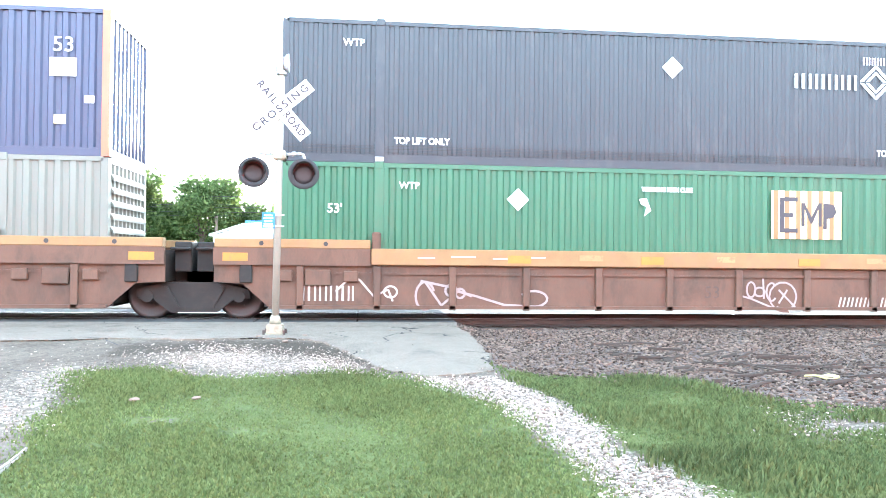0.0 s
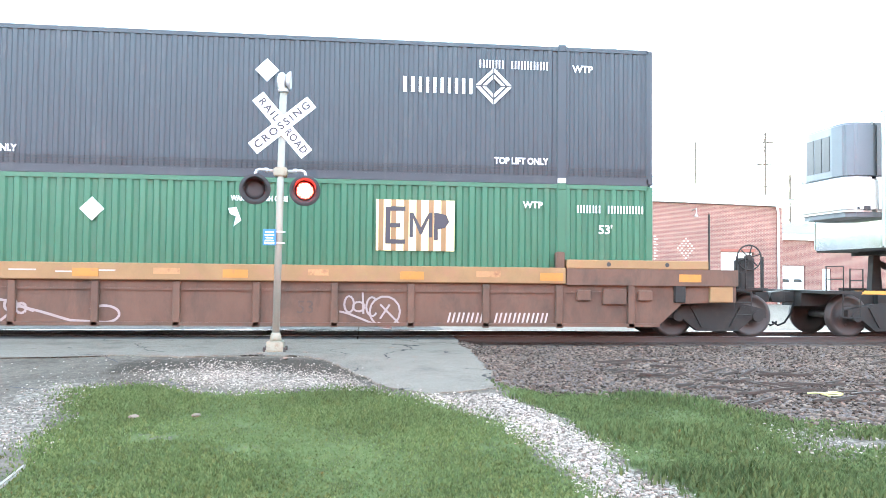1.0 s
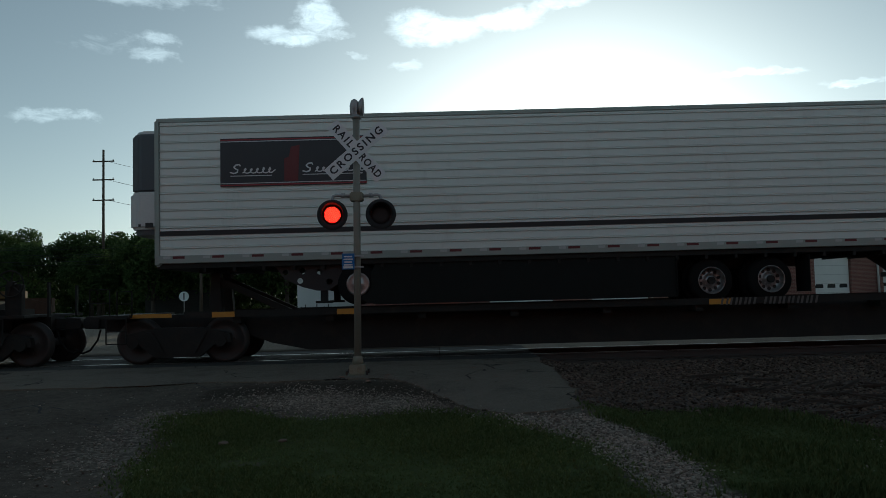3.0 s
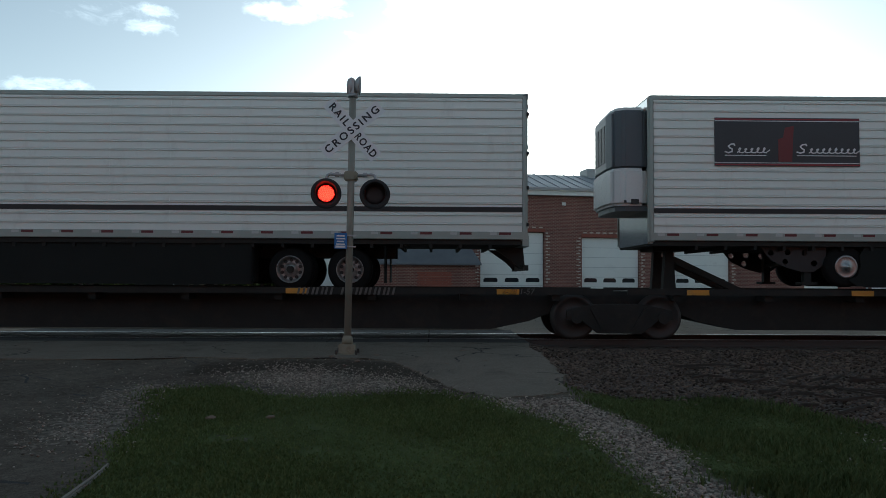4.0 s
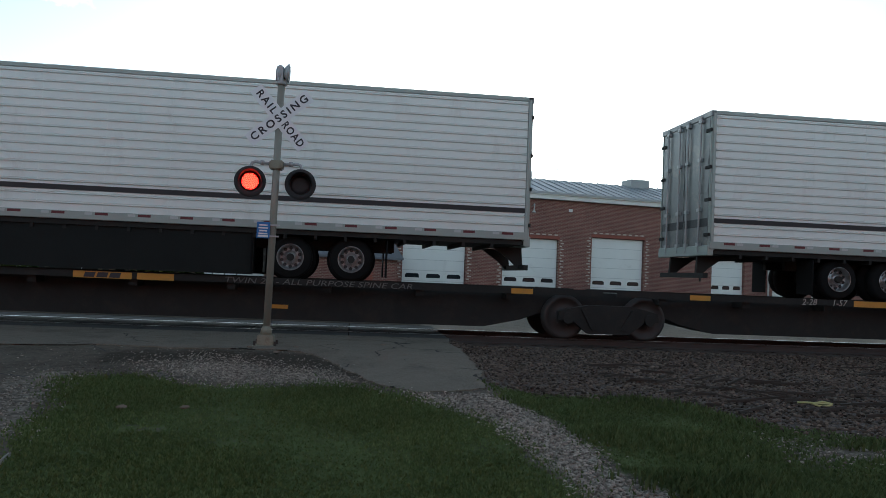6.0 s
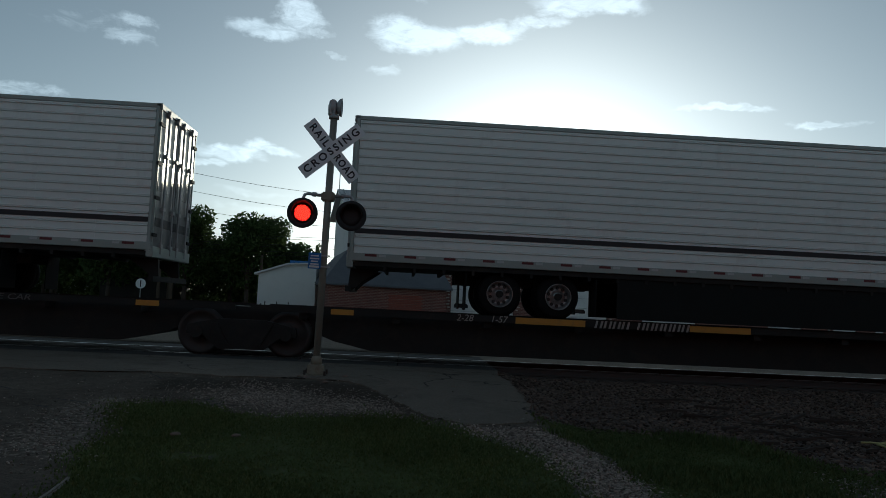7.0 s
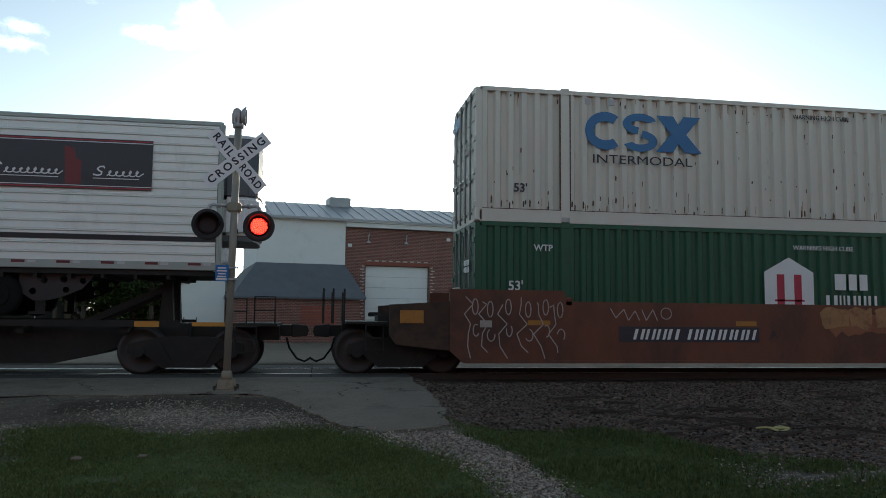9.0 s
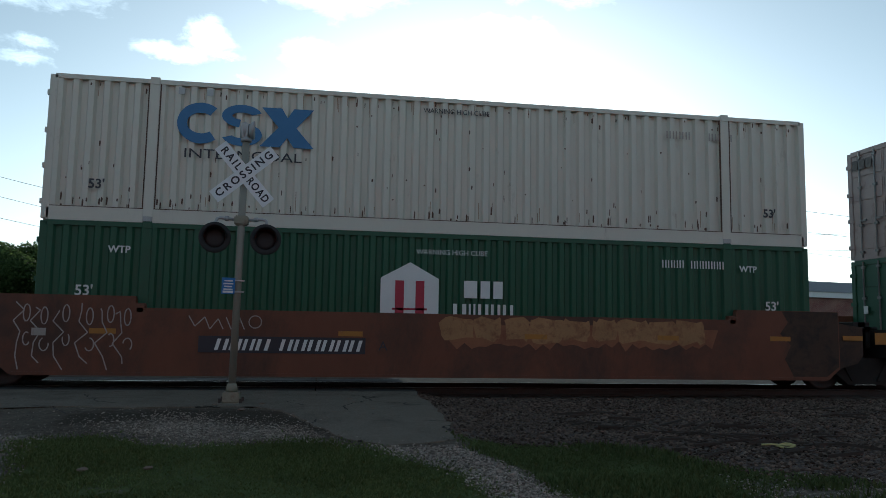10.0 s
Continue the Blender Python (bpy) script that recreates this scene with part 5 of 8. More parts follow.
words("2-28 1-57", 0.17, "decal_dull", spines[0], near_face(15.6, 0.985, -1.104), 0.2)
bars([0.15] * 4 + [-0.1] + [0.15] * 6, 0.15, "decal_dull", spines[0], near_face(12.0, 0.985, -1.1045), 0.25, 0.25)
bm = bmesh.new()
box(bm, 11.4, 11.8, -0.562, -0.552, 0.42, 0.5)
part("plate", bm, "yellow", spines[1])
TR = "white ribbed refrigerated road trailer with charcoal emblem panel"
trailer(21.07, 0, (3.6, 4.82), TR, 1.42, 0.9)
trailer(39.68, 0, (3.62, 4.84), TR, 1.49, 0.87)
trailer(75.9, 180, (3.13, 4.35), TR, 1.51, 0.88, False)

wagon_c = well_car("red-brown well wagon with graffiti and a dark number board", 89.07, 2, [-9.57, 9.57], [-1])
wagon_d = well_car("red-brown well wagon following on a shared bogie", 108.21, 2, [9.57], [])
bm = bmesh.new()
box(bm, -5.0, -1.8, -1.507, -1.5, 0.7, 1.02)
board = part("number_board", bm, "decal_dark", wagon_c)
bars([0.22, 0.2, 0.2, 0.24] + [-0.12] + [0.22] * 6, 0.22, "decal_white", board, near_face(-3.4, 0.86, -1.5075), 0.22, 0.28)
words("A", 0.26, "decal_dark", wagon_c, near_face(-1.45, 0.86, -1.504))
squig = []
for k in range(6):
    x = k * 0.36 + 0.05 * math.sin(5 * k)
    j = [0.06 * math.sin(7 * k + 2 * i) for i in range(7)]
    squig.append([(x + j[0], 1.35 - 0.1 * (k % 3)), (x + 0.1 + j[1], 1.2), (x + 0.02 + j[2], 1.0), (x + 0.12 + j[3], 0.8), (x + j[4], 0.6), (x + 0.08 + j[5], 0.35), (x + 0.14 + j[6], 0.1 + 0.12 * (k % 2))])
    squig.append(loop(x + 0.2, 1.1 if k % 2 else 1.15, 0.06, 0.16))
    squig.append(loop(x + 0.22, 0.62 + 0.05 * math.cos(3 * k), 0.06 + 0.02 * (k % 2), 0.12, 60 + 50 * k, 330 + 40 * k))
scribble(wagon_c, squig, -8.3, 0.25, -1.508, 1.0, "decal_grey", 0.011)
scribble(wagon_c, [[(0, 0.3), (0.12, 0.1), (0.3, 0.28), (0.4, 0.05), (0.55, 0.25), (0.65, 0.05)], [(0.7, 0.28), (0.8, 0.05), (0.95, 0.28), (1.05, 0.05)], loop(1.25, 0.2, 0.12, 0.12)], -5.2, 1.1, -1.508, 1.0, "decal_grey", 0.01)
random.seed(4)
edge_up = [(0.15 * i - 0.1, 1.0 - 0.14 * abs(math.sin(1.7 * i)) + random.uniform(-0.05, 0.05)) for i in range(39)]
bm = bmesh.new()
prism(bm, edge_up + [(5.75, 1.3), (2.8, 1.36), (-0.2, 1.3)], -1.5022, -1.5)
part("scuff", bm, "faded_red", wagon_c)
# irregular darker patch over the right end of the side sheet
bm = bmesh.new()
prism(bm, [(7.25, 1.74), (7.4, 1.5), (7.2, 1.25), (7.45, 1.0), (7.3, 0.7), (7.5, 0.33), (8.3, 0.33), (8.6, 0.55), (8.6, 1.74)], -1.5025, -1.5)
part("dark_patch", bm, "dark_oxide_red", wagon_c)
for k in range(9):      # rounded block letters of a faded fill, drips between them
    x, w = 0.05 + 0.63 * k, random.uniform(0.27, 0.36)
    outline = []
    for i in range(16):
        a = 2 * math.pi * (i + 0.5) / 16
        c, d = math.cos(a), math.sin(a)
        outline.append((x + w * math.copysign(abs(c) ** 0.45, c) * random.uniform(0.88, 1.12),
                        min(1.5, 1.27 + (0.3 if d < 0 else 0.24) * math.copysign(abs(d) ** 0.5, d) * random.uniform(0.65, 1.1))))
    bm = bmesh.new()
    prism(bm, outline, -1.5045 - 0.0003 * k, -1.5)
    part("scuff", bm, "scuff", wagon_c)

cream_box = container("weathered white container with blue emblem and rust spots", 89.075, 3.196, "cream", -1, 0.3, deep=0.08)
hub_box = container("dark green container with white and red house emblem", 89.075, 0.3, "dark_green", -1, 0.27, deep=0.055)
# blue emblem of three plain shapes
bm = bmesh.new()
ring = [(0.46 * math.cos(radians(a)), 0.42 * math.sin(radians(a))) for a in range(50, 311, 13)]
ring += [(0.27 * math.cos(radians(a)), 0.21 * math.sin(radians(a))) for a in range(310, 49, -13)]
prism(bm, [(x - 5.2, z + 2.05) for x, z in ring], -1.304, -1.297)
for cx, cz, a0, a1 in ((-4.4, 2.24, 20, 262), (-4.4, 1.86, 82, -160)):
    outer = [(cx + 0.4 * math.cos(radians(a0 + (a1 - a0) * i / 16)), cz + 0.235 * math.sin(radians(a0 + (a1 - a0) * i / 16))) for i in range(17)]
    inner = [(cx + 0.2 * math.cos(radians(a0 + (a1 - a0) * i / 16)), cz + 0.075 * math.sin(radians(a0 + (a1 - a0) * i / 16))) for i in range(16, -1, -1)]
    prism(bm, outer + inner, -1.3042 if cz > 2 else -1.3038, -1.297)
prism(bm, [(-4.02, 2.45), (-3.62, 2.45), (-3.5, 2.25), (-3.38, 2.45), (-2.98, 2.45), (-3.32, 2.05), (-2.96, 1.64), (-3.36, 1.64), (-3.5, 1.84), (-3.64, 1.64), (-4.04, 1.64), (-3.68, 2.05)], -1.3046, -1.297)
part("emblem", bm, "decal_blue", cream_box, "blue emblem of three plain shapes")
words("INTERMODAL", 0.27, "decal_dark", cream_box, near_face(-4.35, 1.42, WF), width=2.3)
for x in (-7.1, 7.15):
    words("53'", 0.26, "decal_dark", cream_box, near_face(x, 0.72, WF), bold=0.005)
words("WARNING HIGH CUBE", 0.15, "decal_dark", cream_box, near_face(0.0, 2.6, WF), width=1.42)
bars([0.1] * 4 + [-0.35] + [0.1] * 4, 0.17, "decal_grey", cream_box, near_face(5.15, 2.4, WF), 0.3)
random.seed(9)
for k in range(190):
    x = random.uniform(-7.8, 7.8)
    z = random.choice((random.uniform(0.27, 0.42), random.uniform(0.27, 1.2), random.uniform(0.3, 2.7), random.uniform(2.55, 2.72)))
    h = random.uniform(0.02, 0.12) * (1.5 if z < 0.6 else 1)
    bm = bmesh.new()
    w = random.uniform(0.006, 0.02)
    prism(bm, [(x - w, z), (x + w * 0.6, z - 0.01), (x + w, z + h * 0.7), (x, z + h), (x - w * 0.8, z + h * 0.8)], -1.2855, -1.283)
    part("rust_spot", bm, "rust_side", cream_box)
# dark lines along both edges of the lift posts, in place of narrow gaps
for x in (-6.222, -5.998, 5.998, 6.222):
    bm = bmesh.new()
    box(bm, x - 0.011, x + 0.011, -1.3005, -1.27, 0.27, 2.8)
    part("post_seam", bm, "rust_side", cream_box)
for k in range(40):
    x, z1 = random.uniform(-7.7, 7.7), random.choice((0.3, 2.75)) + random.uniform(0.0, 0.05)
    n = random.uniform(0.1, 0.45)
    z0, z1 = (z1 - n, z1) if z1 > 1 else (z1, z1 + n)
    bm = bmesh.new()
    prism(bm, [(x - 0.006, z0), (x + 0.005, z0 + 0.02), (x + 0.008, z1), (x - 0.007, z1)], -1.2852, -1.283)
    part("rust_streak", bm, "rust_stain", cream_box)
for x in (-5.6, -5.05):
    bm = bmesh.new()
    box(bm, x - 0.06, x + 0.06, -1.301, -1.28, 2.62, 2.76)
    part("bracket", bm, "galvanised", cream_box)
# house emblem
bm = bmesh.new()
prism(bm, [(-1.62, 0.9), (-0.42, 0.9), (-0.42, 1.95), (-1.02, 2.28), (-1.62, 1.95)], -1.303, -1.297)
house_mark = part("emblem", bm, "decal_white", hub_box, "white house-shaped emblem with red bars")
bm = bmesh.new()
for x in (-1.32, -0.9):
    box(bm, x, x + 0.18, -1.307, -1.303, 0.95, 1.9)
box(bm, -1.38, -0.66, -1.307, -1.303, 1.3, 1.34)
part("bar", bm, "decal_red", house_mark)
house_mark.location.x = 0.1
bars([0.28, 0.2, 0.2], 0.36, "decal_white", hub_box, near_face(0.62, 1.75, WF), 0.2)
bars([0.28, 0.14, 0.22, 0.2, 0.22], 0.34, "decal_white", hub_box, near_face(0.62, 1.28, WF), 0.16)
words("WARNING HIGH CUBE", 0.15, "decal_white", hub_box, near_face(-0.05, 2.5, WF), width=1.5)
for x in (-6.6, 6.6):
    words("WTP", 0.19, "decal_white", hub_box, near_face(x, 2.35, WF), bold=0.005)
for x in (-7.2, 7.15):
    words("53'", 0.28, "decal_white", hub_box, near_face(x, 1.54, WF), bold=0.005)
bars([0.1] * 4 + [-0.1] + [0.1] * 6, 0.17, "decal_white", hub_box, near_face(5.2, 2.42, WF), 0.2)
# markings on the door ends
END = pose(-8.115, 0, 0) @ pose(0, 0, 0, 90, 0, -90)
bars([0.2, 0.2, 0.2], 0.28, "decal_blue", cream_box, END @ pose(-0.7, 2.5, 0), 0.2)
for k, z in enumerate((1.75, 1.6, 1.2, 1.05)):
    bars([0.12] * 5, 0.09, "decal_grey", cream_box, END @ pose(0.6 if k < 2 else -0.6, z, 0), 0.3)
    bars([0.12] * (4 if k < 2 else 6), 0.12, "decal_white", hub_box, END @ pose(0.6 if k < 2 else -0.6, z + 0.3, 0), 0.3)

pink_box = container("faded pinkish container, doors closed", 108.28, 3.196, "pink_grey", -1, 0.285)
teal_box = container("dark green container following the wagon ahead", 108.28, 0.3, "dark_green", -1, 0.27)
bars([0.2, 0.2, 0.2], 0.26, "decal_dull", pink_box, END @ pose(-0.7, 2.5, 0), 0.2)
bars([0.16], 0.2, "decal_white", teal_box, END @ pose(-0.75, 1.6, 0), 0.2)
for z in (1.6, 1.2, 1.05):
    bars([0.1] * 5, 0.08, "decal_white", teal_box, END @ pose(0.35, z, 0), 0.3)
bm = bmesh.new()
box(bm, 7.93, 8.085, -1.303, -1.15, 0.0, 2.88)
part("corner_trim", bm, "orange_red", blue_box)
for k in range(9):
    bm = bmesh.new()
    prism(bm, [(8.05, 0.4 + 0.26 * k), (8.12, 0.36 + 0.26 * k), (8.12, 0.42 + 0.26 * k), (8.05, 0.5 + 0.26 * k)], -1.1, 1.1)
    part("louvre", bm, "pale_grey", grey_box)


# ---- crossing signal ----
def crossing_signal(x, y, z):
    sig = tagged(empty("crossing_signal", x, y, z), "grey crossing signal mast with white crossbuck, bell and paired red lamps", "railroad signal")
    sig.rotation_euler = (0, radians(0.7), 0)
    bm = bmesh.new()
    cyl(bm, (0, 0, 0.1), (0, 0, 4.3), 0.058, n=20)
    part("mast", bm, "post_grey", sig)
    bm = bmesh.new()
    prism(bm, [(-0.2, -0.2), (0.2, -0.2), (0.2, 0.2), (-0.2, 0.2)], -0.06, 0.0, "z")
    box(bm, -0.13, 0.13, -0.13, 0.13, 0.0, 0.16)
    lathe(bm, [(0.1, 0.16), (0.085, 0.24), (0.07, 0.3)], (0, 0, 0), "z", 16)
    part("pedestal", bev(bm, 0.012, 2), "pedestal", sig, "weathered cast pedestal")
    for sx in (-1, 1):
        for sy in (-1, 1):
            bm = bmesh.new()
            cyl(bm, (sx * 0.16, sy * 0.16, 0.0), (sx * 0.16, sy * 0.16, 0.07), 0.02, n=6)
            part("bolt", bm, "rail_side", sig)
    # bell
    bm = bmesh.new()
    cyl(bm, (0, 0, 4.2), (0, 0, 4.26), 0.085, n=18)
    box(bm, -0.07, 0.02, -0.07, 0.07, 4.26, 4.5)
    lathe(bm, [(0.07, 4.26), (0.08, 4.42), (0.06, 4.5), (0.02, 4.53), (0.0, 4.535)], (-0.03, 0, 0), "z", 16)
    bell = part("bell", bm, "galvanised", sig)
    bm = bmesh.new()
    lathe(bm, [(0.02, 0.0), (0.1, 0.015), (0.145, 0.06), (0.155, 0.09), (0.14, 0.09), (0.09, 0.05), (0.0, 0.04)], (0.03, 0, 4.4), "x", 24)
    part("gong", bm, "galvanised", bell)
    # crossbuck
    for ang, yy, text in ((-48.5, -0.075, "RAIL ROAD"), (41.0, -0.086, "CROSSING")):
        bm = bmesh.new()
        box(bm, -0.61, 0.61, -0.003, 0.003, -0.1143, 0.1143)
        blade = part("blade", bev(bm, 0.0015, 1), "sheet_white", sig, "white crossbuck blade with black lettering")
        blade.matrix_basis = pose(0.01, yy, 3.65) @ Matrix.Rotation(radians(-ang), 4, "Y")
        if text == "CROSSING":
            words("CROSSING", 0.172, "decal_dark", blade, near_face(0.0, 0.0, -0.0045), width=1.1, space=1.35, bold=0.004)
        else:
            words("RAIL", 0.172, "decal_dark", blade, near_face(-0.33, 0.0, -0.0045), width=0.42, space=1.35, bold=0.004)
            words("ROAD", 0.172, "decal_dark", blade, near_face(0.335, 0.0, -0.0045), width=0.46, space=1.2, bold=0.004)
    bm = bmesh.new()
    box(bm, -0.07, 0.07, -0.07, 0.0, 3.6, 3.7)
    part("clamp", bm, "galvanised", sig)
    # cross arm
    bm = bmesh.new()
    box(bm, -0.11, 0.11, -0.09, 0.09, 2.82, 2.97)
    part("junction_box", bev(bm, 0.02, 2), "pedestal", sig)
    for s in (-1, 1):
        bm = bmesh.new()
        tube(bm, [(s * 0.1, 0, 2.91), (s * 0.34, 0, 2.93), (s * 0.385, 0, 2.91), (s * 0.4, -0.02, 2.86), (s * 0.4, -0.02, 2.8)], 0.026, 10)
        cyl(bm, (s * 0.2, 0, 2.92), (s * 0.26, 0, 2.925), 0.04, n=10)
        part("cross_arm", bm, "galvanised", sig)
    leds = []
    for s in (-1, 1):
        lx, lz = s * 0.398, 2.6
        turn = pose(lx, -0.04, lz, 0, 0, 7 if s < 0 else 5)
        bm = bmesh.new()
        lathe(bm, [(0.13, 0.16), (0.17, 0.1), (0.175, 0.0), (0.245, -0.005), (0.25, -0.02), (0.245, -0.03), (0.165, -0.028), (0.162, 0.05)], (0, 0, 0), "y", 40)
        lamp = part("lamp", bm, "lamp_black", sig, "round black lamp background with hooded red lens")
        lamp.matrix_basis = turn
        bm = bmesh.new()
        n = 26
        for i in range(n):
            a0, a1 = radians(-25 + 230 * i / n), radians(-25 + 230 * (i + 1) / n)
            def dep(a):
                return -0.03 - 0.22 * max(0.0, math.sin(a)) ** 0.6
            quad = [(0.168 * math.cos(a0), -0.02, 0.168 * math.sin(a0)), (0.168 * math.cos(a1), -0.02, 0.168 * math.sin(a1)), (0.178 * math.cos(a1), dep(a1), 0.178 * math.sin(a1)), (0.178 * math.cos(a0), dep(a0), 0.178 * math.sin(a0))]
            vs = [bm.verts.new(p) for p in quad]
            out = [bm.verts.new((p[0] * 1.02, p[1], p[2] * 1.02)) for p in quad]
            bm.faces.new(vs)
            bm.faces.new(out[::-1])
            bm.faces.new((vs[2], vs[3], out[3], out[2]))
        part("hood", bm, "lamp_black", lamp)
        bm = bmesh.new()
        lathe(bm, [(0.162, 0.02), (0.16, 0.0), (0.1, -0.012), (0.0, -0.016)], (0, 0, 0), "y", 32)
        part("lens", bm, "lens", lamp, "dark red round lens")
        # cluster of lit diodes on a disc that comes forward through the lens when lit
        bm = bmesh.new()
        k, ga = 0, math.pi * (3 - math.sqrt(5))
        for k in range(70):
            r = 0.128 * math.sqrt((k + 0.5) / 70)
            a = k * ga
            lathe(bm, [(0.0115, 0.0), (0.009, -0.004), (0.0, -0.006)], (r * math.cos(a), 0, r * math.sin(a)), "y", 8)
        led = part("led_cluster", bm, "led", lamp, "cluster of lit red diodes")
        bm = bmesh.new()
        cyl(bm, (0, 0.001, 0), (0, 0.004, 0), 0.135, n=32)
        part("lamp_disc", bm, "led_base", led)
        leds.append(led)
    # small blue notice
    bm = bmesh.new()
    box(bm, -0.24, -0.035, -0.09, -0.082, 1.7, 1.96)
    notice = part("notice", bev(bm, 0.003, 1), "lamp_blue", sig, "small blue notice plate with white lines")
    for k, w in enumerate((0.13, 0.15, 0.12, 0.14)):
        bars([w], 0.022, "decal_white", notice, near_face(-0.138, 1.91 - 0.045 * k, -0.0915))
    bars([0.16], 0.035, "decal_white", notice, near_face(-0.138, 1.735, -0.0915))
    for z in (1.74, 1.92):
        bm = bmesh.new()
        box(bm, -0.1, 0.11, -0.085, -0.06, z - 0.012, z + 0.012)
        part("strap", bm, "galvanised", sig)
    return leds


LEDS = crossing_signal(0.0, -4.17, 0.02)
LIT = ([(0.1, 0.42), (1.15, 1.7), (2.6, 3.25), (3.93, 4.45), (5.3, 6.1), (6.65, 7.05), (7.93, 8.62), (9.4, 9.93)],
       [(0.43, 1.22), (1.9, 2.6), (3.3, 3.9), (4.55, 5.28), (6.15, 6.6), (7.1, 8.1), (8.68, 9.36)])


# ---- track ----
def rail(y):
    prof = [(-0.036, 0.0), (0.036, 0.0), (0.037, -0.028), (0.012, -0.04), (0.009, -0.12), (0.07, -0.14), (0.07, -0.152), (-0.07, -0.152), (-0.07, -0.14), (-0.009, -0.12), (-0.012, -0.04), (-0.037, -0.028)]
    bm = bmesh.new()
    prism(bm, [(y + a, b) for a, b in prof], -160, 160, "x")
    ob = part("rail", bm, "rail_side")
    ob.data.materials.append(M["rail_head"])
    for f in ob.data.polygons:
        if f.normal.z > 0.9 and f.center.z > -0.01:
            f.material_index = 1
    return tagged(ob, "steel rail with rusty web and polished head", "rail", "rails of the track", "structure")


rail(-0.753)
rail(0.753)
bm = bmesh.new()
box(bm, -0.115, 0.115, -1.3, 1.3, -0.33, -0.155)
tie = tagged(part("railway_tie", bev(bm, 0.01, 1), "tie"), "weathered timber tie under the rails", "railway tie", "ties of the track")
tie.location = (4.0, 0, 0)
for k in range(1, 60):
    copy_thing(tie, pose(4.0 + 0.52 * k, 0, 0, 0, 0, random.uniform(-1, 1)))
for y0, y1, name in ((-0.66, 0.66, "crossing_panel"), (-1.75, -0.81, "crossing_panel"), (0.81, 1.9, "crossing_panel")):
    bm = bmesh.new()
    for k in range(11):
        box(bm, 3.3 - 2.0 * (k + 1) + 0.01, 3.3 - 2.0 * k - 0.01, y0, y1, -0.16, -0.004)
    tagged(part(name, bev(bm, 0.01, 1), "crossing_rubber"), "dark crossing panels flush with the rails", "crossing panel", "crossing panels", "structure")


# ---- ground ----
GRASS_A = [(-1.27, -6.85), (-0.6, -7.3), (-0.05, -7.5), (0.77, -7.25), (1.46, -7.25), (2.05, -7.95), (2.75, -8.8), (2.95, -9.9), (3.1, -11), (3.2, -13), (3.2, -30), (-0.6, -30), (-0.9, -13), (-1.2, -10.7), (-1.45, -9.2), (-1.6, -8.3), (-1.9, -7.15), (-1.6, -6.9)]
GRASS_B = [(3.16, -6.8), (4.08, -6.75), (5.15, -7.0), (5.68, -7.9), (6.3, -8.5), (7.2, -9.6), (9, -10.6), (30, -12), (30, -30), (4.1, -30), (3.95, -13), (3.85, -10.9), (3.62, -10.4), (3.68, -9.44), (3.6, -8.5), (3.2, -7.6)]
PATH_W = [(2.2, -7.75), (3.05, -7.45), (3.5, -8.3), (3.68, -9.44), (3.62, -10.4), (3.85, -10.9), (4.0, -13), (4.1, -30), (3.2, -30), (3.1, -11), (2.95, -9.9), (2.78, -8.8)]
CRESCENT = [(-1.25, -6.05), (-0.8, -5.5), (0.3, -5.95), (1.05, -6.2), (1.5, -6.7), (1.46, -7.25), (0.77, -7.25), (-0.05, -7.5), (-0.6, -7.3), (-1.2, -6.8)]
DRIVE = [(-1.75, -6.5), (-1.95, -7.15), (-1.6, -8.3), (-1.45, -9.2), (-1.4, -9.6), (-2.2, -9.7), (-2.6, -8.7), (-2.65, -7.5), (-2.3, -6.6)]     # band of loose gravel beside the lawn
BALLAST = [(3.25, -1.0), (3.2, -4.5), (3.05, -6.6), (4.08, -6.8), (5.15, -7.05), (5.68, -7.95), (6.9, -9.1), (9, -10.2), (30, -11.5), (160, -11.5), (160, 2.5), (3.25, 2.5)]
SLAB = [(-60, -4.95), (-3.9, -4.93), (-3.0, -4.84), (-2.2, -4.7), (-1.4, -4.82), (-0.6, -4.75), (0.4, -4.72), (0.85, -5.15), (1.15, -5.85), (1.45, -6.6), (1.72, -7.2), (2.18, -7.56),
        (2.7, -7.42), (3.02, -7.25), (3.08, -6.85), (3.18, -6.1), (3.14, -5.0), (3.2, -3.9), (3.12, -3.0), (3.25, -1.9), (-60, -1.9)]
DIRT = [(-2.2, -5.2), (-0.4, -5.0), (0.7, -5.0), (1.3, -5.9), (1.8, -7.0), (0.6, -6.3), (-1.0, -5.8), (-2.0, -6.2)]
BARE = [(0.24, -8.97, 0.22), (0.36, -9.75, 0.3), (-0.63, -9.34, 0.28), (-0.37, -9.35, 0.2), (-0.77, -10.1, 0.2)]     # worn spots in the lawn
PATCH_W = [(5.2, -9.9), (5.7, -9.1), (6.5, -9.05), (7.6, -9.2), (7.6, -10.1), (5.7, -10.15)]


def signed(px, py, poly):
    """Distance to a polygon's edge, positive inside."""
    inside = np.zeros(px.shape, bool)
    best = np.full(px.shape, 1e9)
    for (ax, ay), (bx, by) in zip(poly, poly[1:] + poly[:1]):
        dx, dy = bx - ax, by - ay
        t = np.clip(((px - ax) * dx + (py - ay) * dy) / (dx * dx + dy * dy), 0, 1)
        best = np.minimum(best, np.hypot(px - ax - t * dx, py - ay - t * dy))
        if dy != 0:
            hit = ((ay > py) != (by > py)) & (px < dx * (py - ay) / dy + ax)
            inside ^= hit
    return np.where(inside, best, -best)


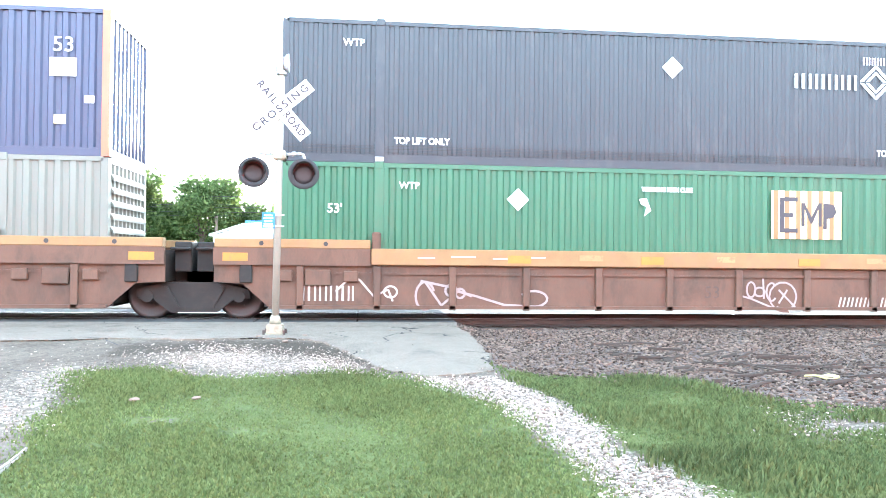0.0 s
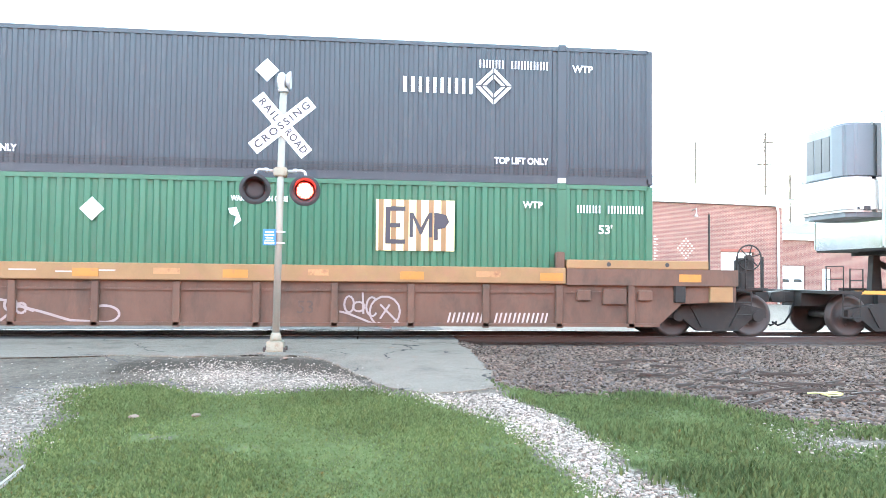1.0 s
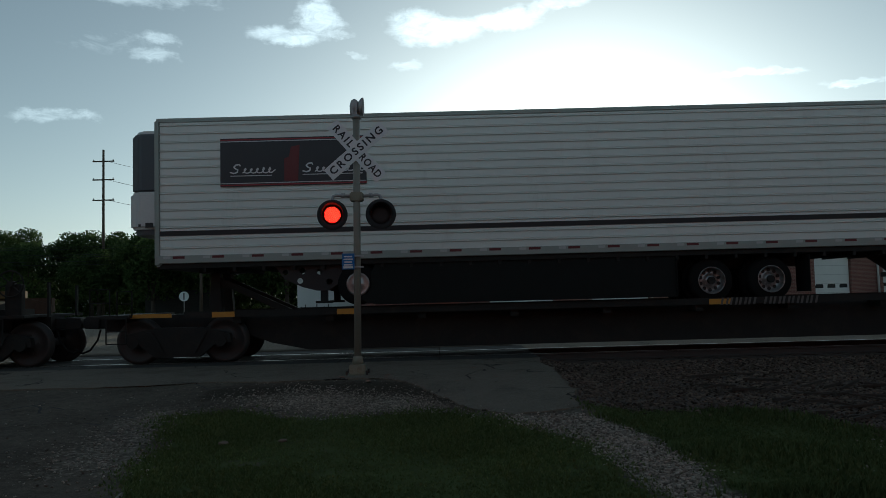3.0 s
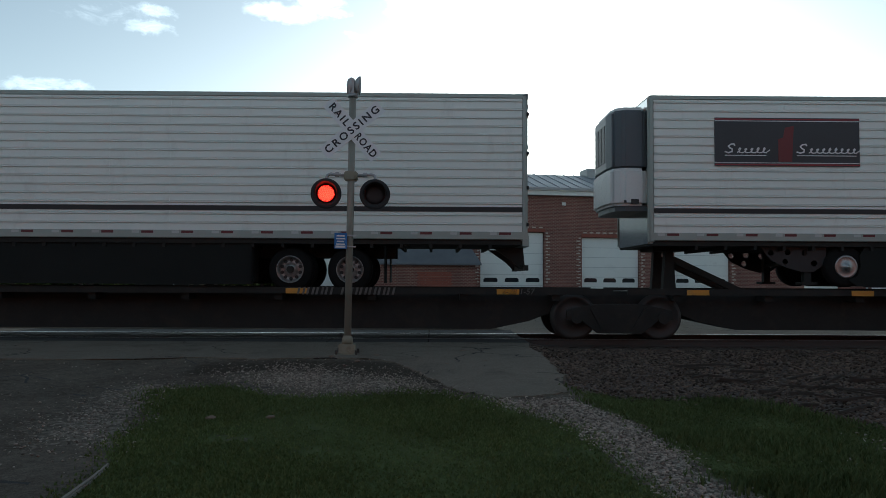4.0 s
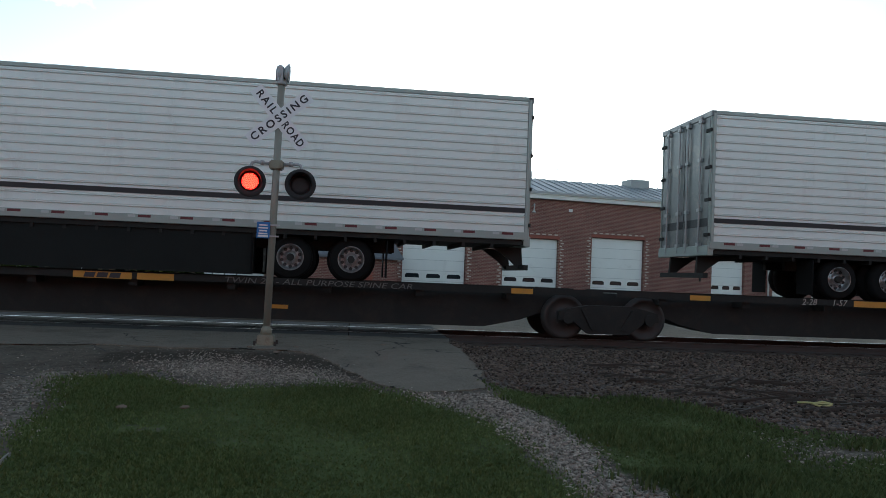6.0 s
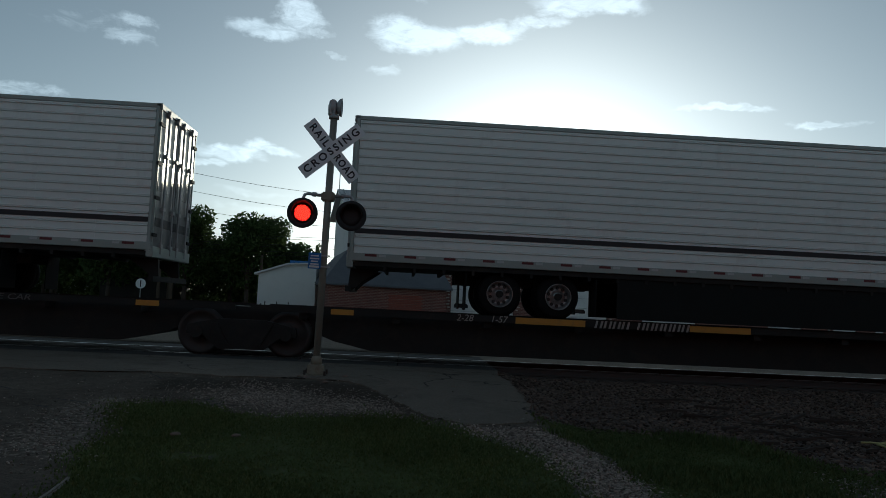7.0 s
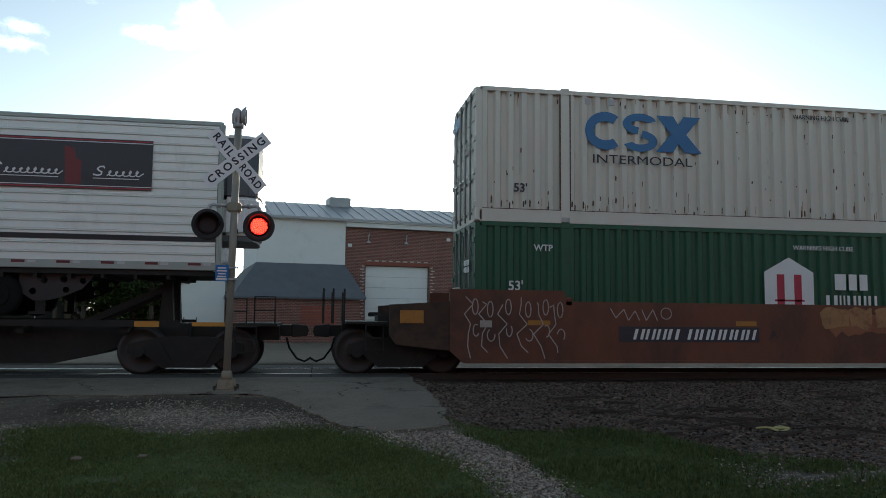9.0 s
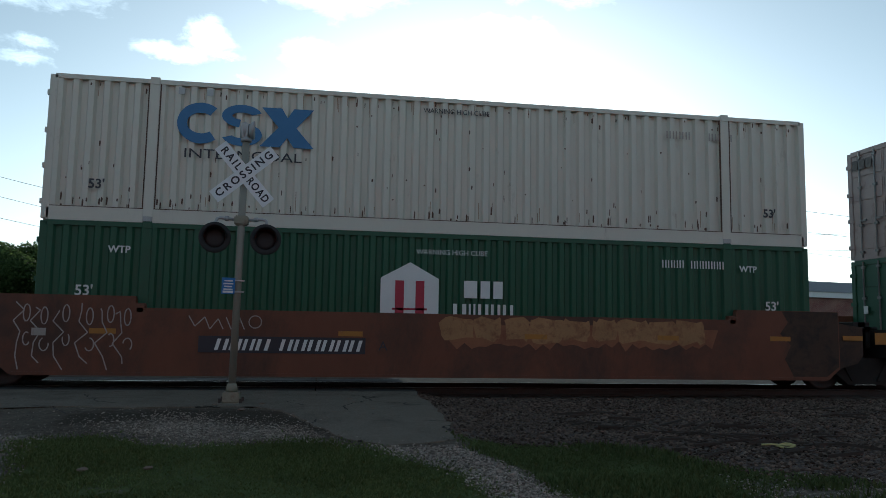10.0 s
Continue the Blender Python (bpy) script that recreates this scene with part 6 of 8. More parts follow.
def wobble(px, py, scale, seed):
    r = np.random.RandomState(seed)
    out = np.zeros(px.shape)
    for k in range(10):
        a = r.uniform(0, 2 * math.pi)
        f = scale * r.uniform(0.5, 2.5)
        out += np.sin((px * math.cos(a) + py * math.sin(a)) * f + r.uniform(0, 6.28)) / 10 * 2.2
    return out


def height(px, py):
    road = np.interp(py, [-30, -14, -11, -4.6, 3, 12, 40], [-0.5, -0.45, -0.36, 0.0, 0.0, -0.15, -0.25])
    bal = np.interp(py, [-30, -14, -11, -6, -1.9, -1.0, 1.0, 3.0, 8, 40], [-0.5, -0.45, -0.36, -0.27, -0.2, -0.17, -0.17, -0.2, -0.2, -0.25])
    w = np.clip((px - 3.0) / 0.8, 0, 1)
    base = road * (1 - w) + bal * w
    return np.where((py > -1.75) & (py < 1.85) & (px < 3.3), -0.17, base)


def build_ground():
    xs = np.concatenate([[-900, -400, -200, -100, -60, -40, -28, -20, -15], np.arange(-12, 14.01, 0.1), [15, 17, 20, 25, 32, 42, 60, 100, 200, 400, 900]])
    ys = np.concatenate([[-900, -300, -100, -50, -30, -22], np.arange(-18, -1.69, 0.1), [-1.0, -0.4, 0.4, 1.0, 1.84, 1.86, 2.5, 3, 5, 8, 12, 18, 26, 40, 60, 100, 200, 400, 900]])
    gx, gy = np.meshgrid(xs, ys)
    px, py = gx.ravel(), gy.ravel()
    wob = wobble(px, py, 3.0, 3) * 0.12 + wobble(px, py, 11.0, 5) * 0.06
    def soft(poly, edge):
        return np.clip(signed(px, py, poly) / edge + 0.5 + wob / edge, 0, 1)
    gr = np.maximum(soft(GRASS_A, 0.16), soft(GRASS_B, 0.3))
    wh = np.maximum.reduce([soft(PATH_W, 0.25), soft(CRESCENT, 0.9) * 0.55, soft(DRIVE, 0.6) * 0.45, soft(PATCH_W, 0.8) * 0.35])
    ba = soft(BALLAST, 0.2)
    gr = gr * (1 - 0.8 * soft(PATCH_W, 0.7))
    far_grass = np.clip((np.hypot(px, py - 10) - 55) / 10, 0, 1)
    far_grass = np.maximum(far_grass, np.clip((-px - 9) / 3, 0, 1) * np.clip((py - 26) / 4, 0, 1))
    gr = np.maximum(gr, far_grass)
    for bx, by, br in BARE:
        gr = gr * (1 - 0.35 * np.clip(1.2 - np.hypot(px - bx, (py - by) * 1.2) / br + wob * 3, 0, 1))
    ba = ba * (1 - gr)
    tone = 0.45 - 0.6 * soft(DIRT, 0.3)
    tone = np.where(py > 2.5, 0.95, tone)
    z = height(px, py)
    fine = (np.abs(px) < 14) & (py > -18) & (py < -1.7)
    z = z + fine * (0.012 * wobble(px, py, 2.0, 8) * np.clip(0.5 - signed(px, py, SLAB) / 0.3, 0, 1) + 0.03 * gr * wobble(px, py, 1.3, 9) * 0.6)
    nx, ny = len(xs), len(ys)
    idx = np.arange(nx * ny).reshape(ny, nx)
    faces = np.stack([idx[:-1, :-1].ravel(), idx[:-1, 1:].ravel(), idx[1:, 1:].ravel(), idx[1:, :-1].ravel()], 1)
    m = bpy.data.materials.new("ground of asphalt, gravel, ballast and turf")
    m.use_nodes = True
    nt = m.node_tree
    bsdf = nt.nodes["Principled BSDF"]
    at = nt.nodes.new("ShaderNodeAttribute")
    at.attribute_name = "zones"
    sep = nt.nodes.new("ShaderNodeSeparateColor")
    link(nt, at.outputs["Color"], sep.inputs[0])
    coord = nt.nodes.new("ShaderNodeTexCoord")
    def tex(scale, detail=6.0):
        n = add_node(nt, "ShaderNodeTexNoise", Scale=scale, Detail=detail, Roughness=0.65)
        link(nt, coord.outputs["Object"], n.inputs["Vector"])
        return n.outputs["Fac"]
    def ramp(fac, a, b, lo=0.3, hi=0.7):
        r = nt.nodes.new("ShaderNodeValToRGB")
        r.color_ramp.elements[0].position, r.color_ramp.elements[1].position = lo, hi
        r.color_ramp.elements[0].color, r.color_ramp.elements[1].color = (*a, 1), (*b, 1)
        link(nt, fac, r.inputs[0])
        return r.outputs[0]
    def mixed(fac, a, b):
        x = nt.nodes.new("ShaderNodeMix")
        x.data_type = "RGBA"
        link(nt, fac, x.inputs[0])
        link(nt, a, x.inputs[6])
        link(nt, b, x.inputs[7])
        return x.outputs[2]
    grain = tex(70.0)
    broad = tex(0.9, 5.0)
    vor = add_node(nt, "ShaderNodeTexVoronoi", Scale=28.0)
    link(nt, coord.outputs["Object"], vor.inputs["Vector"])
    chip = nt.nodes.new("ShaderNodeRGBToBW")
    link(nt, vor.outputs["Color"], chip.inputs[0])
    speck = maths(nt, "MULTIPLY", maths(nt, "SUBTRACT", chip.outputs[0], 0.5), 0.35)
    shade = maths(nt, "ADD", maths(nt, "ADD", at.outputs["Alpha"], speck), maths(nt, "ADD", maths(nt, "MULTIPLY", maths(nt, "SUBTRACT", broad, 0.5), 1.0), maths(nt, "MULTIPLY", maths(nt, "SUBTRACT", tex(7.0, 8.0), 0.5), 1.0)), True)
    asp = mixed(shade, ramp(grain, (0.033, 0.028, 0.021), (0.095, 0.08, 0.062)), ramp(grain, (0.15, 0.126, 0.1), (0.26, 0.22, 0.175)))
    crack = add_node(nt, "ShaderNodeTexVoronoi", Scale=0.45)
    crack.feature = "DISTANCE_TO_EDGE"
    warp = nt.nodes.new("ShaderNodeMix")
    warp.data_type = "VECTOR"
    warp.inputs[0].default_value = 0.12
    wn = add_node(nt, "ShaderNodeTexNoise", Scale=2.0, Detail=4.0)
    link(nt, coord.outputs["Object"], wn.inputs["Vector"])
    link(nt, coord.outputs["Object"], warp.inputs[4])
    link(nt, wn.outputs["Color"], warp.inputs[5])
    link(nt, warp.outputs[1], crack.inputs["Vector"])
    crk = maths(nt, "MULTIPLY", maths(nt, "LESS_THAN", crack.outputs["Distance"], 0.004), maths(nt, "GREATER_THAN", tex(0.5, 2.0), 0.52))
    asp = mixed(crk, asp, ramp(grain, (0.05, 0.05, 0.05), (0.08, 0.08, 0.08)))
    white = ramp(vor.outputs["Color"], (0.12, 0.104, 0.084), (0.46, 0.4, 0.33), 0.1, 0.9)
    ball = ramp(vor.outputs["Color"], (0.05, 0.04, 0.035), (0.19, 0.15, 0.13), 0.1, 0.9)
    turf = ramp(tex(3.0), (0.068, 0.084, 0.03), (0.108, 0.138, 0.048))
    jitter = maths(nt, "SUBTRACT", tex(14.0, 6.0), 0.5)
    def edge(channel, width):
        return maths(nt, "ADD", maths(nt, "MULTIPLY", maths(nt, "ADD", maths(nt, "SUBTRACT", channel, 0.5), maths(nt, "MULTIPLY", jitter, 1.6)), width), 0.5, True)
    col = mixed(edge(sep.outputs[2], 3.0), asp, ball)
    col = mixed(edge(sep.outputs[0], 2.2), col, white)
    col = mixed(edge(sep.outputs[1], 3.5), col, turf)
    link(nt, col, bsdf.inputs["Base Color"])
    bsdf.inputs["Roughness"].default_value = 0.92
    bsdf.inputs["Specular IOR Level"].default_value = 0.12
    b = add_node(nt, "ShaderNodeBump", Strength=0.7, Distance=0.02)
    link(nt, maths(nt, "ADD", maths(nt, "MULTIPLY", vor.outputs["Distance"], 0.6), grain), b.inputs["Height"])
    link(nt, b.outputs[0], bsdf.inputs["Normal"])
    ob = raw("ground", np.stack([px, py, z], 1), faces, m, smooth=True)
    ca = ob.data.color_attributes.new("zones", "FLOAT_COLOR", "POINT")
    ca.data.foreach_set("color", np.stack([wh, gr, ba, tone], 1).astype(np.float32).ravel())
    return tagged(ob, "ground of worn asphalt, white gravel, ballast and lawn", "ground", kind="structure")


build_ground()


def slab_material():
    """Old rolled asphalt: pale worn face, dark aggregate, stains, a few cracks."""
    m = material("worn pale asphalt", (0.19, 0.163, 0.13), 0.9, vary=0.14, scale=9, dirt=(0.1, 0.086, 0.07), dirt_amount=0.35, dirt_scale=0.9, bump=0.5, bump_scale=140, spec=0.12)
    nt = m.node_tree
    bsdf = nt.nodes["Principled BSDF"]
    base = bsdf.inputs["Base Color"].links[0].from_socket
    coord = nt.nodes.new("ShaderNodeTexCoord")
    warp = add_node(nt, "ShaderNodeTexNoise", Scale=1.3, Detail=5.0)
    link(nt, coord.outputs["Object"], warp.inputs["Vector"])
    push = nt.nodes.new("ShaderNodeVectorMath")
    push.operation = "MULTIPLY_ADD"
    push.inputs[1].default_value = (0.9, 0.9, 0.9)
    link(nt, warp.outputs["Color"], push.inputs[0])
    link(nt, coord.outputs["Object"], push.inputs[2])
    cell = add_node(nt, "ShaderNodeTexVoronoi", Scale=0.55)
    cell.feature = "DISTANCE_TO_EDGE"
    link(nt, push.outputs[0], cell.inputs["Vector"])
    gate = add_node(nt, "ShaderNodeTexNoise", Scale=0.6, Detail=2.0)
    link(nt, coord.outputs["Object"], gate.inputs["Vector"])
    line = maths(nt, "MULTIPLY", maths(nt, "LESS_THAN", cell.outputs["Distance"], 0.007), maths(nt, "GREATER_THAN", gate.outputs["Fac"], 0.5))
    grit = add_node(nt, "ShaderNodeTexVoronoi", Scale=75.0)
    link(nt, coord.outputs["Object"], grit.inputs["Vector"])
    fleck = nt.nodes.new("ShaderNodeRGBToBW")
    link(nt, grit.outputs["Color"], fleck.inputs[0])
    hsv = nt.nodes.new("ShaderNodeHueSaturation")
    link(nt, base, hsv.inputs["Color"])
    link(nt, maths(nt, "ADD", maths(nt, "MULTIPLY", fleck.outputs[0], 0.6), 0.7), hsv.inputs["Value"])
    mix = nt.nodes.new("ShaderNodeMix")
    mix.data_type = "RGBA"
    mix.inputs[7].default_value = (0.045, 0.04, 0.035, 1)
    link(nt, line, mix.inputs[0])
    link(nt, hsv.outputs[0], mix.inputs[6])
    link(nt, mix.outputs[2], bsdf.inputs["Base Color"])
    return m


def crossing_slab():
    """The thin asphalt sheet of the crossing and its tongue towards the path, with a broken edge."""
    r = np.random.RandomState(71)
    pts = []
    for (ax, ay), (bx, by) in zip(SLAB, SLAB[1:] + SLAB[:1]):
        n = max(1, min(60, int(math.hypot(bx - ax, by - ay) / 0.07))) if max(ay, by) < -1.95 else 1
        for k in range(n):
            f = k / n
            d = 0.02 if n > 1 else 0.0
            pts.append((ax + (bx - ax) * f + r.normal(0, d), ay + (by - ay) * f + r.normal(0, d)))
    bm = bmesh.new()
    face = bm.faces.new([bm.verts.new((x, y, 0)) for x, y in pts])
    bmesh.ops.triangulate(bm, faces=[face])
    for y in (-4.6, -6.0):
        bmesh.ops.bisect_plane(bm, geom=list(bm.verts) + list(bm.edges) + list(bm.faces), plane_co=(0, y, 0), plane_no=(0, 1, 0))
    grown = bmesh.ops.extrude_face_region(bm, geom=list(bm.faces))["geom"]
    top = {v for v in grown if isinstance(v, bmesh.types.BMVert)}
    for v in bm.verts:
        road = float(np.interp(v.co.y, [-11, -4.6, 3], [-0.36, 0.0, 0.0]))
        v.co.z = road + (0.018 if v in top else -0.16)
    tagged(part("pavement", bm, slab_material()), "worn pale asphalt apron of the level crossing", "pavement", kind="structure")


crossing_slab()


def ground_z(px, py):
    return height(px, py) + 0.012 * wobble(px, py, 2.0, 8)


ICO = bmesh.new()
bmesh.ops.create_icosphere(ICO, subdivisions=1, radius=1.0)
ICO_V = np.array([v.co[:] for v in ICO.verts])
ICO_F = np.array([[v.index for v in f.verts] for f in ICO.faces])
ICO.free()


def stones(name, pts, sizes, mat, label, seed, flat=0.65):
    """Broken stones as one heap: every stone a squashed, dented lump of its own."""
    r = np.random.RandomState(seed)
    n, k = len(pts), len(ICO_V)
    dent = 1 + r.uniform(-0.32, 0.32, (n, k, 1))
    v = ICO_V[None] * dent * (sizes[:, None, None] * np.stack([r.uniform(0.7, 1.3, n), r.uniform(0.7, 1.3, n), flat * r.uniform(0.7, 1.2, n)], 1)[:, None, :])
    a = r.uniform(0, 6.28, n)
    c, s = np.cos(a)[:, None], np.sin(a)[:, None]
    x, y = v[..., 0] * c - v[..., 1] * s, v[..., 0] * s + v[..., 1] * c
    v = np.stack([x, y, v[..., 2]], 2) + pts[:, None, :]
    f = ICO_F[None] + (np.arange(n) * k)[:, None, None]
    return tagged(raw(name, v.reshape(-1, 3), f.reshape(-1, 3), mat), label, name, kind="stuff")


def scatter(poly, n, box4, seed, grow=0.0, soft=0.3):
    r = np.random.RandomState(seed)
    px, py = r.uniform(box4[0], box4[1], n), r.uniform(box4[2], box4[3], n)
    keep = signed(px, py, poly) + wobble(px, py, 3.0, 3) * 0.12 + r.normal(0, soft, n) * 0.5 + grow > 0
    return px[keep], py[keep], r


px, py, r = scatter(BALLAST, 30000, (3.2, 14, -9.5, -1.2), 11)
stones("ballast", np.stack([px, py, ground_z(px, py) + 0.008], 1), 0.011 + 0.024 * r.uniform(0, 1, len(px)) ** 2, "ballast", "pinkish grey crushed ballast stones beside the rails", 12)
allx, ally = [], []
for poly, n, b4, sft, seed in ((PATH_W, 30000, (2, 4.2, -13.5, -7.3), 0.2, 21), (CRESCENT, 24000, (-2.6, 2.6, -8.0, -4.8), 0.9, 22), (DRIVE, 20000, (-4.5, -0.8, -12, -5.6), 0.6, 23), (PATCH_W, 3200, (4.6, 8.6, -10.6, -8.2), 0.5, 24)):
    px, py, r = scatter(poly, n, b4, seed, -0.05, sft)
    if seed == 23:
        keep = r.uniform(0, 1, len(px)) < np.clip(0.7 - 0.4 * np.abs(px + 1.9), 0.06, 1)
        px, py = px[keep], py[keep]
    allx.append(px)
    ally.append(py)
r = np.random.RandomState(27)
allx.append(r.uniform(-6.5, 3.0, 1500))
ally.append(-2.1 - 7.6 * r.uniform(0, 1, 1500) ** 0.6)
px, py = np.concatenate(allx), np.concatenate(ally)
keep = (signed(px, py, GRASS_A) < 0.1) & ((signed(px, py, GRASS_B) < 0.6) | (signed(px, py, PATCH_W) > -0.4)) & ((signed(px, py, SLAB) < 0.03) | (r.uniform(0, 1, len(px)) < 0.05))
px, py = px[keep], py[keep]
r = np.random.RandomState(25)
stones("gravel", np.stack([px, py, ground_z(px, py) + np.where(signed(px, py, SLAB) > 0, 0.022, 0.008)], 1), np.where(px > 1.9, 1.0, 0.78) * (0.006 + 0.015 * r.uniform(0, 1, len(px)) ** 2.6), "gravel", "crushed white limestone gravel on the path and drive", 26)


def blades(name, px, py, h, mat, label, seed, width=0.009):
    r = np.random.RandomState(seed)
    n = len(px)
    z = ground_z(px, py) - 0.005
    a = r.uniform(0, 6.28, n)
    lean = r.uniform(0.05, 0.75, n) * h
    b = r.uniform(0, 6.28, n)
    w = width * r.uniform(0.6, 1.5, n)
    base = np.stack([px, py, z], 1)
    side = np.stack([np.cos(a) * w, np.sin(a) * w, np.zeros(n)], 1)
    mid = base + np.stack([np.cos(b) * lean * 0.35, np.sin(b) * lean * 0.35, h * 0.6], 1)
    tip = base + np.stack([np.cos(b) * lean, np.sin(b) * lean, h], 1)
    v = np.stack([base - side, base + side, mid + side * 0.7, mid - side * 0.7, tip], 1).reshape(-1, 3)
    o = (np.arange(n) * 5)[:, None]
    f = np.concatenate([np.stack([o + 0, o + 1, o + 2], 2), np.stack([o + 0, o + 2, o + 3], 2), np.stack([o + 3, o + 2, o + 4], 2)], 1).reshape(-1, 3)
    return tagged(raw(name, v, f, mat), label, "grass", kind="stuff")


px, py, r = scatter(GRASS_A, 190000, (-2.6, 3.6, -14.5, -6.3), 31, -0.02, 0.32)
thin = wobble(px, py, 3.5, 33) + r.normal(0, 0.4, len(px)) > -1.1
for bx, by, br in BARE:
    thin &= np.hypot(px - bx, (py - by) * 1.2) > br * r.uniform(0.1, 1.0, len(px))
px, py = px[thin], py[thin]
blades("lawn_grass", px, py, r.uniform(0.016, 0.042, len(px)), "grass", "short mown lawn grass with bare spots", 32)
px, py, r = scatter(GRASS_B, 150000, (3.0, 12.5, -14.5, -6.5), 34, -0.02, 0.25)
bare = signed(px, py, PATCH_W) + 0.3 * wobble(px, py, 4.0, 36) > r.uniform(-0.4, 0.9, len(px)) * 0.6
px, py = px[~bare], py[~bare]
tall = 0.03 + 0.085 * np.clip(wobble(px, py, 1.8, 37) + 0.3, 0, 1) * r.uniform(0.4, 1, len(px))
blades("verge_grass", px, py, tall, "verge", "uncut tufted verge grass with gravel showing", 35, 0.011)


# ---- brick works across the street ----
def brick_material():
    m = bpy.data.materials.new("red brickwork with pale joints")
    m.use_nodes = True
    nt = m.node_tree
    bsdf = nt.nodes["Principled BSDF"]
    coord = nt.nodes.new("ShaderNodeTexCoord")
    mp = nt.nodes.new("ShaderNodeMapping")
    mp.inputs["Rotation"].default_value = (radians(90), 0, 0)
    link(nt, coord.outputs["Object"], mp.inputs["Vector"])
    br = add_node(nt, "ShaderNodeTexBrick", Scale=1.0)
    br.inputs["Color1"].default_value, br.inputs["Color2"].default_value = (0.2, 0.075, 0.06, 1), (0.14, 0.055, 0.048, 1)
    br.inputs["Mortar"].default_value = (0.3, 0.2, 0.16, 1)
    br.inputs["Brick Width"].default_value, br.inputs["Row Height"].default_value, br.inputs["Mortar Size"].default_value = 0.21, 0.075, 0.01
    link(nt, mp.outputs[0], br.inputs["Vector"])
    stain = add_node(nt, "ShaderNodeTexNoise", Scale=0.6, Detail=6.0)
    link(nt, coord.outputs["Object"], stain.inputs["Vector"])
    hsv = nt.nodes.new("ShaderNodeHueSaturation")
    link(nt, br.outputs["Color"], hsv.inputs["Color"])
    link(nt, maths(nt, "ADD", maths(nt, "MULTIPLY", stain.outputs["Fac"], 0.7), 0.65), hsv.inputs["Value"])
    link(nt, hsv.outputs[0], bsdf.inputs["Base Color"])
    bsdf.inputs["Roughness"].default_value = 0.9
    b = add_node(nt, "ShaderNodeBump", Strength=0.4, Distance=0.01)
    link(nt, br.outputs["Fac"], b.inputs["Height"])
    b.invert = True
    link(nt, b.outputs[0], bsdf.inputs["Normal"])
    return m


M["brickwork"] = brick_material()


def overhead_door(parent, x0, x1, z0, z1, y, windows=True):
    bm = bmesh.new()
    n = max(3, round((z1 - z0) / 0.55))
    box(bm, x0, x1, y + 0.03, y + 0.05, z0, z1)
    door = part("overhead_door", bm, "line_grey", parent, "closed white sectional overhead door")
    for k in range(n):
        a, b = z0 + (z1 - z0) * k / n, z0 + (z1 - z0) * (k + 1) / n
        bm = bmesh.new()
        box(bm, x0, x1, y, y + 0.03, a + 0.012, b - 0.012)
        part("panel", bm, "door_white", door)
    if windows:
        for k in range(3):
            c = x0 + (x1 - x0) * (k + 0.5) / 3
            bm = bmesh.new()
            w = (x1 - x0) * 0.11
            prism(bm, [(c - w, z0 + 1.28), (c + w, z0 + 1.28), (c + w, z0 + 1.42), (c + w * 0.8, z0 + 1.5), (c - w * 0.8, z0 + 1.5), (c - w, z0 + 1.42)], y - 0.006, y + 0.02)
            part("pane", bm, "glass", door)
    return door


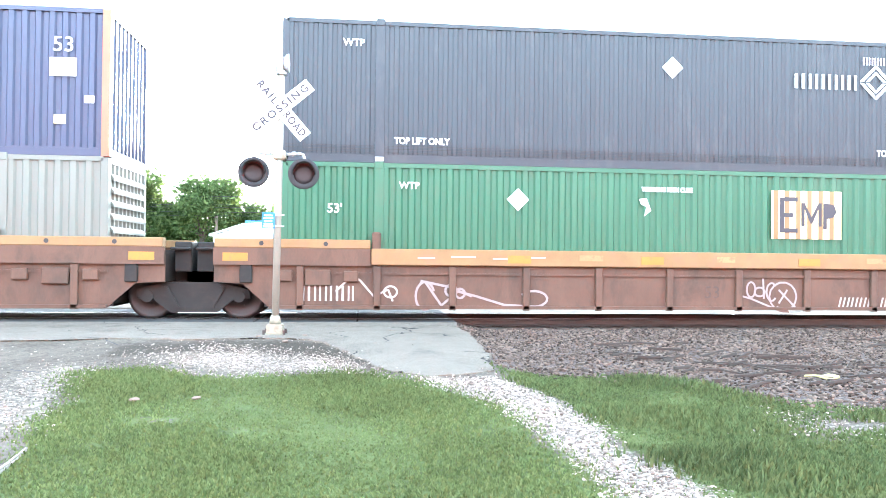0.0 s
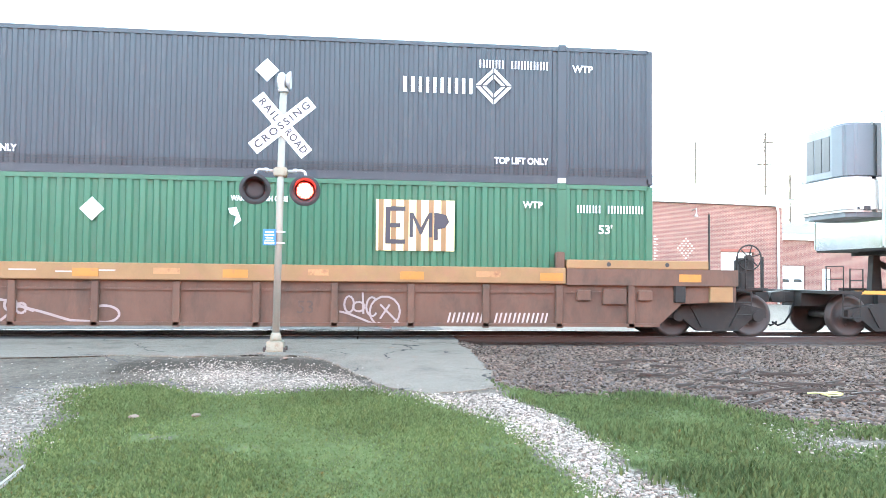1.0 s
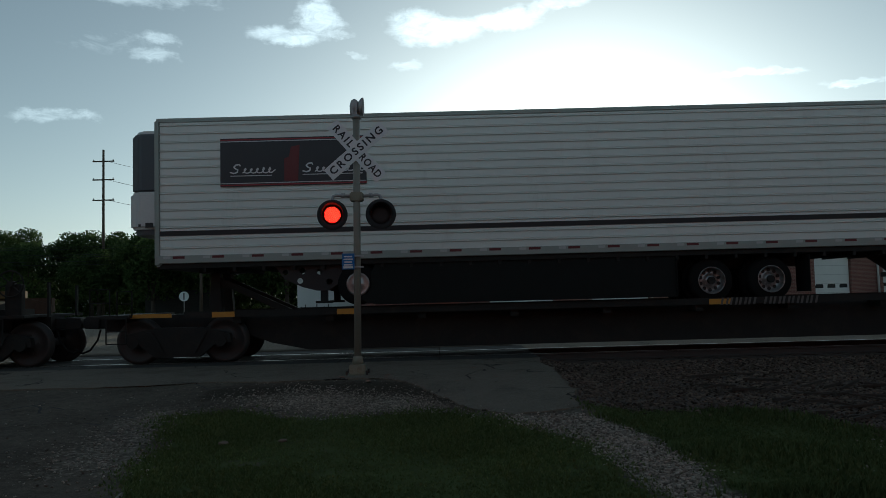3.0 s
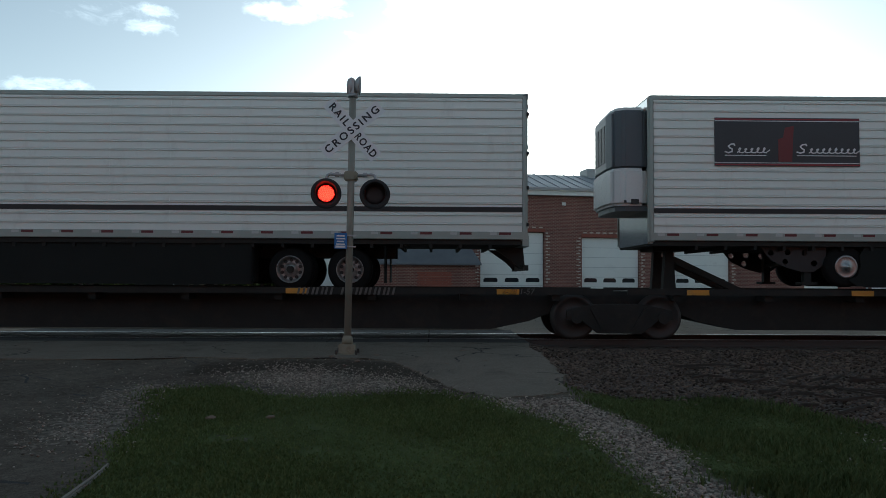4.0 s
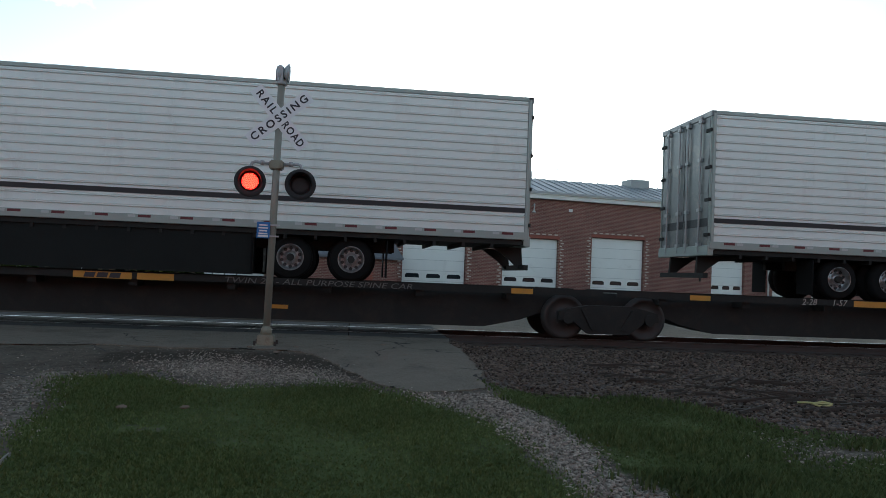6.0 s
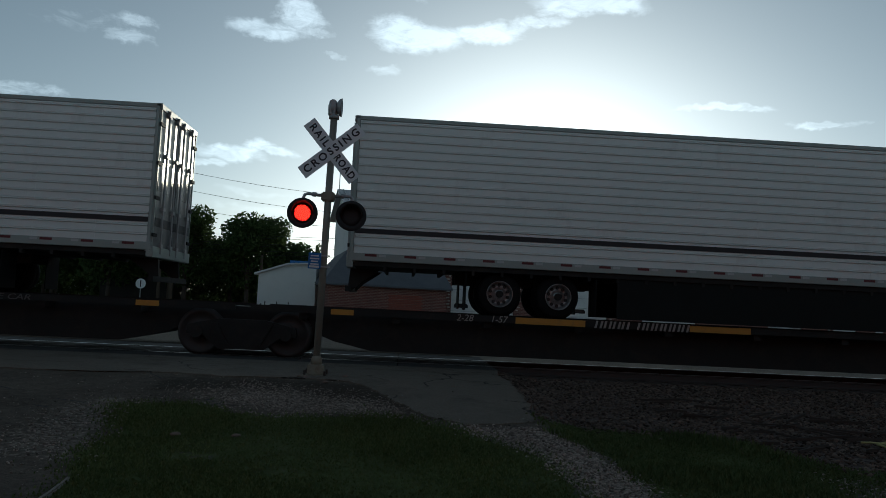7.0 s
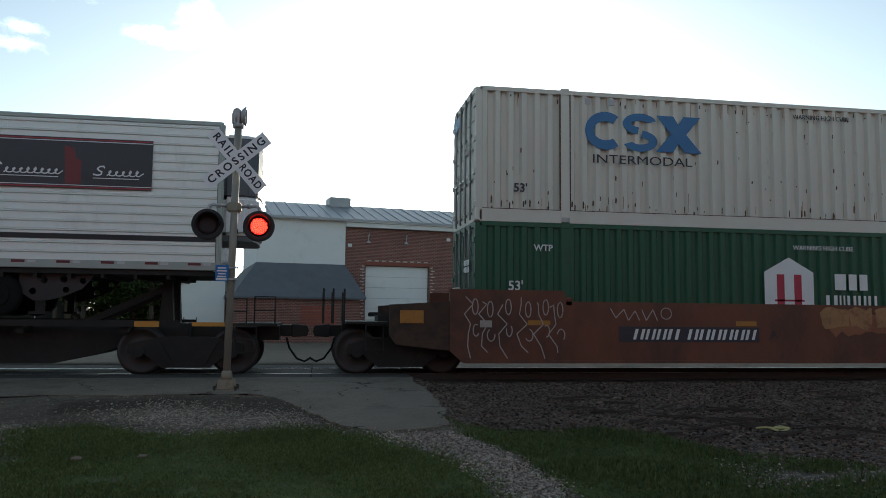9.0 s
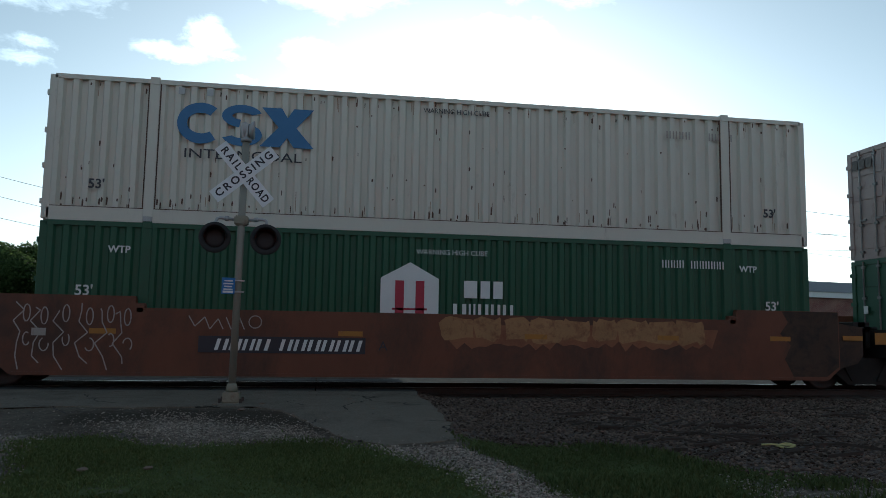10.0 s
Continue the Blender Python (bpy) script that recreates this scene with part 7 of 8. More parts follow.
def brick_building():
    b = tagged(empty("brick_building", 2.72, 22.0, 0), "long red brick works with white overhead doors and grey metal roof", "building")
    b.rotation_euler = (0, 0, radians(10))
    doors = [(1.1, 4.54, -0.2, 3.7), (6.6, 9.87, -0.2, 3.46), (11.87, 15.2, -0.2, 3.7), (19.7, 22.0, -0.2, 2.86)]
    outline = [(0.0, -0.6)]
    for x0, x1, z0, z1 in doors:
        outline += [(x0, -0.6), (x0, z1), (x1, z1), (x1, -0.6)]
    outline += [(24.0, -0.6), (24.0, 5.6), (0.0, 5.6)]
    part("front_wall", prism(bmesh.new(), outline, 0.0, 0.35), "brickwork", b)
    bm = bmesh.new()
    box(bm, 23.65, 24.0, 0.35, 8.2, -0.6, 5.9)
    box(bm, -4.25, 24.0, 7.9, 8.2, -0.6, 5.9)
    box(bm, -4.25, -4.0, 0.0, 7.9, -0.6, 5.9)
    part("side_wall", bm, "brick_wall", b)
    for x0, x1, z0, z1 in doors:
        overhead_door(b, x0 + 0.02, x1 - 0.02, z0, z1 - 0.02, 0.2)
        bm = bmesh.new()
        box(bm, x0 - 0.02, x1 + 0.02, -0.03, 0.03, z1, z1 + 0.16)
        part("lintel", bm, "brick_wall", b)
    # toothed pale brick margins beside the doors and a diamond of headers
    bm = bmesh.new()
    box(bm, -0.1, 0.1, -0.012, 0.004, -0.03, 0.03)
    first = None
    def pale(x, z, long):
        nonlocal first, bm
        if first is None:
            first = part("brick", bm, "mortar", b)
            first.matrix_basis = pose(x, -0.004, z) @ Matrix.Diagonal((1.0 if long else 0.6, 1, 1, 1))
        else:
            shared("brick", first, b, pose(x, -0.004, z) @ Matrix.Diagonal((1.0 if long else 0.6, 1, 1, 1)))
    for x0, x1, z0, z1 in doors[:3]:
        for k in range(17):
            z = z1 - 0.05 - k * 0.16
            pale(x0 - (0.2 if k % 2 else 0.12), z, k % 2)
            pale(x1 + (0.2 if k % 2 else 0.12), z, k % 2)
        for k in range(9):
            pale(x0 + (x1 - x0) * (k + 0.5) / 9, z1 + 0.24, True)
    for i in range(-4, 5):
        for s in (-1, 1):
            pale(17.35 + i * 0.13, 3.0 + s * (4 - abs(i)) * 0.14, False)
            if abs(i) < 3:
                pale(17.35 + i * 0.13, 3.0 + s * (2 - abs(i)) * 0.14, False)
    # fascia, gutter, roof
    bm = bmesh.new()
    box(bm, 0.0, 24.3, -0.3, 0.0, 5.62, 5.95)
    box(bm, 0.0, 24.35, -0.42, -0.3, 5.85, 6.0)
    part("fascia", bm, "fascia", b)
    bm = bmesh.new()
    ridge = 7.3
    quads = [[(-4.7, -0.45, 6.0), (24.4, -0.45, 6.0), (21.6, 4, ridge), (-4.7, 4, ridge)], [(-4.7, 4, ridge), (21.6, 4, ridge), (24.4, 8.6, 6.0), (-4.7, 8.6, 6.0)], [(24.4, -0.45, 6.0), (24.4, 8.6, 6.0), (21.6, 4, ridge)]]
    for q in quads:
        top = [bm.verts.new(p) for p in q]
        low = [bm.verts.new((p[0], p[1], p[2] - 0.12)) for p in q]
        bm.faces.new(top)
        bm.faces.new(low[::-1])
        for i in range(len(q)):
            bm.faces.new((top[i], low[i], low[(i + 1) % len(q)], top[(i + 1) % len(q)]))
    roof = part("roof", bm, "metal_roof", b)
    for x in np.arange(-4.4, 24.0, 0.6):
        bm = bmesh.new()
        t1 = min(1.0, max(0.02, (24.4 - x) / 2.8))
        y1, z1 = -0.45 + 4.45 * t1, 6.0 + 1.3 * t1
        vs = [bm.verts.new(p) for p in ((x, -0.45, 6.0), (x + 0.03, -0.45, 6.0), (x + 0.03, y1, z1), (x, y1, z1))]
        up = [bm.verts.new(v.co + Vector((0, 0, 0.04))) for v in vs]
        bm.faces.new(up)
        for i in range(4):
            bm.faces.new((vs[i], vs[(i + 1) % 4], up[(i + 1) % 4], up[i]))
        part("seam", bm, "metal_roof", roof)
    for x0, x1, z1 in ((-0.2, 1.0, 7.66), (8.26, 9.6, 7.66), (16.2, 17.5, 7.66)):
        bm = bmesh.new()
        box(bm, x0, x1, 3.4, 4.6, 6.9, z1)
        part("roof_vent", bev(bm, 0.03, 1), "metal_roof", roof, "square sheet metal roof ventilator")
    # white upper panel with a shingled skirt roof below
    bm = bmesh.new()
    box(bm, -4.35, 0.0, -0.08, 0.0, 3.6, 5.98)
    box(bm, -4.35, -4.28, 0.0, 8.2, 3.6, 5.98)
    part("white_panel", bm, "white_wall", b)
    bm = bmesh.new()
    prism(bm, [(-0.1, 5.9), (4, 7.2), (8.2, 5.9)], -4.4, -4.35, "x")
    box(bm, -4.4, 0.02, -0.14, -0.06, 5.94, 6.04)
    part("gable_trim", bm, "white_wall", b)
    bm = bmesh.new()
    pts = [(-4.4, -0.09, 3.68), (0.0, -0.09, 3.68), (0.75, -1.7, 2.0), (-5.6, -1.7, 2.0)]
    top = [bm.verts.new(p) for p in pts]
    low = [bm.verts.new((p[0], p[1], p[2] - 0.1)) for p in pts]
    bm.faces.new(top)
    bm.faces.new(low[::-1])
    for i in range(4):
        bm.faces.new((top[i], low[i], low[(i + 1) % 4], top[(i + 1) % 4]))
    left = [(-4.4, -0.09, 3.68), (-5.6, -1.7, 2.0), (-5.9, 7, 2.0), (-4.4, 7, 3.68)]
    t2 = [bm.verts.new(p) for p in left]
    l2 = [bm.verts.new((p[0], p[1], p[2] - 0.1)) for p in left]
    bm.faces.new(t2)
    bm.faces.new(l2[::-1])
    right = [(0.0, -0.09, 3.68), (0.02, 0.0, 2.0), (0.75, -1.7, 2.0)]
    bm.faces.new([bm.verts.new(p) for p in right])
    part("skirt_roof", bm, "shingle", b)
    bm = bmesh.new()
    box(bm, -5.3, 0.5, -1.45, -1.2, -0.6, 1.95)
    box(bm, -5.3, -5.05, -1.2, 3, -0.6, 1.95)
    box(bm, 0.25, 0.5, -1.2, -0.02, -0.6, 1.95)
    part("porch_wall", bm, "brickwork", b)
    bm = bmesh.new()
    for k in range(14):
        for j in range(9):
            box(bm, -2.4 + k * 0.12 + (0.06 if j % 2 else 0), -2.4 + k * 0.12 + 0.1 + (0.06 if j % 2 else 0), -1.462, -1.45, 0.6 + j * 0.11, 0.6 + j * 0.11 + 0.085)
    tagged(part("brick_panel", bm, "brick", b), kind="stuff")
    # wall lamps on goosenecks, downpipe, notices
    for x in (1.2, 3.2, 8.2, 17.8):
        bm = bmesh.new()
        tube(bm, [(x, 0, 5.2), (x, -0.35, 5.3), (x - 0.08, -0.5, 5.15), (x - 0.1, -0.5, 4.9)], 0.03, 6)
        lathe(bm, [(0.04, 0.05), (0.12, -0.05), (0.12, -0.07)], (x - 0.1, -0.5, 4.88), "z", 12)
        part("wall_lamp", bm, "galvanised", b)
    for x, z in ((0.25, 4.7), (5.6, 5.2), (10.5, 5.1)):
        bm = bmesh.new()
        box(bm, x - 0.1, x + 0.1, -0.05, 0, z - 0.08, z + 0.08)
        part("junction_box", bm, "fascia", b)
    bm = bmesh.new()
    tube(bm, [(23.3, -0.3, 5.7), (23.6, -0.12, 5.3), (23.6, -0.12, 4.2), (23.6, -0.12, -0.2)], 0.06, 8)
    part("downpipe", bm, "fascia", b)
    bm = bmesh.new()
    box(bm, 18.85, 18.92, -0.08, 0, 1.5, 5.0)
    part("conduit", bm, "dark_steel", b)
    # lower wing to the right
    outline = [(24.0, -0.6)]
    for x0, x1, z1 in ((26.2, 29.2, 2.2), (30.6, 31.3, 2.0)):
        outline += [(x0, -0.6), (x0, z1), (x1, z1), (x1, -0.6)]
    outline += [(60.0, -0.6), (60.0, 3.9), (24.0, 3.9)]
    part("wing_wall", prism(bmesh.new(), outline, 4.0, 4.3), "brickwork", b)
    overhead_door(b, 26.2, 29.2, -0.2, 2.2, 4.15)
    bm = bmesh.new()
    box(bm, 30.6, 31.3, 4.1, 4.2, -0.5, 2.0)
    part("wing_door", bm, "door_white", b)
    bm = bmesh.new()
    box(bm, 23.9, 60.2, 3.7, 4.0, 3.9, 4.3)
    part("wing_fascia", bm, "fascia", b)
    bm = bmesh.new()
    prism(bm, [(3.6, 4.3), (9, 5.5), (15, 4.3)], 24.4, 60.2, "x")
    part("wing_roof", bm, "shingle", b)
    bm = bmesh.new()
    box(bm, 28.6, 30.2, 8.0, 9.5, 5.2, 6.0)
    part("roof_vent", bm, "metal_roof", b)
    for x, z in ((-4.6, 1.0), (-3.9, 1.5), (11.5, 1.6)):
        bm = bmesh.new()
        cyl(bm, (x, 4, 6.9), (x, 4, 7.2 + z), 0.025, n=6)
        part("aerial", bm, "galvanised", b)


brick_building()

# plain unseen wall added behind the camera, blocks low sky light from there
bm = bmesh.new()
box(bm, -60, 60, -34.4, -34.0, -0.7, 9.0)
tagged(part("sky_block_wall", bm, "brick_wall"), "plain unseen wall added to block low sky light", "wall", kind="structure")

# white lean-to shed with a blue box sign
shed = tagged(empty("shed", -5.0, 23.5, 0), "small white metal shed with sloping roof edge", "shed")
bm = bmesh.new()
prism(bm, [(-1.3, -0.5), (1.7, -0.5), (1.7, 3.0), (0.2, 2.9), (-1.3, 2.35)], 0, 4)
part("shed_wall", bm, "white_wall", shed)
bm = bmesh.new()
prism(bm, [(-1.5, 2.3), (-1.5, 2.4), (0.2, 2.98), (1.8, 3.08), (1.8, 3.0), (0.2, 2.9)], -0.2, 4.2)
part("shed_roof", bm, "fascia", shed)
for k in range(10):
    bm = bmesh.new()
    box(bm, -1.2 + 0.2 * k, -1.16 + 0.2 * k, -0.6, -0.55, -0.3, 0.7 + 0.12 * (k % 3))
    part("picket", bm, "dark_steel", shed)
box_sign = tagged(empty("box_sign", -6.4, 40, 0), "blue box sign on a post", "sign")
bm = bmesh.new()
cyl(bm, (0, 0, -0.4), (0, 0, 3.2), 0.09, n=10)
part("post", bm, "dark_steel", box_sign)
bm = bmesh.new()
box(bm, -0.8, 0.8, -0.15, 0.15, 3.2, 3.9)
part("panel", bev(bm, 0.03, 1), "lamp_blue", box_sign)
disc = tagged(empty("round_sign", -20.7, 48, 0), "round white sign with a dark bar on a post", "sign")
bm = bmesh.new()
cyl(bm, (0, 0, -0.4), (0, 0, 1.5), 0.04, n=8)
part("post", bm, "galvanised", disc)
bm = bmesh.new()
cyl(bm, (0, -0.05, 1.7), (0, -0.03, 1.7), 0.42, n=28)
part("panel", bm, "sheet_white", disc)
bm = bmesh.new()
box(bm, -0.05, 0.05, -0.056, -0.05, 1.42, 1.98)
part("bar", bm, "decal_dark", disc)


# ---- trees, house, poles ----
def tree(x, y, h, spread, seed, leaves=8500, trunk=0.18):
    r = np.random.RandomState(seed)
    t = tagged(empty("tree", x, y, -0.3), "broad leafy tree, dark against the low sun", "tree", "trees beyond the street")
    bm = bmesh.new()
    top = h * 0.45
    pts = [Vector((0, 0, 0)), Vector((r.uniform(-.1, .1), r.uniform(-.1, .1), top * 0.5)), Vector((r.uniform(-.25, .25), r.uniform(-.2, .2), top))]
    cyl(bm, pts[0], pts[1], trunk * 1.25, trunk, 10)
    cyl(bm, pts[1], pts[2], trunk, trunk * 0.75, 10)
    lobes = []
    for k in range(9):
        a = 2 * math.pi * k / 9 + r.uniform(-.3, .3)
        rad = spread * r.uniform(0.25, 0.75)
        end = Vector((math.cos(a) * rad, math.sin(a) * rad, h * r.uniform(0.5, 0.9)))
        midp = pts[2].lerp(end, 0.5) + Vector((0, 0, -0.15 * h * r.uniform(0, 0.6)))
        cyl(bm, pts[1].lerp(pts[2], r.uniform(0.3, 1)), midp, trunk * 0.45, trunk * 0.28, 7)
        cyl(bm, midp, end, trunk * 0.28, trunk * 0.08, 6)
        lobes.append((end, spread * r.uniform(0.28, 0.46), h * r.uniform(0.1, 0.17)))
    lobes.append((Vector((0, 0, h * 0.85)), spread * 0.4, h * 0.14))
    lobes.append((Vector((0, 0, h * 0.6)), spread * 0.7, h * 0.22))
    lobes.append((Vector((0, 0, h * 0.42)), spread * 0.75, h * 0.2))
    part("trunk", bm, "bark", t)
    n = leaves
    which = r.randint(0, len(lobes), n)
    c = np.array([l[0][:] for l in lobes])[which]
    rad = np.array([(l[1], l[1], l[2]) for l in lobes])[which]
    d = r.normal(size=(n, 3))
    d /= np.linalg.norm(d, axis=1, keepdims=True)
    p = c + d * rad * (r.uniform(0.25, 1.12, (n, 1)) ** 0.6)
    u = r.normal(size=(n, 3))
    u /= np.linalg.norm(u, axis=1, keepdims=True)
    w = np.cross(u, r.normal(size=(n, 3)))
    w /= np.linalg.norm(w, axis=1, keepdims=True)
    s = r.uniform(0.08, 0.22, (n, 1))
    v = np.stack([p - u * s, p - w * s * 0.5, p + u * s, p + w * s * 0.5], 1).reshape(-1, 3)
    f = np.arange(4 * n).reshape(-1, 4)
    raw("crown", v, f, "leaf", t)
    return t


for i, (x, y, h, sp) in enumerate([(-24.5, 51, 7.6, 2.6), (-21.0, 55, 7.0, 2.4), (-17.7, 50, 8.7, 3.0), (-12.3, 50, 8.8, 3.3), (-9.6, 54, 6.6, 2.4), (-15.0, 56, 6.6, 2.6),
                                   (-28.5, 60, 9.0, 3.0), (-32.5, 58, 7.0, 2.6), (-36.0, 64, 9.5, 3.4), (-41.0, 60, 8.0, 3.0), (-47, 66, 10, 3.6), (-55, 70, 9, 3.5)]):
    tree(x, y, h, sp * 1.35, 100 + i, 13000)
for i, (x, y, h, sp) in enumerate([(36, 92, 8.0, 2.8), (56, 74, 7.0, 2.6)]):
    tree(x, y, h, sp, 140 + i, 2500)


def hedge(x0, x1, y, h, seed):
    r = np.random.RandomState(seed)
    n = int((x1 - x0) * 900)
    px = r.uniform(x0, x1, n)
    top = h * (0.75 + 0.25 * wobble(px, px * 0, 1.2, seed))
    p = np.stack([px, y + r.uniform(-1.2, 1.2, n), -0.3 + (r.uniform(0, 1, n) ** 0.8) * top], 1)
    u = r.normal(size=(n, 3))
    u /= np.linalg.norm(u, axis=1, keepdims=True)
    w = np.cross(u, r.normal(size=(n, 3)))
    w /= np.linalg.norm(w, axis=1, keepdims=True)
    s = r.uniform(0.12, 0.3, (n, 1))
    v = np.stack([p - u * s, p - w * s * 0.5, p + u * s, p + w * s * 0.5], 1).reshape(-1, 3)
    return tagged(raw("undergrowth", v, np.arange(4 * n).reshape(-1, 4), "leaf"), "dense dark undergrowth beneath the trees", "bushes", kind="stuff")


hedge(-28, -7.0, 57, 6.4, 61)
hedge(-64, -27, 69, 6.0, 62)


def house(x, y, w, d, eave, ridge, label):
    h = tagged(empty("house", x, y, -0.3), label, "house", "houses beyond the street")
    bm = bmesh.new()
    prism(bm, [(-w / 2, 0), (w / 2, 0), (w / 2, eave), (0, ridge), (-w / 2, eave)], 0, d)
    part("wall", bm, "siding", h)
    bm = bmesh.new()
    for s in (-1, 1):
        prism(bm, [(s * (w / 2 + 0.3), eave - 0.25), (0, ridge + 0.02), (0, ridge + 0.2), (s * (w / 2 + 0.3), eave - 0.07)], -0.3, d + 0.3)
    part("roof", bm, "shingle", h)
    for wx, wz, ww, wh in ((-w * 0.22, 1.0, 0.8, 1.2), (w * 0.22, 1.0, 0.8, 1.2), (0, eave + 0.2, 0.5, 0.7)):
        bm = bmesh.new()
        box(bm, wx - ww / 2, wx + ww / 2, -0.03, 0.02, wz, wz + wh)
        win = part("window", bm, "glass", h)
        bm = bmesh.new()
        for a, b, c, e in ((-ww / 2 - 0.08, ww / 2 + 0.08, -0.08, 0), (-ww / 2 - 0.08, ww / 2 + 0.08, wh, wh + 0.08), (-ww / 2 - 0.08, -ww / 2, 0, wh), (ww / 2, ww / 2 + 0.08, 0, wh)):
            box(bm, wx + a, wx + b, -0.06, 0.0, wz + c, wz + e)
        part("frame", bm, "fascia", win)


house(-37.0, 78, 6.0, 8, 2.1, 4.3, "small pale gabled house with grey roof")
house(-46.0, 84, 7.0, 8, 2.4, 4.6, "pale house among trees")
bm = bmesh.new()
prism(bm, [(-26.0, -0.3), (-19.5, -0.3), (-19.5, 2.3), (-26.0, 2.3)], 53, 58)
tagged(part("low_building", bm, "dark_steel"), "low dark flat-roofed outbuilding", "building")


def pole(x, y, h, arms, label="weathered timber utility pole"):
    p = tagged(empty("utility_pole", x, y, -0.4), label, "utility pole", "utility poles")
    bm = bmesh.new()
    cyl(bm, (0, 0, 0), (0, 0, h + 0.4), 0.16, 0.11, 10)
    part("shaft", bm, "wood_pole", p)
    for z, w in arms:
        bm = bmesh.new()
        box(bm, -w / 2, w / 2, -0.06, 0.06, z - 0.06 + 0.4, z + 0.06 + 0.4)
        part("crossarm", bm, "wood_pole", p)
        for s in (-1, 1):
            bm = bmesh.new()
            lathe(bm, [(0.03, 0), (0.06, 0.05), (0.05, 0.12), (0.02, 0.16)], (s * w * 0.45, 0, z + 0.46), "z", 8)
            part("insulator", bm, "galvanised", p)


pole(-19.0, 50, 9.6, [(9.3, 1.6)])
pole(-33.0, 60, 17.0, [(15.8, 2.2), (13.9, 2.2), (11.8, 2.2)])
pole(-18.6, 46, 4.6, [])
pole(-17.0, 44, 4.4, [])
pole(-10.8, 48, 4.6, [])
pole(44.2, 60, 17.0, [(16.0, 1.8), (13.6, 1.8), (11.2, 1.8)])
pole(47.0, 60, 12.6, [(12.0, 1.6), (9.9, 1.6)])
pole(36.4, 60, 15.8, [(10.6, 2.0)])


def cable(a, b, sag, thick=0.02):
    bm = bmesh.new()
    a, b = Vector(a), Vector(b)
    pts = [a.lerp(b, k / 12) - Vector((0, 0, sag * 4 * (k / 12) * (1 - k / 12))) for k in range(13)]
    tube(bm, pts, thick, 5)
    return tagged(part("cable", bm, "wire"), "dark overhead cable strung between poles", "cable", "overhead cables")


for z0, z1 in ((15.9, 9.4), (14.0, 8.0), (11.9, 6.9)):
    cable((-33, 60, z0), (-1, 44, z1), 0.9, 0.018)
for z in (6.4, 6.2, 5.7, 5.5, 5.1, 4.8):
    cable((-70, 58, z + 1.2), (-3, 46, z - 0.2), 0.4, 0.017)
for k, z in enumerate((16.1, 13.7, 11.3)):
    cable((44.2, 60, z), (110, 66, z - 1), 1.0)
    cable((47, 60, 12.0 - 1.6 * k), (110, 54, 17 - 3 * k), 0.6)
cable((36.4, 60, 10.6), (44.2, 60, 11.2), 0.3)

# ---- small things by the track ----
random.seed(21)
for k in range(58):
    x, y = (random.uniform(5.6, 9.0), random.uniform(-7.7, -5.0)) if k % 3 else (random.uniform(5.3, 12.0), random.uniform(-7.9, -3.0))
    n = random.uniform(0.18, 0.75)
    bm = bmesh.new()
    w, a = random.uniform(0.009, 0.022), random.uniform(-0.8, 0.8)
    prism(bm, [(-n / 2, -w), (n / 2 * 0.9, -w * 0.7), (n / 2, 0), (n / 2 * 0.8, w * 0.8), (-n / 2 * 0.95, w)], 0.0, random.uniform(0.015, 0.04), "z")
    ob = tagged(part("wood_splinter", bm, "wood_scrap"), "splintered dark tie wood lying on ballast", "wood scrap", "wood scraps on the ballast")
    ob.matrix_basis = pose(x, y, float(ground_z(np.array([x]), np.array([y]))[0]) + 0.03, random.uniform(-6, 6), random.uniform(-6, 6), math.degrees(a))
bm = bmesh.new()
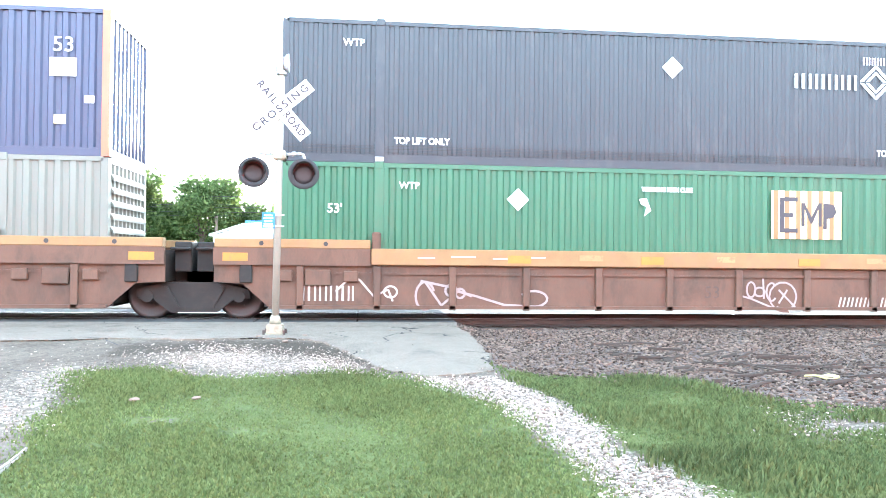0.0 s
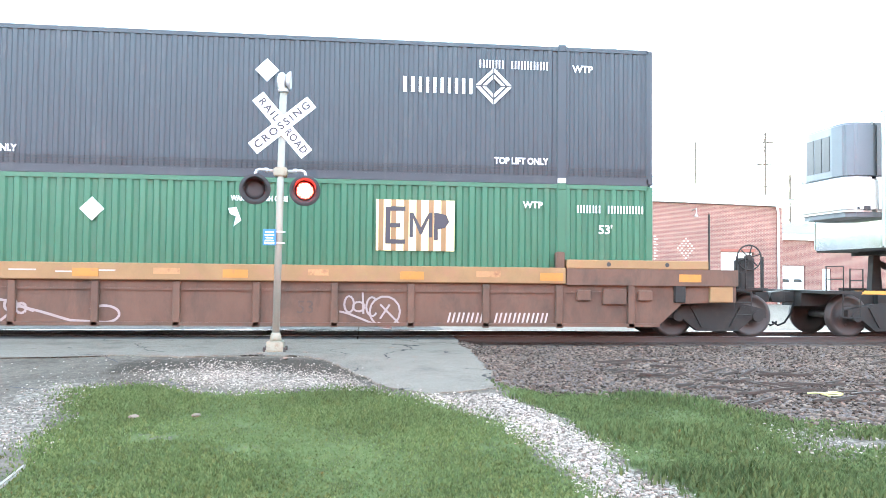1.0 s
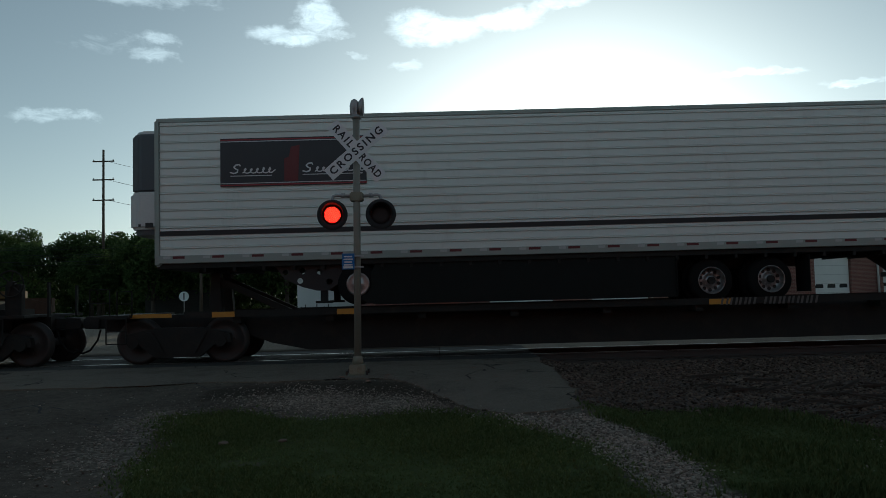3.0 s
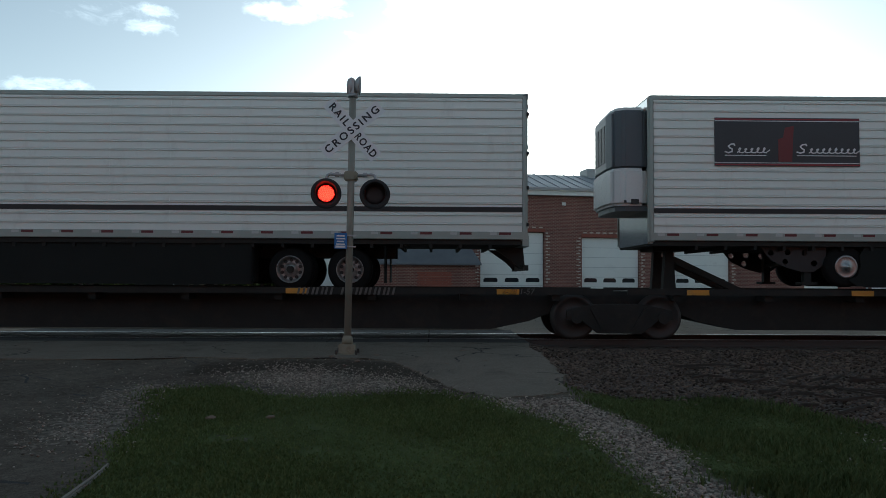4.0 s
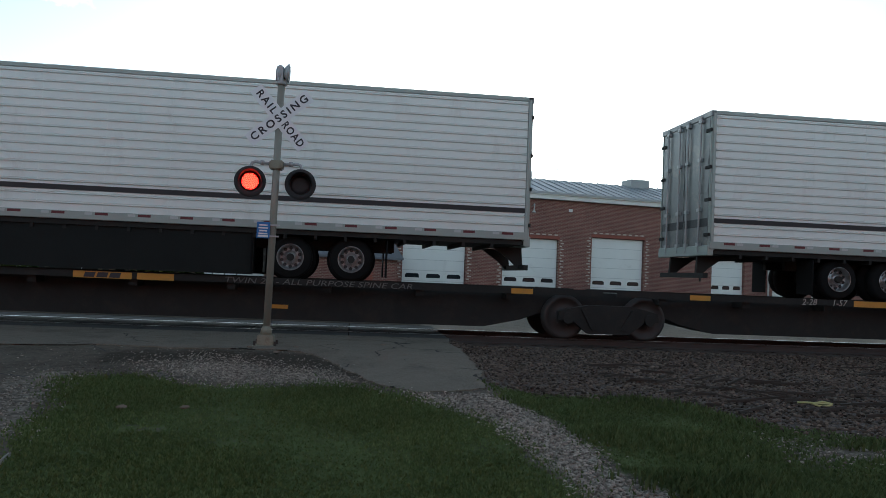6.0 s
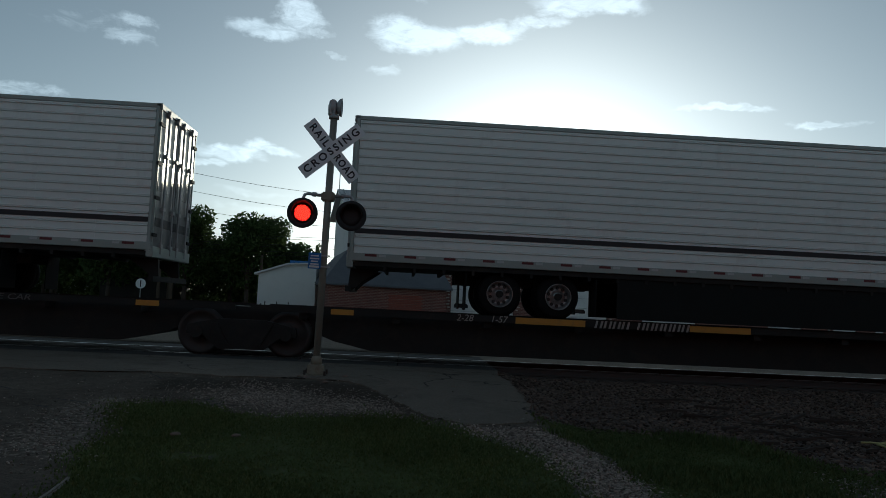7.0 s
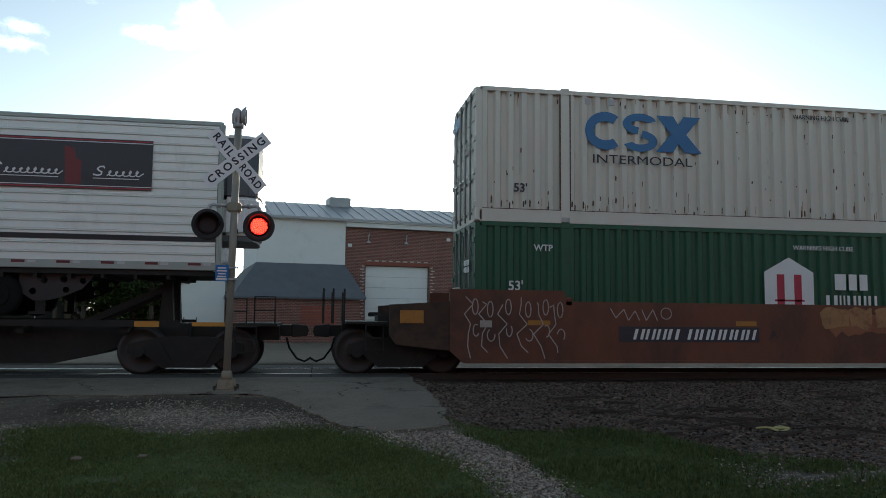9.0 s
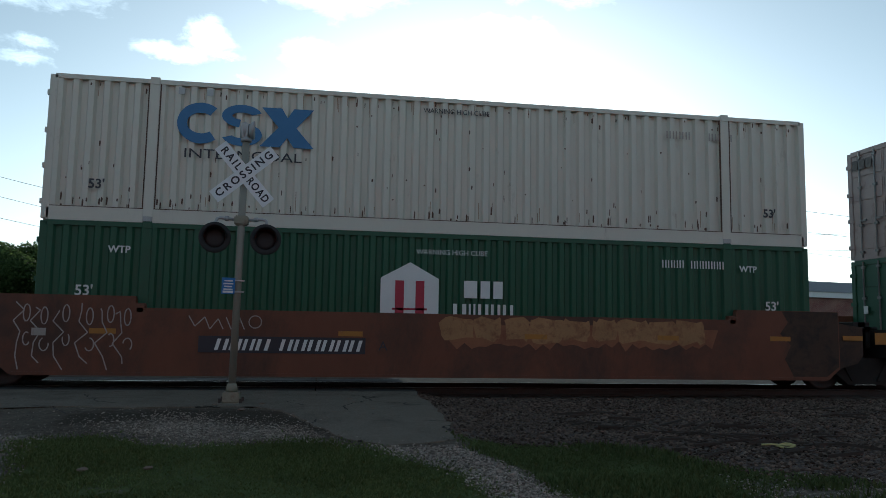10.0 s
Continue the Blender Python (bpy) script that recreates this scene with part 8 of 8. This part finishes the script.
tube(bm, [(x * 0.13, z * 0.12, 0.02 + 0.015 * math.sin(3 * x)) for x, z in loop(0, 0, 1, 1, 0, 300)] + [(-0.2, 0.06, 0.03), (-0.3, 0.1, 0.02)], 0.014, 6)
strap = tagged(part("strap", bm, "yellow_scrap"), "yellow plastic strap lying on the ballast", "plastic strap")
strap.location = (7.56, -7.22, float(ground_z(np.array([7.56]), np.array([-7.22]))[0]) + 0.02)
for x, y, s in ((0.25, -5.0, 0.05), (-0.2, -4.6, 0.04), (0.5, -4.4, 0.05), (1.6, -5.2, 0.04), (2.2, -4.9, 0.045), (1.9, -3.6, 0.05), (-0.9, -8.6, 0.06), (-0.3, -8.55, 0.05)):
    bm = bmesh.new()
    bmesh.ops.create_icosphere(bm, subdivisions=2, radius=s)
    for v in bm.verts:
        v.co *= random.uniform(0.8, 1.15)
        v.co.z *= 0.4
    ob = tagged(part("rubble", bm, "ballast"), "loose lump of broken stone", "stone", "loose stones")
    ob.location = (x, y, float(ground_z(np.array([x]), np.array([y]))[0]) + 0.02)

bm = bmesh.new()
prism(bm, [(-1.33, -10.1), (-1.29, -10.1), (-1.22, -10.6), (-1.17, -11.2), (-1.22, -11.2), (-1.27, -10.6)], -0.45, -0.305, "z")
tagged(part("edging", bev(bm, 0.012, 2), "concrete"), "pale concrete edging sunk beside the lawn", "kerb", kind="structure")


# ---- movement ----
def motions():
    times = sorted({t for t, d in SLIP} | {0.25, 0.75, 1.25, 3.0, 3.5, 5.5, 6.0})
    for thing, u, z, turn in MOVERS:
        walk(thing, [(t, pose(u + shift(t), 0, z, 0, 0, turn)) for t in times])
    steps = [k / 15 for k in range(151)]
    for ws, x in WHEELSETS:
        walk(ws, [(t, pose(x, 0, 0.46, 0, math.degrees(shift(t) / 0.46) % 360, 0)) for t in steps])
    for led, spans in zip(LEDS, LIT):
        rows = [(0.0, pose(0, 0.045, 0))]
        for a, b in spans:
            rows += [(a, pose(0, 0.045, 0)), (a + 0.034, pose(0, -0.024, 0)), (b, pose(0, -0.024, 0)), (b + 0.034, pose(0, 0.045, 0))]
        rows.append((10.0, pose(0, 0.045, 0)))
        walk(led, rows)


motions()
